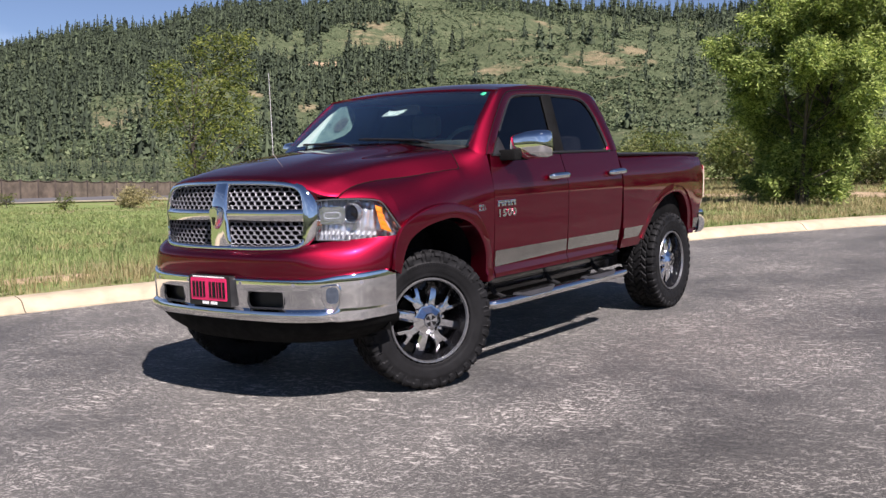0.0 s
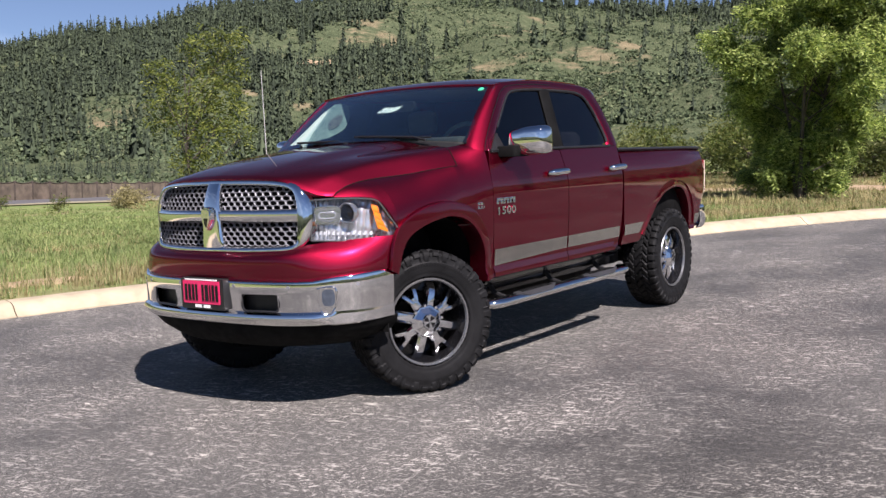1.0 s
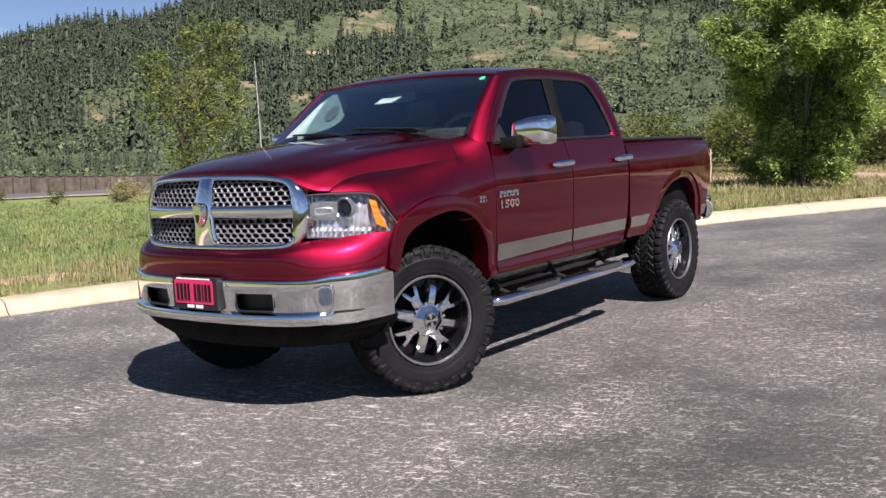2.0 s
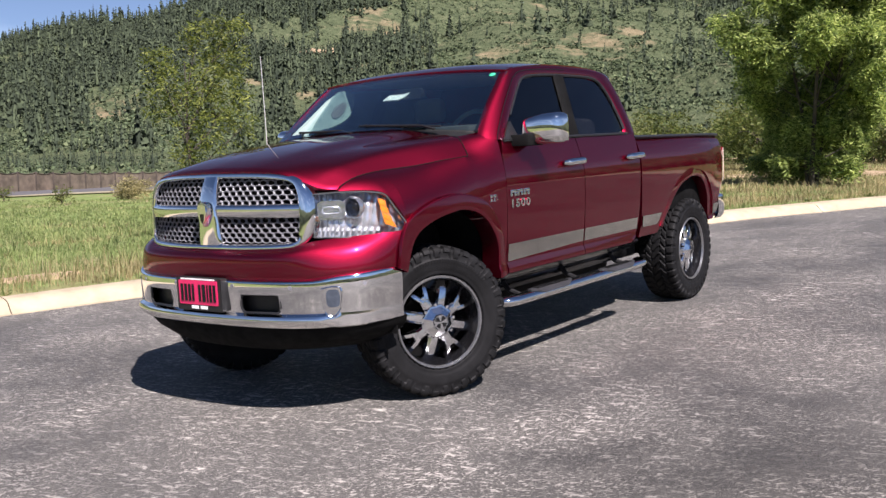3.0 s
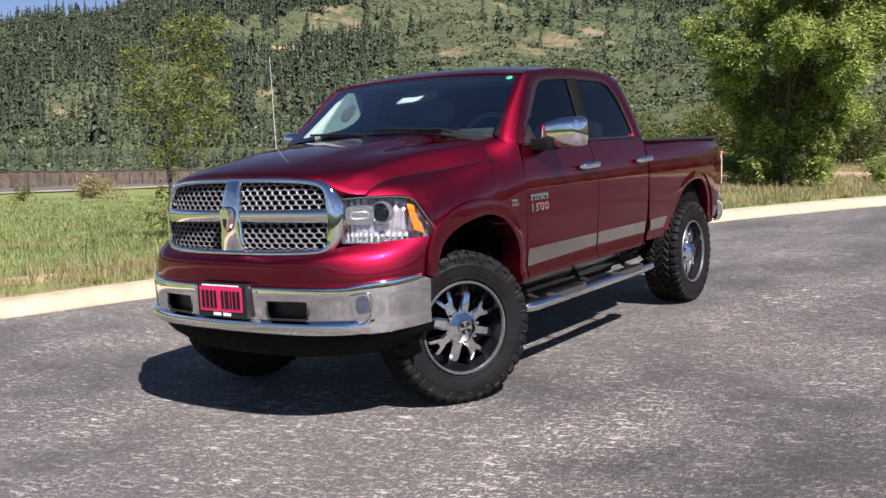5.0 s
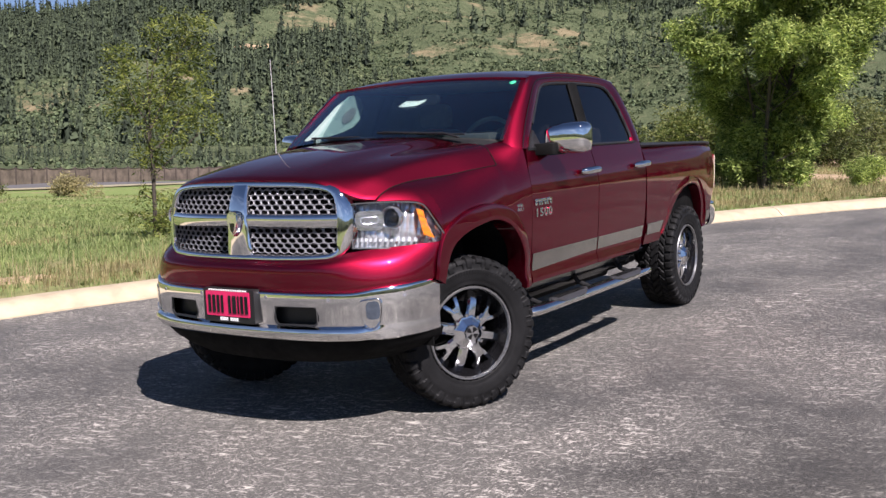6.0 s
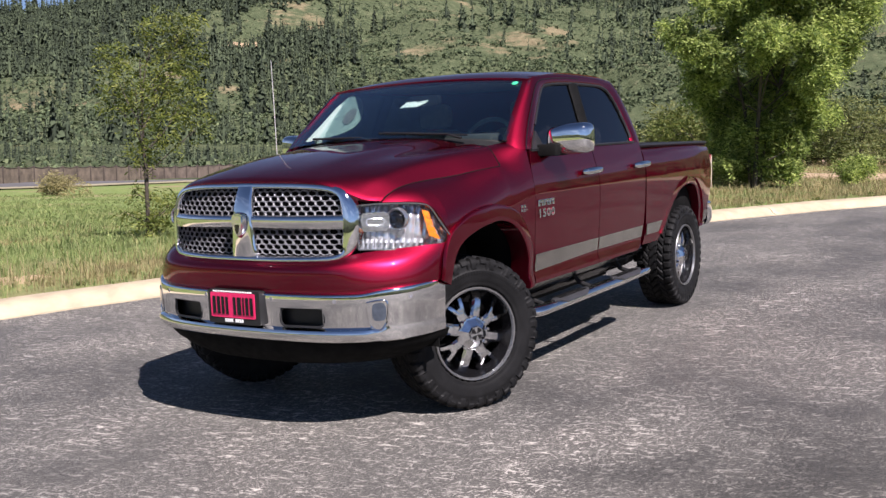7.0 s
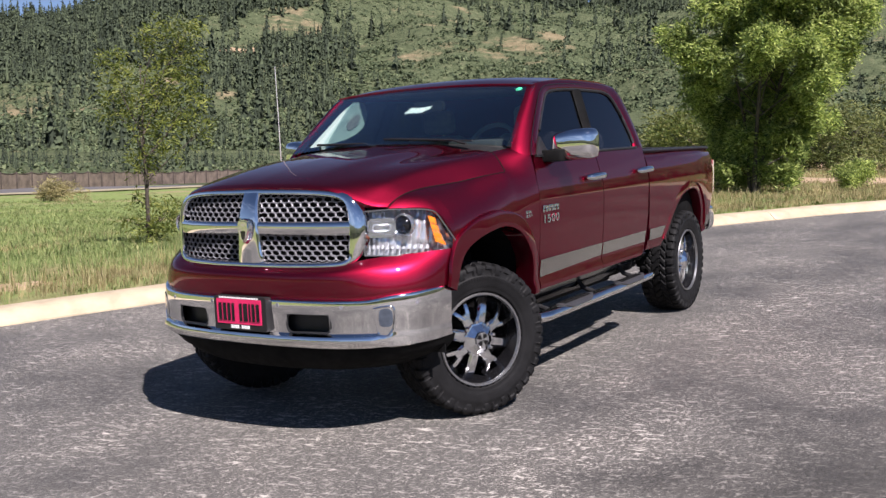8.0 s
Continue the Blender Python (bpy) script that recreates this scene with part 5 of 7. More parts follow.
def build_cabin():
    rows = [[(x, y, z) for x in np.linspace(-0.86, 0.86, 9)] for y, z in ((0.56, 1.45), (0.64, 1.492), (0.80, 1.515), (0.96, 1.502), (1.02, 1.43), (1.00, 1.10))]
    part("dashboard", sheet(rows, 0.03, (0, 1.0, 1.0)), DASH, truck, "grey-brown dashboard")
    part("instrument_hood", box_mesh((0.22, 0.82, 1.47), (0.60, 1.00, 1.562), 0.035), DASH, truck)
    bm = bmesh.new()
    c, t = Vector((0.40, 1.12, 1.49)), radians(62)
    ring = [c + Vector((math.cos(a) * 0.19, math.sin(a) * 0.19 * math.cos(t), math.sin(a) * 0.19 * math.sin(t))) for a in [k * math.pi / 14 for k in range(29)]]
    add_tube(bm, ring, 0.016, 8, caps=False)
    add_tube(bm, [c + Vector((-0.18, 0, 0)), c, c + Vector((0.18, 0, 0))], 0.022, 6, 0.6)
    part("steering_wheel", bm, CABIN, truck, "black steering wheel")
    for x in (0.40, -0.40):
        seat = part("front_seat", box_mesh((x - 0.25, 1.25, 0.80), (x + 0.25, 1.70, 1.10), 0.06), SEAT_CLOTH, truck, "dark front seat")
        part("backrest", box_mesh((x - 0.25, 1.62, 1.05), (x + 0.25, 1.78, 1.60), 0.06), SEAT_CLOTH, seat)
        part("headrest", box_mesh((x - 0.14, 1.68, 1.61), (x + 0.14, 1.78, 1.80), 0.05), SEAT_CLOTH, seat)
    part("rear_bench", box_mesh((-0.70, 2.22, 0.80), (0.70, 2.42, 1.58), 0.06), SEAT_CLOTH, truck, "dark rear bench")
    bm = bmesh.new()
    add_prism(bm, round_rect(0.24, 0.07, 0.03, 4), 0.03, lambda u, v, d: Vector((0.02 + u, 0.93 + d, 1.80 + v)))
    part("rear_view_mirror", bm, BLACK, truck, "black rear-view mirror")
    rows = [[(x, y, 1.90) for x in (-0.72, 0, 0.72)] for y in (1.05, 1.6, 2.38)]
    part("headliner", sheet(rows, 0.02, (0, 1.5, 3.0)), CABIN_GREY, truck)
    # pale panel behind the far side of the windscreen, with a dark oval
    flat = lambda x: (lambda u, v, d: Vector((x + d, u, v)))
    bm = bmesh.new()
    out = [(0.540, 1.560), (0.640, 1.572), (0.800, 1.590), (0.915, 1.610), (1.040, 1.645), (1.120, 1.690), (1.165, 1.745), (1.178, 1.800), (1.160, 1.845), (1.115, 1.872), (1.05, 1.868), (0.90, 1.790), (0.70, 1.660)]
    add_prism(bm, [(y - 0.11, z - 0.005) for y, z in out], 0.03, flat(-0.630))
    trim = part("screen_panel", bm, PALE_PANEL, truck, "pale panel with a dark oval behind the windscreen")
    bm = bmesh.new()
    ring = [k * math.pi / 10 for k in range(20)]
    add_prism(bm, [(0.892 + 0.078 * math.cos(k) + 0.030 * math.sin(k), 1.724 + 0.020 * math.cos(k) + 0.052 * math.sin(k)) for k in ring], 0.006, flat(-0.599))
    part("dark_oval", bm, CABIN, trim)


build_bonnet()
for s in (1, -1):
    build_doors(s)
    build_fender(s)
    build_flare(s, ARCH_F, ARCH_F_IN, 0.0)
    build_flare(s, ARCH_R, ARCH_R_IN, 0.004, 0.95, 0.28)
    build_bed(s)
    build_headlight(s)
    build_mirror(s)
    build_steps(s)
build_cab()
build_fascia()
build_bumper()
build_grille()
build_tail()
build_wheels()
build_badges()
build_cabin()

# ---- the site ----
EYE = Vector((4.2, -4.8, 0.0))
SLOPE = math.tan(radians(2.65))


def road_z(x, y):
    return SLOPE * (0.82 * x + 0.57 * y)


# road edge, one closed line round the turning place
EDGE = [(-4.80, 0.60), (-4.30, 2.15), (-2.80, 6.40), (-1.25, 10.45), (-0.12, 12.40), (0.62, 13.50), (2.8, 16.0), (7.0, 19.2), (14.0, 21.5), (24.0, 19.0), (31.0, 10.0), (32.0, -4.0), (27.0, -18.0), (14.0, -26.0), (0.0, -24.0), (-7.0, -16.0), (-7.2, -9.0), (-6.2, -4.2)]


def closed_line(pts, n):
    ring = [Vector((*p, 0)) for p in pts]
    m = len(ring)
    dense = []
    for i in range(m):
        a, b, c, d = (ring[(i + k - 1) % m] for k in range(4))
        for j in range(24):
            f = j / 24
            dense.append(0.5 * (2 * b + (c - a) * f + (2 * a - 5 * b + 4 * c - d) * f * f + (3 * b - a - 3 * c + d) * f**3))
    out, total = [], [0.0]
    for i in range(len(dense)):
        total.append(total[-1] + (dense[(i + 1) % len(dense)] - dense[i]).length)
    for k in range(n):
        s = total[-1] * k / n
        i = int(np.searchsorted(total, s, "right")) - 1
        f = (s - total[i]) / (total[i + 1] - total[i])
        out.append(dense[i].lerp(dense[(i + 1) % len(dense)], f))
    return out


KERB = closed_line(EDGE, 360)
NK = len(KERB)


def outward(i):
    d = KERB[(i + 1) % NK] - KERB[i - 1]
    n = Vector((-d.y, d.x, 0)).normalized()
    return n if n.dot(KERB[i] - Vector((12, 0, 0))) > 0 else -n


SKYLINE = [(-180, 95), (-120, 110), (-80, 95), (-62, 104), (-60.7, 107), (-57.9, 124), (-55.9, 137), (-53.5, 134), (-52.0, 146), (-48.9, 162), (-43.9, 176), (-39.4, 192), (-34.5, 190), (-30.2, 171), (-26.4, 168), (-21.7, 158), (-17.3, 170), (-12.5, 172), (0, 165), (40, 120), (110, 100), (180, 95)]


def hill_z(az, d, x, y):
    """Height of the hills over the valley, by bearing and distance."""
    if d < 380:
        return 0.0
    top = spline(SKYLINE, az) * 1.005
    t = min(1.0, (d - 380) / 770)
    rise = top * (0.25 * t + 0.75 * t**1.35)
    if d > 1150:
        rise = top * (1 - 0.25 * smooth(1150, 1700, d))
    n = noise.fractal(Vector((x / 240, y / 240, 3.1)), 1.0, 2.1, 4) * 34 + noise.fractal(Vector((x / 70, y / 70, 7.7)), 1.0, 2.1, 3) * 6
    return rise + n * smooth(380, 600, d) * (1 - 0.72 * smooth(850, 1120, d))


def land_z(x, y):
    """Height of the open ground outside of the kerb."""
    dx, dy = x - EYE.x, y - EYE.y
    d = math.hypot(dx, dy)
    az = math.degrees(math.atan2(dx, dy))
    u = 0.82 * x + 0.57 * y
    near = SLOPE * max(-9.0, min(10.0, u)) + 0.13
    w_right = smooth(-41, -19, az) if az > -100 else smooth(-100, -140, az)
    left = -0.25 - 0.034 * (min(d, 70) - 17) - 0.014 * (min(max(d, 70), 90) - 70) - 0.042 * (min(max(d, 90), 125) - 90)
    right = 0.36 + 0.010 * (min(d, 60) - 22)
    mix = left + (right - left) * w_right
    z = near + (mix - near) * smooth(11, 24, d)
    z += 0.05 * noise.noise(Vector((x * 0.35, y * 0.35, 0.4))) * smooth(9, 16, d) + 0.25 * noise.noise(Vector((x * 0.04, y * 0.04, 1.4))) * smooth(30, 90, d)
    return z + hill_z(az, d, x, y)


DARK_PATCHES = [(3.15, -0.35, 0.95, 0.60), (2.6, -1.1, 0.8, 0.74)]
# asphalt: grey binder, pale worn stones and scuffs, larger stains
m, nt, p = material("asphalt")
grain = noise_node(nt, 190, 3, 0.75)
chips = noise_node(nt, 80, 3, 0.6, stretch=(1.25, 0.9, 1.0), turn=10)
flecks = noise_node(nt, 46, 4, 0.64, stretch=(1.7, 0.8, 1.0), turn=62)
scuffs = noise_node(nt, 20, 6, 0.70, stretch=(2.0, 0.66, 1.0), turn=12)
patches = noise_node(nt, 0.8, 6, 0.68)
base = ramp(nt, grain, ((0.34, (0.012, 0.0115, 0.0115)), (0.50, (0.074, 0.070, 0.067)), (0.70, (0.21, 0.199, 0.188))))
worn = ramp(nt, patches, ((0.36, (0.0, 0.0, 0.0)), (0.64, (1, 1, 1))))
col = base
for tex, lo, hi, tone in ((chips, 0.585, 0.650, (0.50, 0.475, 0.45)), (flecks, 0.575, 0.635, (0.50, 0.475, 0.45)), (scuffs, 0.572, 0.640, (0.58, 0.55, 0.52))):
    spots = ramp(nt, tex, ((lo, (0, 0, 0)), (hi, (0.95, 0.95, 0.95))))
    spots = mixed(nt, spots, mixed(nt, (0.25, 0.25, 0.25), (1, 1, 1), worn), 1.0, "MULTIPLY")
    col = mixed(nt, col, tone, spots)
stain = ramp(nt, noise_node(nt, 0.42, 6, 0.66), ((0.38, (0.55, 0.555, 0.545)), (0.50, (0.92, 0.915, 0.87)), (0.66, (1.14, 1.12, 1.05))))
col = mixed(nt, col, stain, 1.0, "MULTIPLY")
# broad darker patches, with ragged edges
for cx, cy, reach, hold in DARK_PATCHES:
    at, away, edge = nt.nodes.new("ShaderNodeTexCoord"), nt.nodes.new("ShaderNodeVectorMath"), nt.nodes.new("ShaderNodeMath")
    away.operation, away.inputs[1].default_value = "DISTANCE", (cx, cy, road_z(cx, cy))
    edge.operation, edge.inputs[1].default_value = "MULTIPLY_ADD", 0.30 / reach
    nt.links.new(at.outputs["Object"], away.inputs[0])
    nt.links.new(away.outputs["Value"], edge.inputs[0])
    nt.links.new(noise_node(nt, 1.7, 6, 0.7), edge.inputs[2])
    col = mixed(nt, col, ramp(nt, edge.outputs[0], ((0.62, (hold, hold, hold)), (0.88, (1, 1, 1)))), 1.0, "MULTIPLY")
nt.links.new(col, p.inputs["Base Color"])
p.inputs["Roughness"].default_value = 0.75
p.inputs["Specular IOR Level"].default_value = 0.22
p.inputs["Sheen Weight"].default_value = 0.10
p.inputs["Sheen Roughness"].default_value = 0.45
bump(nt, p, noise_node(nt, 120, 4, 0.7), 0.55, 0.006)
ASPHALT = m

CONCRETE = plain("kerb_concrete", (0.43, 0.355, 0.245), 0.85, 0, 0.18, 3.5, 0.4, 90)

# lawn and hillside earth: green, straw and bare soil in patches
m, nt, p = material("meadow_ground")
n1, n2 = noise_node(nt, 0.22, 6, 0.6), noise_node(nt, 2.6, 5, 0.65)
green = ramp(nt, n2, ((0.3, (0.126, 0.178, 0.056)), (0.55, (0.188, 0.244, 0.082)), (0.75, (0.27, 0.294, 0.125))))
straw = ramp(nt, n2, ((0.3, (0.20, 0.165, 0.085)), (0.7, (0.36, 0.29, 0.17))))
nt.links.new(mixed(nt, green, straw, ramp(nt, n1, ((0.50, (0, 0, 0)), (0.66, (1, 1, 1))))), p.inputs["Base Color"])
p.inputs["Roughness"].default_value = 0.95
p.inputs["Specular IOR Level"].default_value = 0.1
bump(nt, p, noise_node(nt, 9, 5, 0.7), 0.8, 0.08)
MEADOW = m

# bare places on the hills, as (bearing, slope of sight, radius)
BARE = [(-40.8, 0.1302, 30), (-40.5, 0.1136, 30), (-41.3, 0.0937, 24), (-39.4, 0.1055, 18), (-28.0, 0.0984, 24), (-27.2, 0.0945, 20), (-25.6, 0.1054, 22), (-24.8, 0.0981, 16), (-31.1, 0.1347, 18), (-29.1, 0.0873, 20), (-33.8, 0.0842, 22), (-41.9, 0.0711, 18),
        (-26.7, 0.0789, 16), (-32.7, 0.1179, 14), (-44.4, 0.0478, 12), (-54.9, 0.0652, 9), (-55.1, 0.0275, 11), (-52.2, 0.0312, 10), (-60.0, 0.0567, 7), (-47.4, 0.0579, 9), (-57.1, 0.0294, 8)]


def hill_spot(az, slope):
    """The place where a line of sight from the turning place meets the hills."""
    for d in range(390, 1180, 5):
        x, y = EYE.x + d * math.sin(radians(az)), EYE.y + d * math.cos(radians(az))
        if land_z(x, y) - 1.48 > slope * d:
            break
    return Vector((x, y, land_z(x, y)))


BARE_SPOTS = [(hill_spot(a, sl), r) for a, sl, r in BARE]
m, nt, p = material("hillside_ground")
spots = None
coord = nt.nodes.new("ShaderNodeTexCoord")
for c, r in BARE_SPOTS:
    far, near = nt.nodes.new("ShaderNodeVectorMath"), nt.nodes.new("ShaderNodeMath")
    far.operation, far.inputs[1].default_value = "DISTANCE", c
    near.operation, near.inputs[1].default_value, near.inputs[2].default_value = "MULTIPLY_ADD", -0.16 / r, 0.16
    nt.links.new(coord.outputs["Object"], far.inputs[0])
    nt.links.new(far.outputs["Value"], near.inputs[0])
    if spots:
        both = nt.nodes.new("ShaderNodeMath")
        both.operation = "MAXIMUM"
        nt.links.new(spots, both.inputs[0])
        nt.links.new(near.outputs[0], both.inputs[1])
        spots = both.outputs[0]
    else:
        spots = near.outputs[0]
floor_at, total = nt.nodes.new("ShaderNodeMath"), nt.nodes.new("ShaderNodeMath")
floor_at.operation, floor_at.inputs[1].default_value = "MAXIMUM", -0.03
nt.links.new(spots, floor_at.inputs[0])
n1, n2, n3 = noise_node(nt, 0.019, 7, 0.68), noise_node(nt, 0.16, 6, 0.72), noise_node(nt, 0.075, 6, 0.7, stretch=(1.0, 1.0, 3.0))
nt.links.new(mixed(nt, n1, n3, 0.45), total.inputs[0])
nt.links.new(floor_at.outputs[0], total.inputs[1])
green = ramp(nt, n2, ((0.32, (0.056, 0.072, 0.039)), (0.55, (0.094, 0.114, 0.061)), (0.74, (0.170, 0.165, 0.100))))
earth = ramp(nt, n2, ((0.3, (0.16, 0.130, 0.078)), (0.7, (0.31, 0.25, 0.155))))
nt.links.new(mixed(nt, green, earth, ramp(nt, total.outputs[0], ((0.535, (0, 0, 0)), (0.64, (0.85, 0.85, 0.85))))), p.inputs["Base Color"])
p.inputs["Roughness"].default_value = 1.0
p.inputs["Specular IOR Level"].default_value = 0.05
bump(nt, p, n2, 1.0, 3.0)
HILLSIDE = m

# road surface
bm = bmesh.new()
centre = bm.verts.new((12, -1, road_z(12, -1)))
rings = []
for f in (0.25, 0.5, 0.75, 0.95, 1.012):
    rings.append([bm.verts.new((12 + (k.x - 12) * f, -1 + (k.y + 1) * f, road_z(12 + (k.x - 12) * f, -1 + (k.y + 1) * f))) for k in KERB])
for i in range(NK):
    j = (i + 1) % NK
    bm.faces.new((centre, rings[0][i], rings[0][j]))
    for a, b in zip(rings, rings[1:]):
        bm.faces.new((a[i], b[i], b[j], a[j]))
bmesh.ops.recalc_face_normals(bm, faces=bm.faces)
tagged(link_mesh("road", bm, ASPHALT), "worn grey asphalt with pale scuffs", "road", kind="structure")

# rolled concrete kerb in poured lengths with joints between
kerb = tagged(new("kerb"), "pale cream concrete kerb along the road", "kerb", kind="structure")
PROFILE = [(-0.02, -0.06), (-0.02, 0.012), (0.02, 0.020), (0.07, 0.055), (0.12, 0.098), (0.18, 0.122), (0.26, 0.133), (0.44, 0.140), (0.47, 0.130), (0.48, -0.06)]
STEP = 8
for i0 in range(0, NK, STEP):
    bm = bmesh.new()
    rows = []
    for k in range(STEP + 1):
        i = (i0 + k) % NK
        c, n = KERB[i], outward(i)
        if k in (0, STEP):
            t = (KERB[(i + 1) % NK] - KERB[i - 1]).normalized()
            c = c + t * (0.006 if k == 0 else -0.006)
        jit = 0.004 * noise.noise(c * 0.9)
        rows.append([Vector((*(c + n * s).xy, road_z(c.x + n.x * s, c.y + n.y * s) + h + jit)) for s, h in PROFILE])
    vs = add_grid(bm, rows)
    bm.faces.new(vs[0])
    bm.faces.new(list(reversed(vs[-1])))
    bmesh.ops.recalc_face_normals(bm, faces=bm.faces)
    part("kerb_length", bm, CONCRETE, kerb, "", 50)

# open ground, one sheet from the kerb to the hills
RINGS = [0.40, 0.7, 1.1, 1.6, 2.3, 3.2, 4.5, 6, 8, 10.5, 13, 16, 20, 24, 29, 35, 42, 50, 60, 72, 85, 100, 115, 130, 150]
far_rings = [180, 230, 290, 350] + [380 + 800 * (k / 50) for k in range(51)] + [1230, 1320, 1450, 1650, 1900]


def ring_bearings():
    out, a = [], -180.0
    while a < 180:
        out.append(a)
        a += 0.55 if -72 <= a < 2 else 4.0
    return out


def sheet_of_land(name, radii, label, mat):
    az = ring_bearings()
    verts, faces = [], []
    for r in radii:
        for a in az:
            x, y = EYE.x + r * math.sin(radians(a)), EYE.y + r * math.cos(radians(a))
            verts.append((x, y, land_z(x, y)))
    n = len(az)
    for i in range(len(radii) - 1):
        for j in range(n):
            k = (j + 1) % n
            faces.append((i * n + j, i * n + k, (i + 1) * n + k, (i + 1) * n + j))
    me = bpy.data.meshes.new(name)
    me.from_pydata(verts, [], faces)
    me.materials.append(mat)
    me.shade_smooth()
    return tagged(new(name, me), label, "ground", kind="structure")


# meadow next to the kerb, following its line
verts, faces = [], []
for s in RINGS:
    for i in range(NK):
        c = KERB[i] + outward(i) * s
        z = land_z(c.x, c.y) if s > 0.5 else road_z(c.x, c.y) + 0.118
        f = smooth(0.4, 4.0, s)
        z = (road_z(c.x, c.y) + 0.125) * (1 - f) + z * f
        verts.append((c.x, c.y, z))
for i in range(len(RINGS) - 1):
    for j in range(NK):
        k = (j + 1) % NK
        faces.append((i * NK + j, i * NK + k, (i + 1) * NK + k, (i + 1) * NK + j))
me = bpy.data.meshes.new("ground")
me.from_pydata(verts, [], faces)
me.materials.append(MEADOW)
me.shade_smooth()
tagged(new("ground", me), "green meadow with dry straw patches", "meadow", kind="structure")
sheet_of_land("hillside", [118, 140] + far_rings, "wooded hillside with bare earth patches", HILLSIDE)


def ground_z(x, y):
    """Height of the ground outside of the road, next to the kerb too."""
    p0 = Vector((x, y, 0))
    near = min(range(0, NK, 3), key=lambda i: (KERB[i] - p0).length_squared)
    s = max(0.4, (KERB[near] - p0).length)
    f = smooth(0.4, 4.0, s)
    return (road_z(x, y) + 0.125) * (1 - f) + land_z(x, y) * f


# far lane across the meadow, with a pale gravel shoulder
def strip(name, pts_a, pts_b, lift, mat, label, category):
    a, b = along(pts_a, 30), along(pts_b, 30)
    rows = []
    for f in (0, 0.33, 0.67, 1):
        rows.append([Vector((*p.lerp(q, f).xy, land_z(*p.lerp(q, f).xy) + lift)) for p, q in zip(a, b)])
    bm = bmesh.new()
    add_grid(bm, rows)
    thicken(bm, 0.05, (-60, 40, -50))
    return tagged(link_mesh(name, bm, mat), label, category, kind="structure")


LANE = plain("lane_asphalt", (0.105, 0.10, 0.10), 0.9, 0, 0.15, 0.4)
GRAVEL = plain("gravel", (0.29, 0.255, 0.17), 0.95, 0, 0.2, 1.5)
strip("far_lane", [(-54, 4, 0), (-58.4, 30.2, 0), (-58.8, 45, 0), (-57, 62, 0), (-50, 84, 0)], [(-63, 4, 0), (-68.5, 35, 0), (-69, 51, 0), (-67, 66.5, 0), (-59, 91, 0)], 0.10, LANE, "grey lane beyond the meadow", "road")
strip("lane_shoulder", [(-52.2, 4, 0), (-56.4, 30.0, 0), (-56.6, 45, 0), (-55, 62, 0), (-48, 84, 0)], [(-54, 4, 0), (-58.4, 30.2, 0), (-58.8, 45, 0), (-57, 62, 0), (-50, 84, 0)], 0.12, GRAVEL, "pale gravel shoulder of the lane", "shoulder")

# board fence: panels between posts, each with a curved cap
FENCE_WOOD = plain("weathered_fence", (0.125, 0.096, 0.078), 0.9, 0, 0.45, 1.1)
FENCE_CAP = plain("fence_cap", (0.055, 0.042, 0.036), 0.9, 0, 0.3, 2.0)
fence = tagged(new("board_fence"), "weathered brown board fence with scalloped tops", "fence")
line = along([(-66, 14, 0), (-75.8, 40, 0), (-84.0, 63.7, 0), (-89.5, 86, 0), (-92, 110, 0)], 44)
rnd = random.Random(8)
for a, b in zip(line, line[1:]):
    za, zb = land_z(*a.xy), land_z(*b.xy)
    d = b - a
    n = Vector((-d.y, d.x, 0)).normalized()
    bm = bmesh.new()
    boards, rails = 15, []
    for k in range(boards):
        o = rnd.uniform(0, 0.014)
        for f, depth in ((k / boards, 0.030), ((k + 0.06) / boards, o), ((k + 0.90) / boards, o), ((k + 0.96) / boards, 0.030)):
            q = a + d * f + n * depth
            z0 = za + (zb - za) * f
            h = 1.62 - 0.13 * math.sin(math.pi * (k + 0.5) / boards) + 0.01 * math.sin(k * 2.3)
            rails.append([Vector((q.x, q.y, z0 - 0.1)), Vector((q.x, q.y, z0 + h))])
    add_grid(bm, rails)
    thicken(bm, 0.02, (a.x - n.x * 50, a.y - n.y * 50, za))
    part("panel", bm, FENCE_WOOD, fence, "", 0)
    bm = bmesh.new()
    add_tube(bm, [Vector((*(a + d * f).xy, za + (zb - za) * f + 1.63 - 0.13 * math.sin(math.pi * f))) for f in [i / 8 for i in range(9)]], 0.055, 6)
    part("cap_rail", bm, FENCE_CAP, fence)
    bm = bmesh.new()
    add_box(bm, (a.x - 0.07, a.y - 0.07, za - 0.1), (a.x + 0.07, a.y + 0.07, za + 1.72), 0.01)
    part("post", bm, FENCE_CAP, fence)


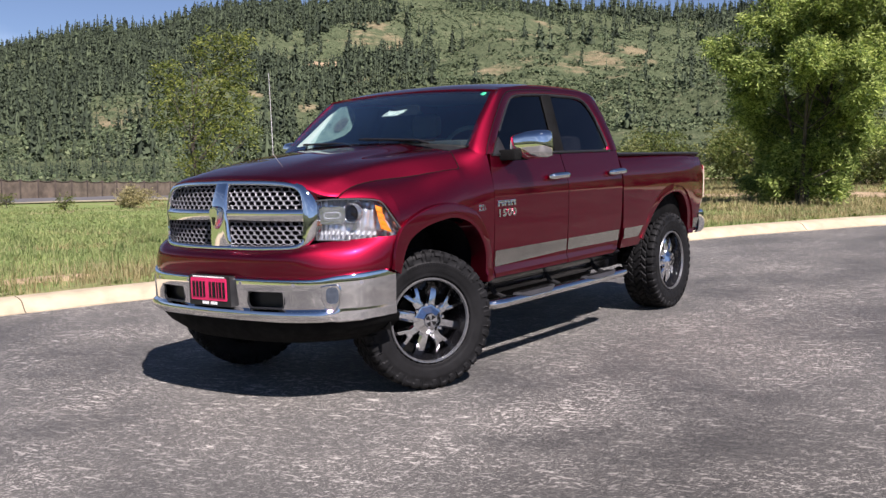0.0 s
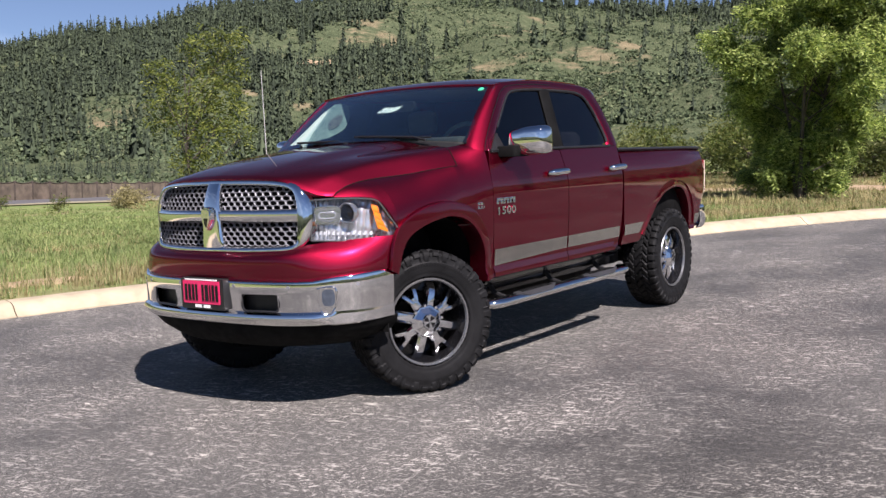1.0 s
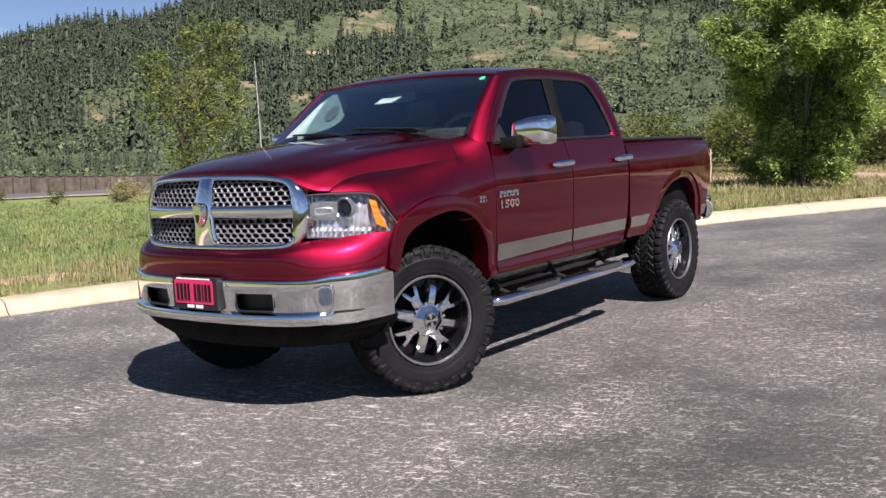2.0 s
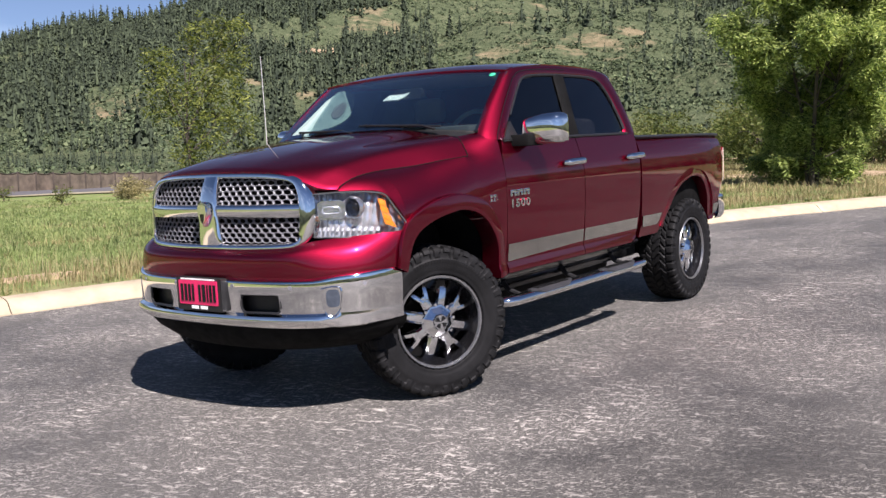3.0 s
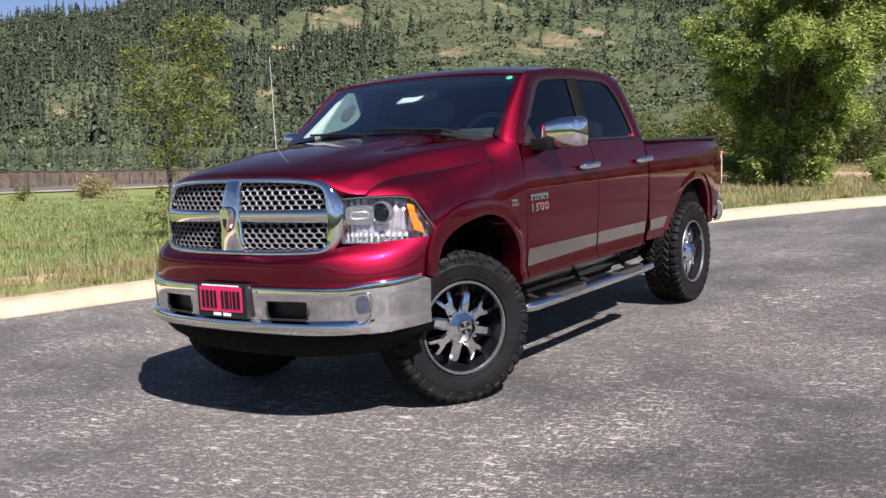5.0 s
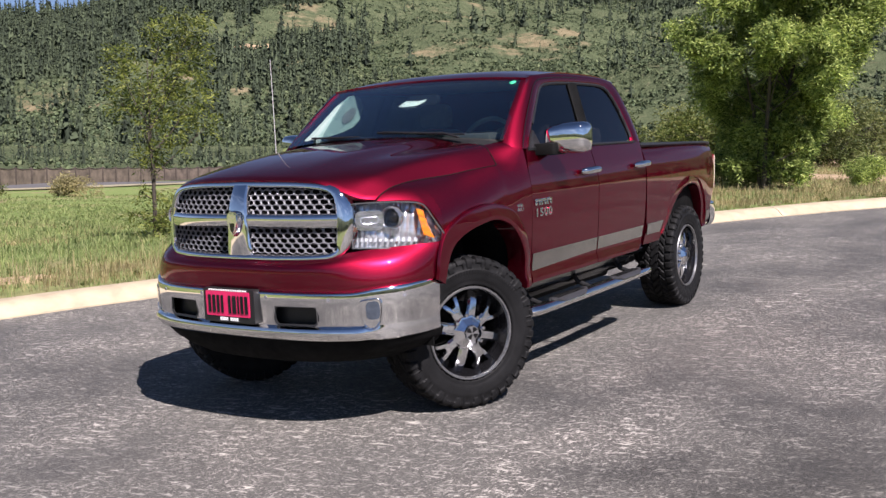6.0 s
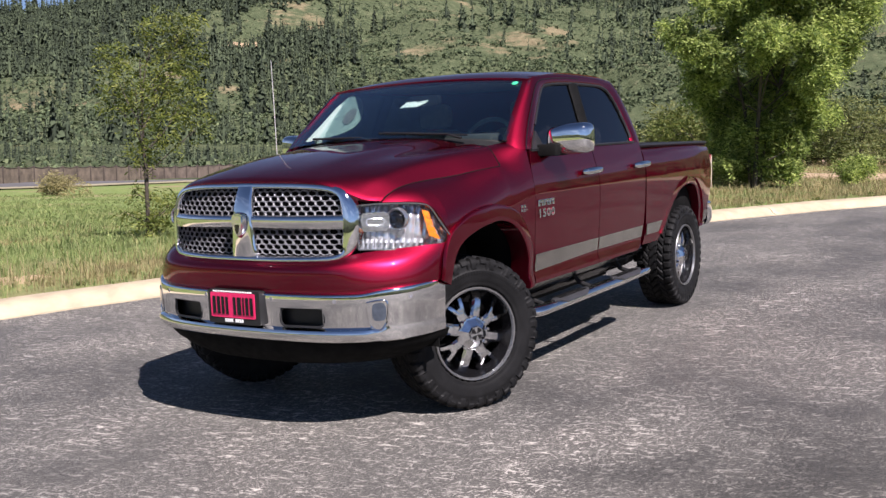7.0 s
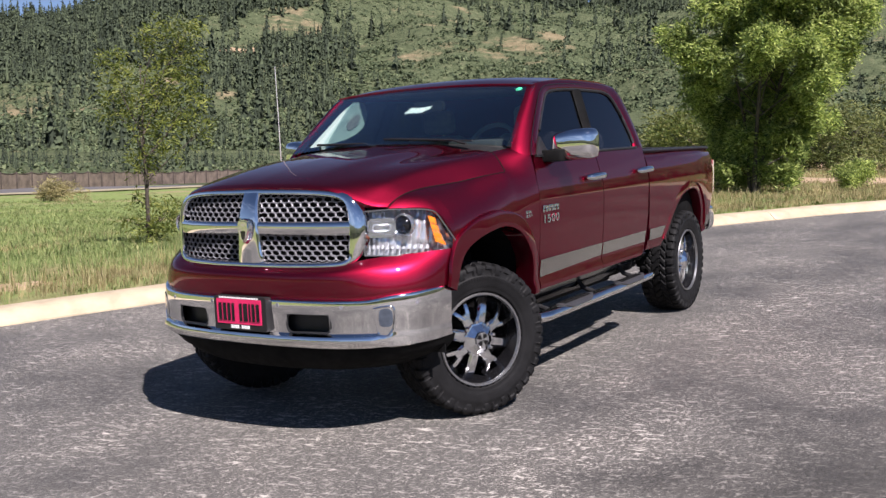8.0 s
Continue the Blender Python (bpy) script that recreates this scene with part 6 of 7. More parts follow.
# bare soil that shows through beside the kerb and on the far bank
def bare_soil(x, y, ax, ay, turn, seed):
    bm = bmesh.new()
    c = bm.verts.new((x, y, ground_z(x, y) + 0.03))
    rings = []
    for f in (0.4, 0.75, 1.0):
        ring = []
        for k in range(40):
            a = 2 * math.pi * k / 40
            r = f * (1 + 0.6 * noise.noise(Vector((math.cos(a) * 1.6, math.sin(a) * 1.6, seed))) * f)
            dx, dy = math.cos(a) * ax * r, math.sin(a) * ay * r
            px, py = x + dx * math.cos(turn) - dy * math.sin(turn), y + dx * math.sin(turn) + dy * math.cos(turn)
            ring.append(bm.verts.new((px, py, ground_z(px, py) + (0.03 if f < 1 else -0.03))))
        rings.append(ring)
    for k in range(40):
        j = (k + 1) % 40
        bm.faces.new((c, rings[0][k], rings[0][j]))
        for a, b in zip(rings, rings[1:]):
            bm.faces.new((a[k], b[k], b[j], a[j]))
    tagged(link_mesh("bare_soil", bm, SOIL), "bare reddish-tan soil in the grass", "soil", kind="structure")


SOIL = plain("bare_soil", (0.34, 0.245, 0.15), 0.95, 0, 0.3, 1.6, 0.6, 30)
bare_soil(-0.8, 27.4, 5.4, 2.2, 0.2, 1.0)
bare_soil(4.0, 33.0, 7.5, 2.6, 0.2, 5.0)
bare_soil(-3.0, 41.0, 13.0, 4.5, 0.1, 6.0)
bare_soil(-5.6, 23.5, 1.6, 0.8, 0.2, 4.0)
bare_soil(-6.35, 1.75, 0.30, 0.60, -0.3, 2.0)


# a cut across the hillside: bare bank of an old track
def cut_distance(az):
    for d in range(520, 1100, 4):
        x, y = EYE.x + d * math.sin(radians(az)), EYE.y + d * math.cos(radians(az))
        if land_z(x, y) - 1.48 > 0.0895 * d:
            return d
    return 1100


CUT = [(a, cut_distance(a)) for a in (-45.9, -45.3, -44.7, -44.1, -43.5, -42.9, -42.2)]


def in_cut(a, d):
    return -45.9 < a < -42.2 and -26 < d - spline(CUT, a) < 12


rows = []
for off in (-9, -4, 0, 4):
    row = []
    for k in range(25):
        a = -45.9 + 3.6 * k / 24
        edge = math.sin(math.pi * k / 24) ** 0.5
        d = spline(CUT, a) + off * (0.35 + 0.65 * edge)
        x, y = EYE.x + d * math.sin(radians(a)), EYE.y + d * math.cos(radians(a))
        row.append(Vector((x, y, land_z(x, y) + 1.2 + 0.8 * noise.noise(Vector((x / 9, y / 9, 3))))))
    rows.append(row)
bm = bmesh.new()
add_grid(bm, rows)
thicken(bm, 2.0, (-500, 500, -900))
tagged(link_mesh("bare_bank", bm, SOIL), "bare tan bank cut across the hillside", "bank", kind="structure")

# ---- plants ----
def foliage(name, dark, mid, light, through_light=0.25, rough=0.55, patch=1.3, low=0.72, high=1.12):
    """Leaf surface whose tone differs from leaf to leaf, and lets some light through."""
    m, nt, p = material(name)
    geo = nt.nodes.new("ShaderNodeNewGeometry")
    tone = ramp(nt, geo.outputs["Random Per Island"], ((0.0, dark), (0.5, mid), (1.0, light)))
    big = ramp(nt, noise_node(nt, patch, 3), ((0.35, (low, low * 1.02, low)), (0.65, (high, high * 0.98, high * 0.9))))
    c = mixed(nt, tone, big, 1.0, "MULTIPLY")
    nt.links.new(c, p.inputs["Base Color"])
    p.inputs["Roughness"].default_value = rough
    p.inputs["Specular IOR Level"].default_value = 0.3
    if through_light:
        tr = nt.nodes.new("ShaderNodeBsdfTranslucent")
        nt.links.new(c, tr.inputs[0])
        mx = nt.nodes.new("ShaderNodeMixShader")
        mx.inputs[0].default_value = through_light
        nt.links.new(p.outputs[0], mx.inputs[1])
        nt.links.new(tr.outputs[0], mx.inputs[2])
        nt.links.new(mx.outputs[0], nt.nodes["Material Output"].inputs[0])
    return m


BARK = plain("bark", (0.060, 0.048, 0.038), 0.95, 0, 0.35, 9, 0.7, 40)
TREE_LEAF = foliage("tree_leaves", (0.060, 0.110, 0.032), (0.295, 0.388, 0.105), (0.65, 0.73, 0.250), 0.50)
SAPLING_LEAF = foliage("sapling_leaves", (0.062, 0.092, 0.020), (0.148, 0.182, 0.040), (0.280, 0.300, 0.080), 0.42)
BUSH_LEAF = foliage("bush_leaves", (0.050, 0.080, 0.018), (0.105, 0.135, 0.030), (0.17, 0.175, 0.050), 0.25)
STRAW_LEAF = foliage("straw_leaves", (0.20, 0.175, 0.080), (0.34, 0.30, 0.150), (0.48, 0.43, 0.24), 0.35)
PALE_LEAF = foliage("pale_leaves", (0.09, 0.115, 0.035), (0.16, 0.185, 0.060), (0.24, 0.25, 0.10), 0.3)


def leaf_arrays(centres, axes, length, width, rng):
    """Folded four-point leaves at the centres, each along its axis."""
    n = len(centres)
    axes = axes / np.linalg.norm(axes, axis=1, keepdims=True)
    side = np.cross(axes, rng.normal(size=(n, 3)))
    side /= np.maximum(np.linalg.norm(side, axis=1, keepdims=True), 1e-6)
    up = np.cross(side, axes)
    L = length * rng.uniform(0.65, 1.25, (n, 1))
    W = width * rng.uniform(0.7, 1.2, (n, 1))
    v = np.stack([centres - axes * L * 0.5, centres + side * W * 0.5 + up * W * 0.18, centres + axes * L * 0.5, centres - side * W * 0.5 + up * W * 0.18], 1)
    base = np.arange(n)[:, None] * 4
    f = np.concatenate([base + np.array([[0, 1, 2]]), base + np.array([[0, 2, 3]])], 0)
    return v.reshape(-1, 3), f


def array_mesh(name, verts, faces, mat):
    me = bpy.data.meshes.new(name)
    me.vertices.add(len(verts))
    me.vertices.foreach_set("co", np.asarray(verts, np.float32).ravel())
    k = faces.shape[1]
    me.loops.add(faces.size)
    me.loops.foreach_set("vertex_index", faces.astype(np.int32).ravel())
    me.polygons.add(len(faces))
    me.polygons.foreach_set("loop_start", np.arange(0, faces.size, k, dtype=np.int32))
    me.update(calc_edges=True)
    me.materials.append(mat)
    return me


GROUPS = {"background_tree": "trees beyond the dry bank", "lawn_shrub": "shrubs on the meadow"}


def plant(name, base, right, lobes, sprays, leaflets, length, width, mat, label, category, seed, trunk_r, stems=1, droop=0.5, shell=0.55, limbs=1, kind=""):
    """A tree or bush: tapered stems and limbs to each lobe of the crown, and leaves in sprays. Lobes are (across, deep, up, radius)."""
    rng = np.random.default_rng(seed)
    root = tagged(new(name), label, category, group=GROUPS.get(name, ""), kind=kind)
    base = Vector(base)
    root.location = base
    r = Vector((*right, 0)).normalized()
    dp = Vector((-r.y, r.x, 0))
    at = lambda l: r * l[0] + dp * l[1] + Vector((0, 0, l[2]))
    if limbs:
        bm = bmesh.new()
        tall = max(l[2] for l in lobes)
        tops = []
        for s in range(stems):
            a = rng.uniform(0, 6.28)
            lean = Vector((math.cos(a), math.sin(a), 0)) * (0.10 * tall if stems > 1 else 0.03 * tall)
            pts = [Vector((0, 0, -0.08)) + lean * 0.15, lean * 0.4 + Vector((0, 0, tall * 0.25)), lean + Vector((0.02, -0.02, tall * 0.5)), lean * 1.3 + Vector((-0.03, 0.02, tall * 0.85))]
            path = along(pts, 9)
            rr = trunk_r if stems == 1 else trunk_r * rng.uniform(0.55, 0.9)
            add_tube(bm, path, [rr * (1 - 0.85 * i / 8) for i in range(9)], 7)
            tops.append(path)
        part("trunk", bm, BARK, root, "", 60)
        bm = bmesh.new()
        for l in lobes[::limbs]:
            p = at(l)
            path = tops[rng.integers(len(tops))]
            k = min(range(len(path)), key=lambda i: abs(path[i].z - p.z * 0.62))
            st = path[k]
            mid = st.lerp(p, 0.5) + Vector((0, 0, -0.06 * l[3])) + Vector(rng.normal(size=3) * 0.05)
            w = trunk_r * (0.34 if limbs == 1 else 0.22)
            add_tube(bm, along([st, mid, p], 6), [w * (1 - 0.16 * i) for i in range(6)], 5)
            for _ in range(int(2 + l[3] * 6)):
                d = Vector(rng.normal(size=3)).normalized()
                q = p + d * l[3] * rng.uniform(0.6, 0.95)
                s0 = st.lerp(p, rng.uniform(0.55, 1.0))
                add_tube(bm, [s0, s0.lerp(q, 0.55) + Vector((0, 0, 0.04)), q], [w * 0.35, w * 0.22, w * 0.08], 4, caps=False)
        part("branchwork", bm, BARK, root, "", 60)
    # leaves
    vol = np.array([l[3] ** 2.2 for l in lobes])
    pick = rng.choice(len(lobes), size=sprays, p=vol / vol.sum())
    c0 = np.array([at(l) for l in lobes])[pick]
    rad = np.array([l[3] for l in lobes])[pick]
    d = rng.normal(size=(sprays, 3))
    d /= np.linalg.norm(d, axis=1, keepdims=True)
    rr = rad * (shell + (1.06 - shell) * rng.uniform(0, 1, sprays) ** 0.6) * rng.uniform(0.80, 1.28, sprays)
    tip = c0 + d * rr[:, None]
    axis = d * 0.9 + rng.normal(size=(sprays, 3)) * 0.45 - np.array([0, 0, droop])
    axis /= np.linalg.norm(axis, axis=1, keepdims=True)
    cs, ax = [], []
    flat = np.cross(axis, rng.normal(size=(sprays, 3)) * 0.5 + np.array([0, 0, 1.0]))
    flat /= np.maximum(np.linalg.norm(flat, axis=1, keepdims=True), 1e-6)
    for k in range(leaflets):
        off = (k / max(1, leaflets - 1) - 0.5) * length * leaflets * 0.26
        sd = flat * (1 if k % 2 else -1)
        cs.append(tip + axis * off + sd * length * 0.42 + np.array([0, 0, -0.35 * droop]) * (abs(off) ** 1.5))
        ax.append(sd + axis * 0.55 + rng.normal(size=(sprays, 3)) * 0.15)
    v, f = leaf_arrays(np.concatenate(cs), np.concatenate(ax), length, width, rng)
    low = v[:, 2] < 0.015
    v[low, 2] = 0.015 + rng.uniform(0, 0.05, low.sum())
    ob = new("crown", array_mesh("crown", v, f, mat))
    ob.parent = root
    return root


# the broad roadside tree with several stems
TREE_FORM = [(-1.75, -0.2, 3.55, 0.52), (-0.60, -0.5, 4.15, 0.90), (0.80, -0.9, 4.35, 1.00), (1.95, -0.4, 4.10, 0.75), (1.45, -1.0, 3.05, 0.80), (2.50, -0.2, 3.20, 0.48),
             (-0.85, -0.7, 2.95, 0.80), (0.35, -1.1, 3.30, 0.90), (-1.05, 0.4, 1.95, 0.62), (0.0, 0.1, 1.85, 0.80), (1.15, 0.1, 2.0, 0.70), (-0.15, 0.2, 0.90, 0.62),
             (-0.85, 0.4, 0.95, 0.48), (0.80, -0.4, 5.2, 0.78), (-0.5, -0.2, 5.0, 0.68), (0.2, 0.9, 3.0, 1.0), (1.0, 0.9, 4.0, 1.0), (-1.0, 0.4, 0.45, 0.42), (-0.45, 0.3, 0.42, 0.45),
             (0.15, 0.3, 0.42, 0.45), (0.70, 0.3, 0.45, 0.40), (0.5, 0.5, 1.2, 0.60), (-1.3, -0.1, 2.6, 0.45), (2.85, -0.3, 3.75, 0.50), (2.6, -0.5, 4.45, 0.60), (1.9, -0.7, 4.9, 0.6),
             (-0.60, -0.30, 0.50, 0.40), (0.05, -0.30, 0.55, 0.42), (0.62, -0.40, 0.50, 0.40), (0.25, -0.35, 1.25, 0.50), (-0.40, -0.30, 1.35, 0.50), (1.0, -0.45, 1.15, 0.42)]
clump = random.Random(17)
TREE_LOBES = []
for x, y, z, r in TREE_FORM:
    x = x if x < 1.1 else 1.1 + 0.5 * (x - 1.1)
    y += 0.45 * smooth(2.6, 1.2, z)
    TREE_LOBES.append((x, y, z, r * 0.46))
    for k in range(7):
        v = Vector((clump.gauss(0, 1), clump.gauss(0, 1), clump.gauss(0.15, 0.8))).normalized() * r * clump.uniform(0.62, 0.92)
        TREE_LOBES.append((x + v.x, y + v.y, max(0.28, z + v.z), r * clump.uniform(0.26, 0.42)))
plant("roadside_tree", (-2.32, 18.46, ground_z(-2.32, 18.46)), (0.959, 0.284), TREE_LOBES, 14500, 11, 0.125, 0.034, TREE_LEAF, "full green tree with feathery leaves behind the kerb", "tree", 3, 0.085, stems=4, droop=0.85, shell=0.35, limbs=8)
# the slim young tree
SAPLING_LOBES = [(-0.50, 0.0, 2.95, 0.30), (0.18, 0.1, 3.40, 0.36), (0.66, 0.0, 3.50, 0.34), (0.60, 0.1, 3.05, 0.40), (-0.15, -0.1, 2.50, 0.48), (0.58, 0.0, 2.30, 0.46), (-0.52, 0.1, 2.28, 0.32),
                 (0.22, 0.0, 1.80, 0.52), (0.92, 0.0, 1.92, 0.24), (0.30, 0.2, 2.80, 0.42), (-0.05, 0.0, 1.35, 0.30), (0.06, 0.0, 0.28, 0.34), (-0.32, 0.0, 0.42, 0.18), (0.38, 0.0, 0.62, 0.20), (-0.22, 0.0, 0.80, 0.16), (0.10, -0.1, 0.26, 0.26), (0.24, 0.0, 0.48, 0.24), (0.05, 0.1, 0.72, 0.18)]
plant("young_tree", (-9.14, 6.41, ground_z(-9.14, 6.41)), (0.643, 0.766), SAPLING_LOBES, 980, 6, 0.100, 0.030, SAPLING_LEAF, "slim young tree with sparse yellow-green leaves in grass", "tree", 5, 0.042, droop=0.6, shell=0.25)


def shrub(name, x, y, w, h, mat, label, seed, leaf=0.07, n=420):
    rng = random.Random(seed)
    lobes = [(rng.uniform(-0.5, 0.5) * w, rng.uniform(-0.4, 0.4) * w, h * rng.uniform(0.2, 0.68), min(w, h) * rng.uniform(0.24, 0.38)) for _ in range(12)]
    plant(name, (x, y, ground_z(x, y)), (0.85, 0.53), lobes, n, 4, leaf, leaf * 0.42, mat, label, "shrub", seed, 0.03, stems=3, droop=0.2, shell=0.4)


shrub("round_shrub", -0.66, 21.6, 0.80, 0.86, TREE_LEAF, "rounded bright green shrub on dry grass", 11, 0.07, 1500)
shrub("lawn_shrub", -41.4, 28.9, 1.8, 1.4, STRAW_LEAF, "straw-green shrub on the meadow", 12, 0.12, 1100)
shrub("lawn_shrub", -37.7, 21.9, 0.7, 1.0, BUSH_LEAF, "small dark shrub on the meadow", 13, 0.10, 160)
shrub("lawn_shrub", -46.5, 24.0, 0.8, 0.9, BUSH_LEAF, "small dark shrub on the meadow", 14, 0.10, 160)


def background_tree(x, y, h, w, mat, label, seed, n=1500, leaf=0.13):
    rng = random.Random(seed)
    lobes = []
    for k in range(13):
        z = h * rng.uniform(0.14, 0.88)
        s = math.sqrt(max(0.05, 1 - ((z / h - 0.45) / 0.6) ** 2)) * w * 0.42
        lobes.append((rng.uniform(-1, 1) * s, rng.uniform(-1, 1) * s, z, w * rng.uniform(0.16, 0.26)))
    plant("background_tree", (x, y, ground_z(x, y)), (0.95, 0.3), lobes, n, 6, leaf, leaf * 0.4, mat, label, "tree", seed, 0.09, stems=2, droop=0.4, shell=0.45)


background_tree(1.9, 33.5, 3.6, 4.2, PALE_LEAF, "pale feathery tree beyond the dry bank", 21)
background_tree(-2.9, 35.5, 2.4, 3.0, PALE_LEAF, "low pale tree beyond the dry bank", 22, 900)
background_tree(5.5, 33.0, 3.2, 3.6, BUSH_LEAF, "dark green tree beyond the dry bank", 23)
background_tree(-6.5, 27.5, 1.9, 2.6, BUSH_LEAF, "dark green tree behind the roadside tree", 24)
background_tree(-12.8, 31.2, 2.0, 2.2, PALE_LEAF, "small yellow-green tree beyond the truck", 25, 900)
background_tree(-9.0, 33.0, 1.9, 2.6, BUSH_LEAF, "small dark green tree beyond the truck", 26, 900)

for az, d, h, w, leaf, words, seed in ((-12.4, 44, 1.7, 4.2, BUSH_LEAF, "low dark green tree on the far edge of the dry bank", 33), (-28.0, 43, 1.9, 3.4, BUSH_LEAF, "dark green tree on the far edge of the dry bank", 27), (-24.0, 46, 2.2, 3.4, BUSH_LEAF, "dark green tree on the far edge of the dry bank", 28),
                                       (-19.5, 44, 2.2, 3.8, PALE_LEAF, "pale green tree on the far edge of the dry bank", 29), (-14.5, 47, 3.6, 5.0, BUSH_LEAF, "dark green tree on the far edge of the dry bank", 30), (-6.5, 45, 4.6, 5.0, PALE_LEAF, "pale green tree on the far edge of the dry bank", 31)):
    background_tree(EYE.x + d * math.sin(radians(az)), EYE.y + d * math.cos(radians(az)), h, w, leaf, words, seed, 1300, 0.15)

# ---- grass: blades in tufts beside the kerb and over the meadow ----
GRASS = foliage("grass_blades", (0.150, 0.214, 0.074), (0.236, 0.302, 0.112), (0.370, 0.388, 0.185), 0.35, 0.8)
DRY_GRASS = foliage("dry_grass_blades", (0.20, 0.17, 0.075), (0.32, 0.265, 0.135), (0.44, 0.38, 0.22), 0.25, 0.8)


def blades(name, spots, height, width, mat, label, seed, per=6):
    rng = np.random.default_rng(seed)
    sp = np.repeat(np.asarray(spots), per, axis=0)
    n = len(sp)
    sp[:, :2] += rng.normal(size=(n, 2)) * height * 0.22
    h = height * rng.uniform(0.45, 1.15, n) * np.repeat(rng.uniform(0.45, 1.0, len(spots)) + 0.9 * (rng.uniform(0, 1, len(spots)) > 0.88), per)
    a = rng.uniform(0, 6.283, n)
    lean = rng.uniform(0.08, 0.95, n) * h
    w = width * rng.uniform(0.6, 1.2, n)
    dx, dy = np.cos(a), np.sin(a)
    base0 = sp + np.stack([-dy * w, dx * w, -0.02 * np.ones(n)], 1)
    base1 = sp + np.stack([dy * w, -dx * w, -0.02 * np.ones(n)], 1)
    mid0 = sp + np.stack([dx * lean * 0.35 - dy * w * 0.7, dy * lean * 0.35 + dx * w * 0.7, h * 0.6], 1)
    mid1 = sp + np.stack([dx * lean * 0.35 + dy * w * 0.7, dy * lean * 0.35 - dx * w * 0.7, h * 0.6], 1)
    tip = sp + np.stack([dx * lean, dy * lean, h], 1)
    v = np.stack([base0, base1, mid1, mid0, tip], 1).reshape(-1, 3)
    k = np.arange(n)[:, None] * 5
    f = np.concatenate([k + np.array([[0, 1, 2]]), k + np.array([[0, 2, 3]]), k + np.array([[3, 2, 4]])], 0)
    tagged(new(name, array_mesh(name, v, f, mat)), label, "grass", kind="stuff")


rnd = random.Random(2)
green_near, dry_near, green_far, tall = [], [], [], []
stretch = [i for i in range(NK) if -6 < KERB[i].x < 6 and (-2.0 < KERB[i].y < 6.5 or 9 < KERB[i].y < 18.5)]
for _ in range(30000):
    i = rnd.choice(stretch)
    c = KERB[i]
    s = 0.42 + 15 * rnd.random() ** 1.5
    q = c + outward(i) * s + Vector((rnd.uniform(-0.3, 0.3), rnd.uniform(-0.3, 0.3), 0))
    if min((KERB[(i + k) % NK] - q).length for k in range(-3, 4)) < 0.52 or (c.y > 9 and s > 6.5):
        continue
    f = smooth(0.4, 4.0, s)
    z = (road_z(q.x, q.y) + 0.125) * (1 - f) + land_z(q.x, q.y) * f
    if s < 1.5 and rnd.random() < 0.62 - 0.5 * noise.noise(Vector((q.x * 1.1, q.y * 1.1, 6.0))):
        continue
    dry = noise.noise(Vector((q.x * 0.5, q.y * 0.5, 2.0))) + 0.55 * math.exp(-((s - 1.3) / 1.0) ** 2) - 0.25 + (0.12 if c.y > 9 else 0.0)
    (dry_near if dry > rnd.uniform(-0.1, 0.35) else green_near).append((q.x, q.y, z))
for _ in range(20000):
    a, d = radians(rnd.uniform(-66, -36)), 16 + 42 * rnd.random() ** 1.2
    x, y = EYE.x + d * math.sin(a), EYE.y + d * math.cos(a)
    green_far.append((x, y, land_z(x, y)))
for _ in range(15000):
    a, d = radians(rnd.uniform(-27, 0)), 22 + 24 * rnd.random() ** 1.3
    x, y = EYE.x + d * math.sin(a), EYE.y + d * math.cos(a)
    if math.hypot((x + 0.8) / 5.4, (y - 27.4) / 2.2) < 0.9 and rnd.random() < 0.88:
        continue
    tall.append((x, y, land_z(x, y)))
stalks = []
for _ in range(2600):
    i = rnd.choice(stretch)
    s = 0.75 + 2.6 * rnd.random() ** 1.6
    q = KERB[i] + outward(i) * s + Vector((rnd.uniform(-0.3, 0.3), rnd.uniform(-0.3, 0.3), 0))
    f = smooth(0.4, 4.0, s)
    if noise.noise(Vector((q.x * 0.8, q.y * 0.8, 9.0))) > -0.12:
        stalks.append((q.x, q.y, (road_z(q.x, q.y) + 0.125) * (1 - f) + land_z(q.x, q.y) * f))
blades("tall_dry_grass", stalks, 0.24, 0.0030, DRY_GRASS, "tall dry grass stalks behind the kerb", 6, 4)
blades("verge_grass", green_near, 0.095, 0.0048, GRASS, "rough green grass along the kerb", 1, 7)
blades("dry_verge_grass", dry_near, 0.11, 0.0042, DRY_GRASS, "dry straw grass along the kerb", 2, 6)
blades("meadow_grass", green_far, 0.085, 0.012, GRASS, "green meadow grass", 3, 6)
blades("dry_bank_grass", tall, 0.12, 0.009, DRY_GRASS, "dry grass on the far bank", 4, 5)

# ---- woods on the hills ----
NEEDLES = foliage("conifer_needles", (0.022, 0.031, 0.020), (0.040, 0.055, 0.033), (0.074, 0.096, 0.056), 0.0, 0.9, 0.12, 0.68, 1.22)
SCRUB = foliage("hill_scrub", (0.045, 0.066, 0.037), (0.083, 0.113, 0.060), (0.142, 0.170, 0.093), 0.0, 0.9, 0.10, 0.66, 1.2)


def wood_spots(n, seed, keep, lo=400, hi=1190, az0=-67, az1=-2):
    r = random.Random(seed)
    out = []
    while len(out) < n:
        a = r.uniform(az0, az1)
        d = math.sqrt(r.uniform(lo * lo, hi * hi)) if r.random() < 0.72 else r.uniform(lo, hi * 0.62)
        x, y = EYE.x + d * math.sin(radians(a)), EYE.y + d * math.cos(radians(a))
        if not in_cut(a, d) and r.random() < keep(a, d, x, y):
            out.append((x, y, land_z(x, y), a, d))
    return out


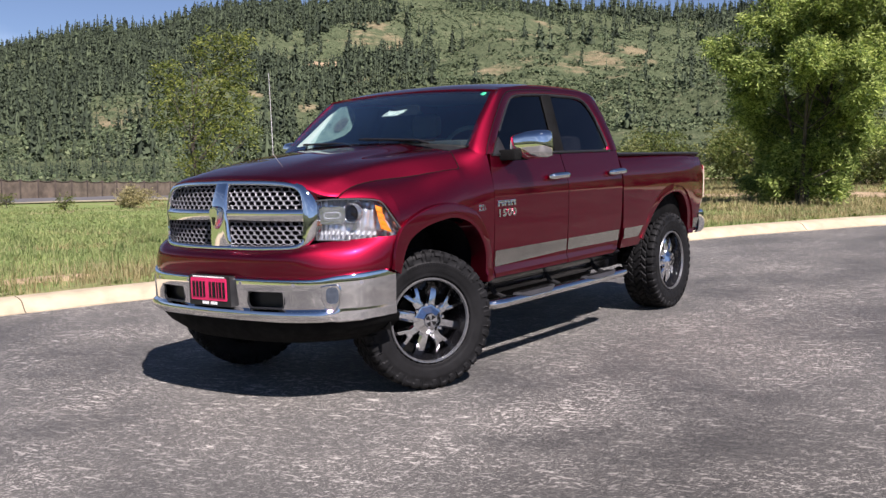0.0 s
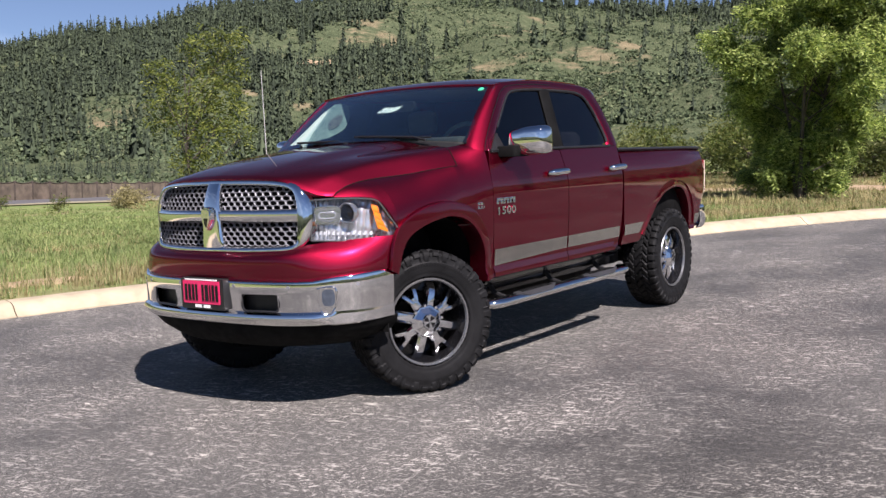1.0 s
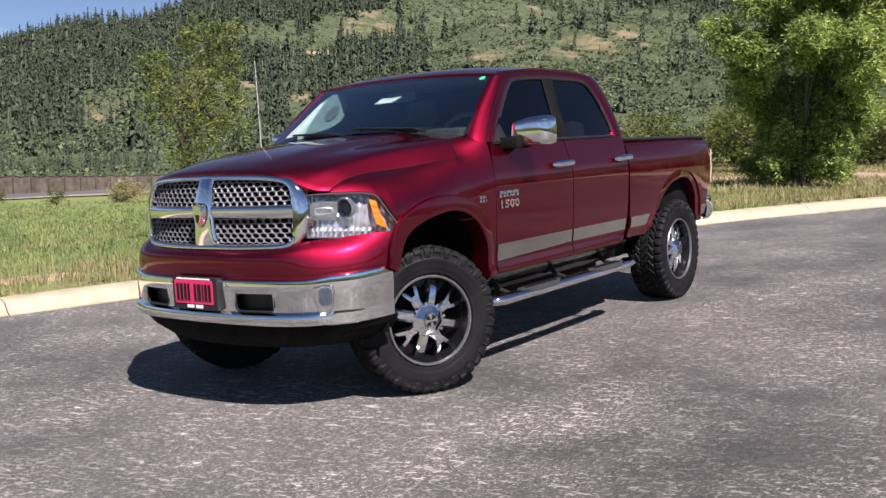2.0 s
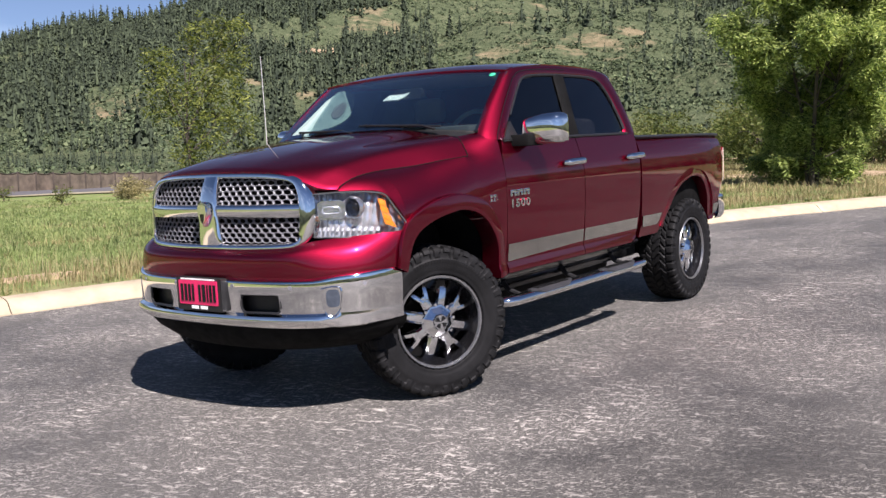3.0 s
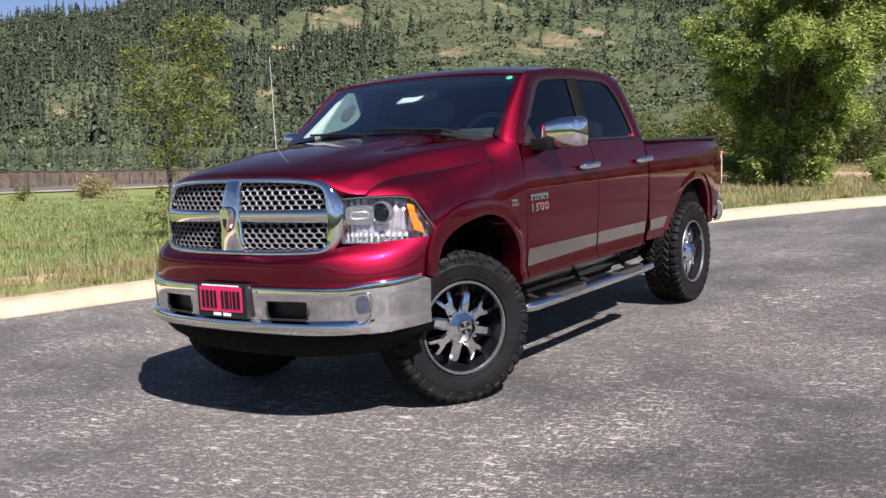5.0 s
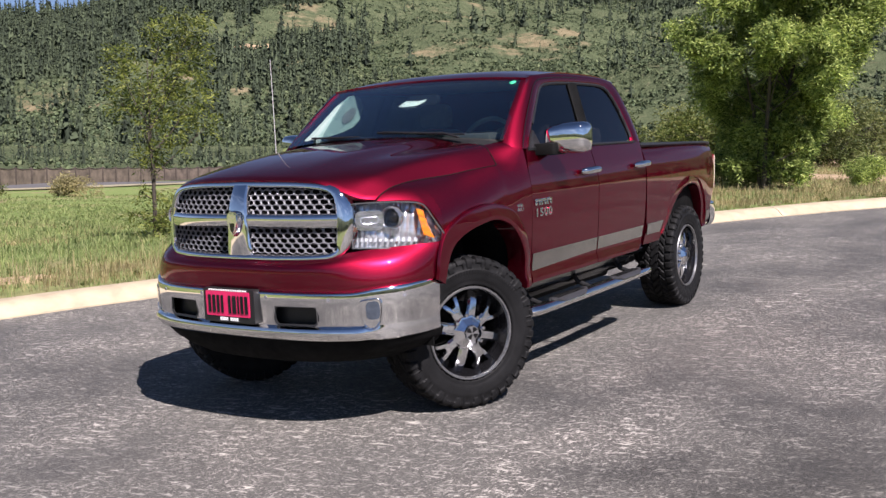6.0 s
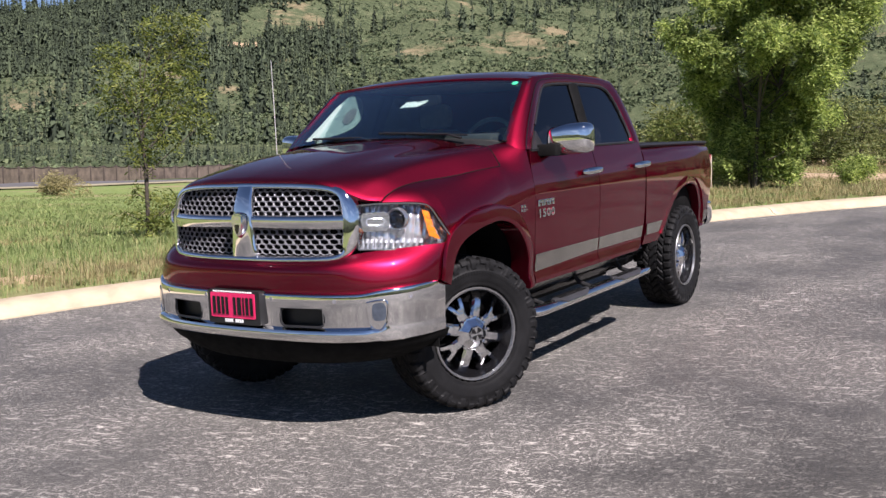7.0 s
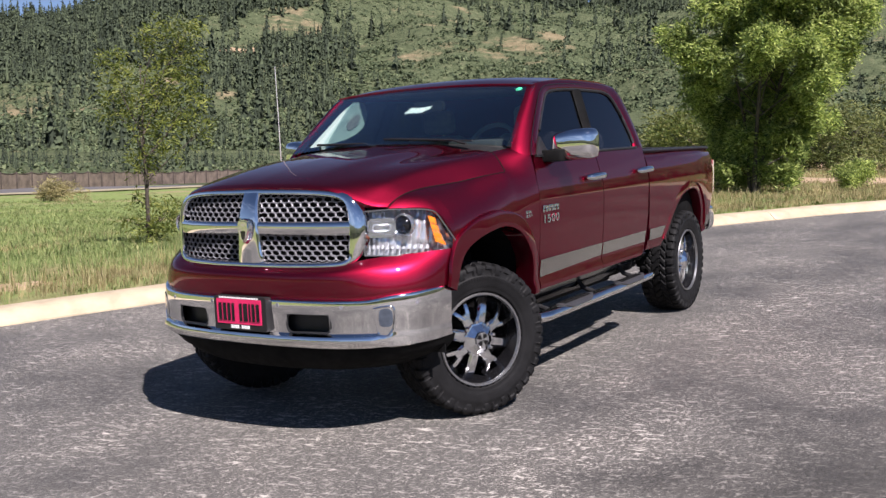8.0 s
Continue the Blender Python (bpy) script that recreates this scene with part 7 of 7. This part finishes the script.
def bareness(x, y):
    """How near a place is to the middle of a bare place, 0 to 1."""
    return max(0.0, max(1 - math.hypot(x - c.x, y - c.y) / (1.3 * r) for c, r in BARE_SPOTS))


def conifer_share(a, d, x, y):
    clump = 0.60 + 1.0 * noise.fractal(Vector((x / 120, y / 120, 5.5)), 1.0, 2.0, 3) + 0.9 * noise.noise(Vector((x / 26, y / 26, 2.5)))
    side = 1.0 - 0.45 * smooth(-47, -43, a) - 0.51 * smooth(-39.5, -36, a) * (1 - 0.92 * smooth(1000, 1090, d))
    side *= 0.22 + 0.78 * smooth(450, 840, d)
    return max(0.02, min(1.0, clump * 1.5)) * side


def scrub_share(a, d, x, y):
    clump = 0.62 + 1.2 * noise.fractal(Vector((x / 60, y / 60, 11.5)), 1.0, 2.0, 3)
    side = 0.70 + 0.30 * smooth(-42, -36, a)
    return max(0.03, min(1.0, clump * 1.2)) * side * (1 - min(0.9, 1.1 * bareness(x, y)))


def conifers(name, spots, seed, label, hmin=6.5, hmax=21.0, boughs=18):
    """Conifers, each a ragged cone of drooping boughs round a slim core."""
    rng = np.random.default_rng(seed)
    s = np.array([p[:3] for p in spots])
    n = len(s)
    h = (hmin + (hmax - hmin) * rng.uniform(0, 1, n) ** 1.3) * rng.uniform(0.6, 1.1, n) * np.array([0.68 + 0.32 * smooth(380, 850, p[4]) for p in spots])
    w = h * rng.uniform(0.14, 0.24, n)
    full = rng.uniform(0.55, 1.1, n)
    cs, ax, ln = [], [], []
    for k in range(boughs):
        u = np.clip((k + rng.uniform(0, 1, n)) / boughs, 0.05, 0.97)
        a = 2.4 * k + rng.uniform(-0.6, 0.6, n)
        r = w * (1.02 - u) ** full * rng.uniform(0.30, 0.75, n)
        cs.append(np.stack([s[:, 0] + np.cos(a) * r, s[:, 1] + np.sin(a) * r, s[:, 2] + h * u], 1))
        ax.append(np.stack([np.cos(a), np.sin(a), rng.uniform(-1.5, 0.2, n)], 1))
        ln.append(w * (0.45 + 0.95 * (1 - u)))
    cs, ax, ln = np.concatenate(cs), np.concatenate(ax), np.concatenate(ln)[:, None]
    v1, f1 = leaf_arrays(cs, ax, ln, ln * 0.75, rng)
    # slim core that closes the gaps and carries the tip
    k = 5
    ring = [np.stack([s[:, 0] + math.cos(j * 6.283 / k) * w * 0.42, s[:, 1] + math.sin(j * 6.283 / k) * w * 0.42, s[:, 2] + h * 0.02], 1) for j in range(k)]
    v2 = np.stack(ring + [s + np.array([0, 0, 1.0]) * h[:, None]], 1).reshape(-1, 3)
    b = len(v1) + np.arange(n)[:, None] * (k + 1)
    f2 = np.concatenate([b + np.array([[j, (j + 1) % k, k]]) for j in range(k)])
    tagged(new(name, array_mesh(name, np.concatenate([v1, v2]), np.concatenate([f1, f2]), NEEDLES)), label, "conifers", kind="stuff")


def scrubs(name, spots, seed, label, rmin=0.45, rmax=1.75, sprigs=9):
    """Low bushes, each a loose heap of leafy sprigs."""
    rng = np.random.default_rng(seed)
    s = np.array([p[:3] for p in spots])
    n = len(s)
    r = (rmin + (rmax - rmin) * rng.uniform(0, 1, n) ** 2.0)[:, None]
    cs, ax = [], []
    for k in range(sprigs):
        d = rng.normal(size=(n, 3)) * np.array([1.0, 1.0, 0.7])
        d /= np.linalg.norm(d, axis=1, keepdims=True)
        d[:, 2] = np.abs(d[:, 2])
        cs.append(s + d * r * rng.uniform(0.35, 0.95, (n, 1)))
        ax.append(np.cross(d, rng.normal(size=(n, 3))) + d * 0.3)
    L = np.concatenate([r] * sprigs)
    v, f = leaf_arrays(np.concatenate(cs), np.concatenate(ax), L * 1.25, L * 0.95, rng)
    tagged(new(name, array_mesh(name, v, f, SCRUB)), label, "scrub", kind="stuff")


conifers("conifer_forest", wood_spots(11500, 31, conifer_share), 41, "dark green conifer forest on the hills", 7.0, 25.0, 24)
scrubs("hillside_scrub", wood_spots(75000, 32, scrub_share), 42, "light green scrub on the hills", 0.5, 2.1, 7)
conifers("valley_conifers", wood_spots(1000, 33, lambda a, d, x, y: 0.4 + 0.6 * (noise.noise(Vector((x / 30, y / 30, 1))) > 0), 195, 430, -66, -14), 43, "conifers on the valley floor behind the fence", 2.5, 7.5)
scrubs("valley_scrub", wood_spots(1900, 36, lambda a, d, x, y: 0.5 + noise.noise(Vector((x / 14, y / 14, 4))), 175, 430, -66, -12), 46, "green scrub on the valley floor", 0.35, 1.1)
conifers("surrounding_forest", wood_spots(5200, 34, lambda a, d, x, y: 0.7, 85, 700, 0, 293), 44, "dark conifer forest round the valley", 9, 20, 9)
scrubs("surrounding_scrub", wood_spots(900, 35, lambda a, d, x, y: 0.7, 180, 1000, 0, 293), 45, "green scrub round the valley", 2, 4.5)


# leafy weeds along the back of the kerb
spots = []
for i in stretch:
    for _ in range(2):
        if rnd.random() < 0.42:
            q = KERB[i] + outward(i) * (0.66 + 0.5 * rnd.random() ** 2)
            spots.append((q.x, q.y, road_z(q.x, q.y) + 0.13, rnd.uniform(0.05, 0.15)))
rng = np.random.default_rng(9)
sp = np.repeat(np.array(spots), 46, axis=0)
d = rng.normal(size=(len(sp), 3)) * np.array([1.0, 1.0, 0.55])
c = sp[:, :3] + d * sp[:, 3:] * 0.55
c[:, 2] = np.maximum(c[:, 2], sp[:, 2] + 0.01)
v, f = leaf_arrays(c, d + np.array([0, 0, 0.6]), 0.045, 0.017, rng)
tagged(new("kerb_weeds", array_mesh("kerb_weeds", v, f, BUSH_LEAF)), "low green weeds at the back of the kerb", "weeds", kind="stuff")
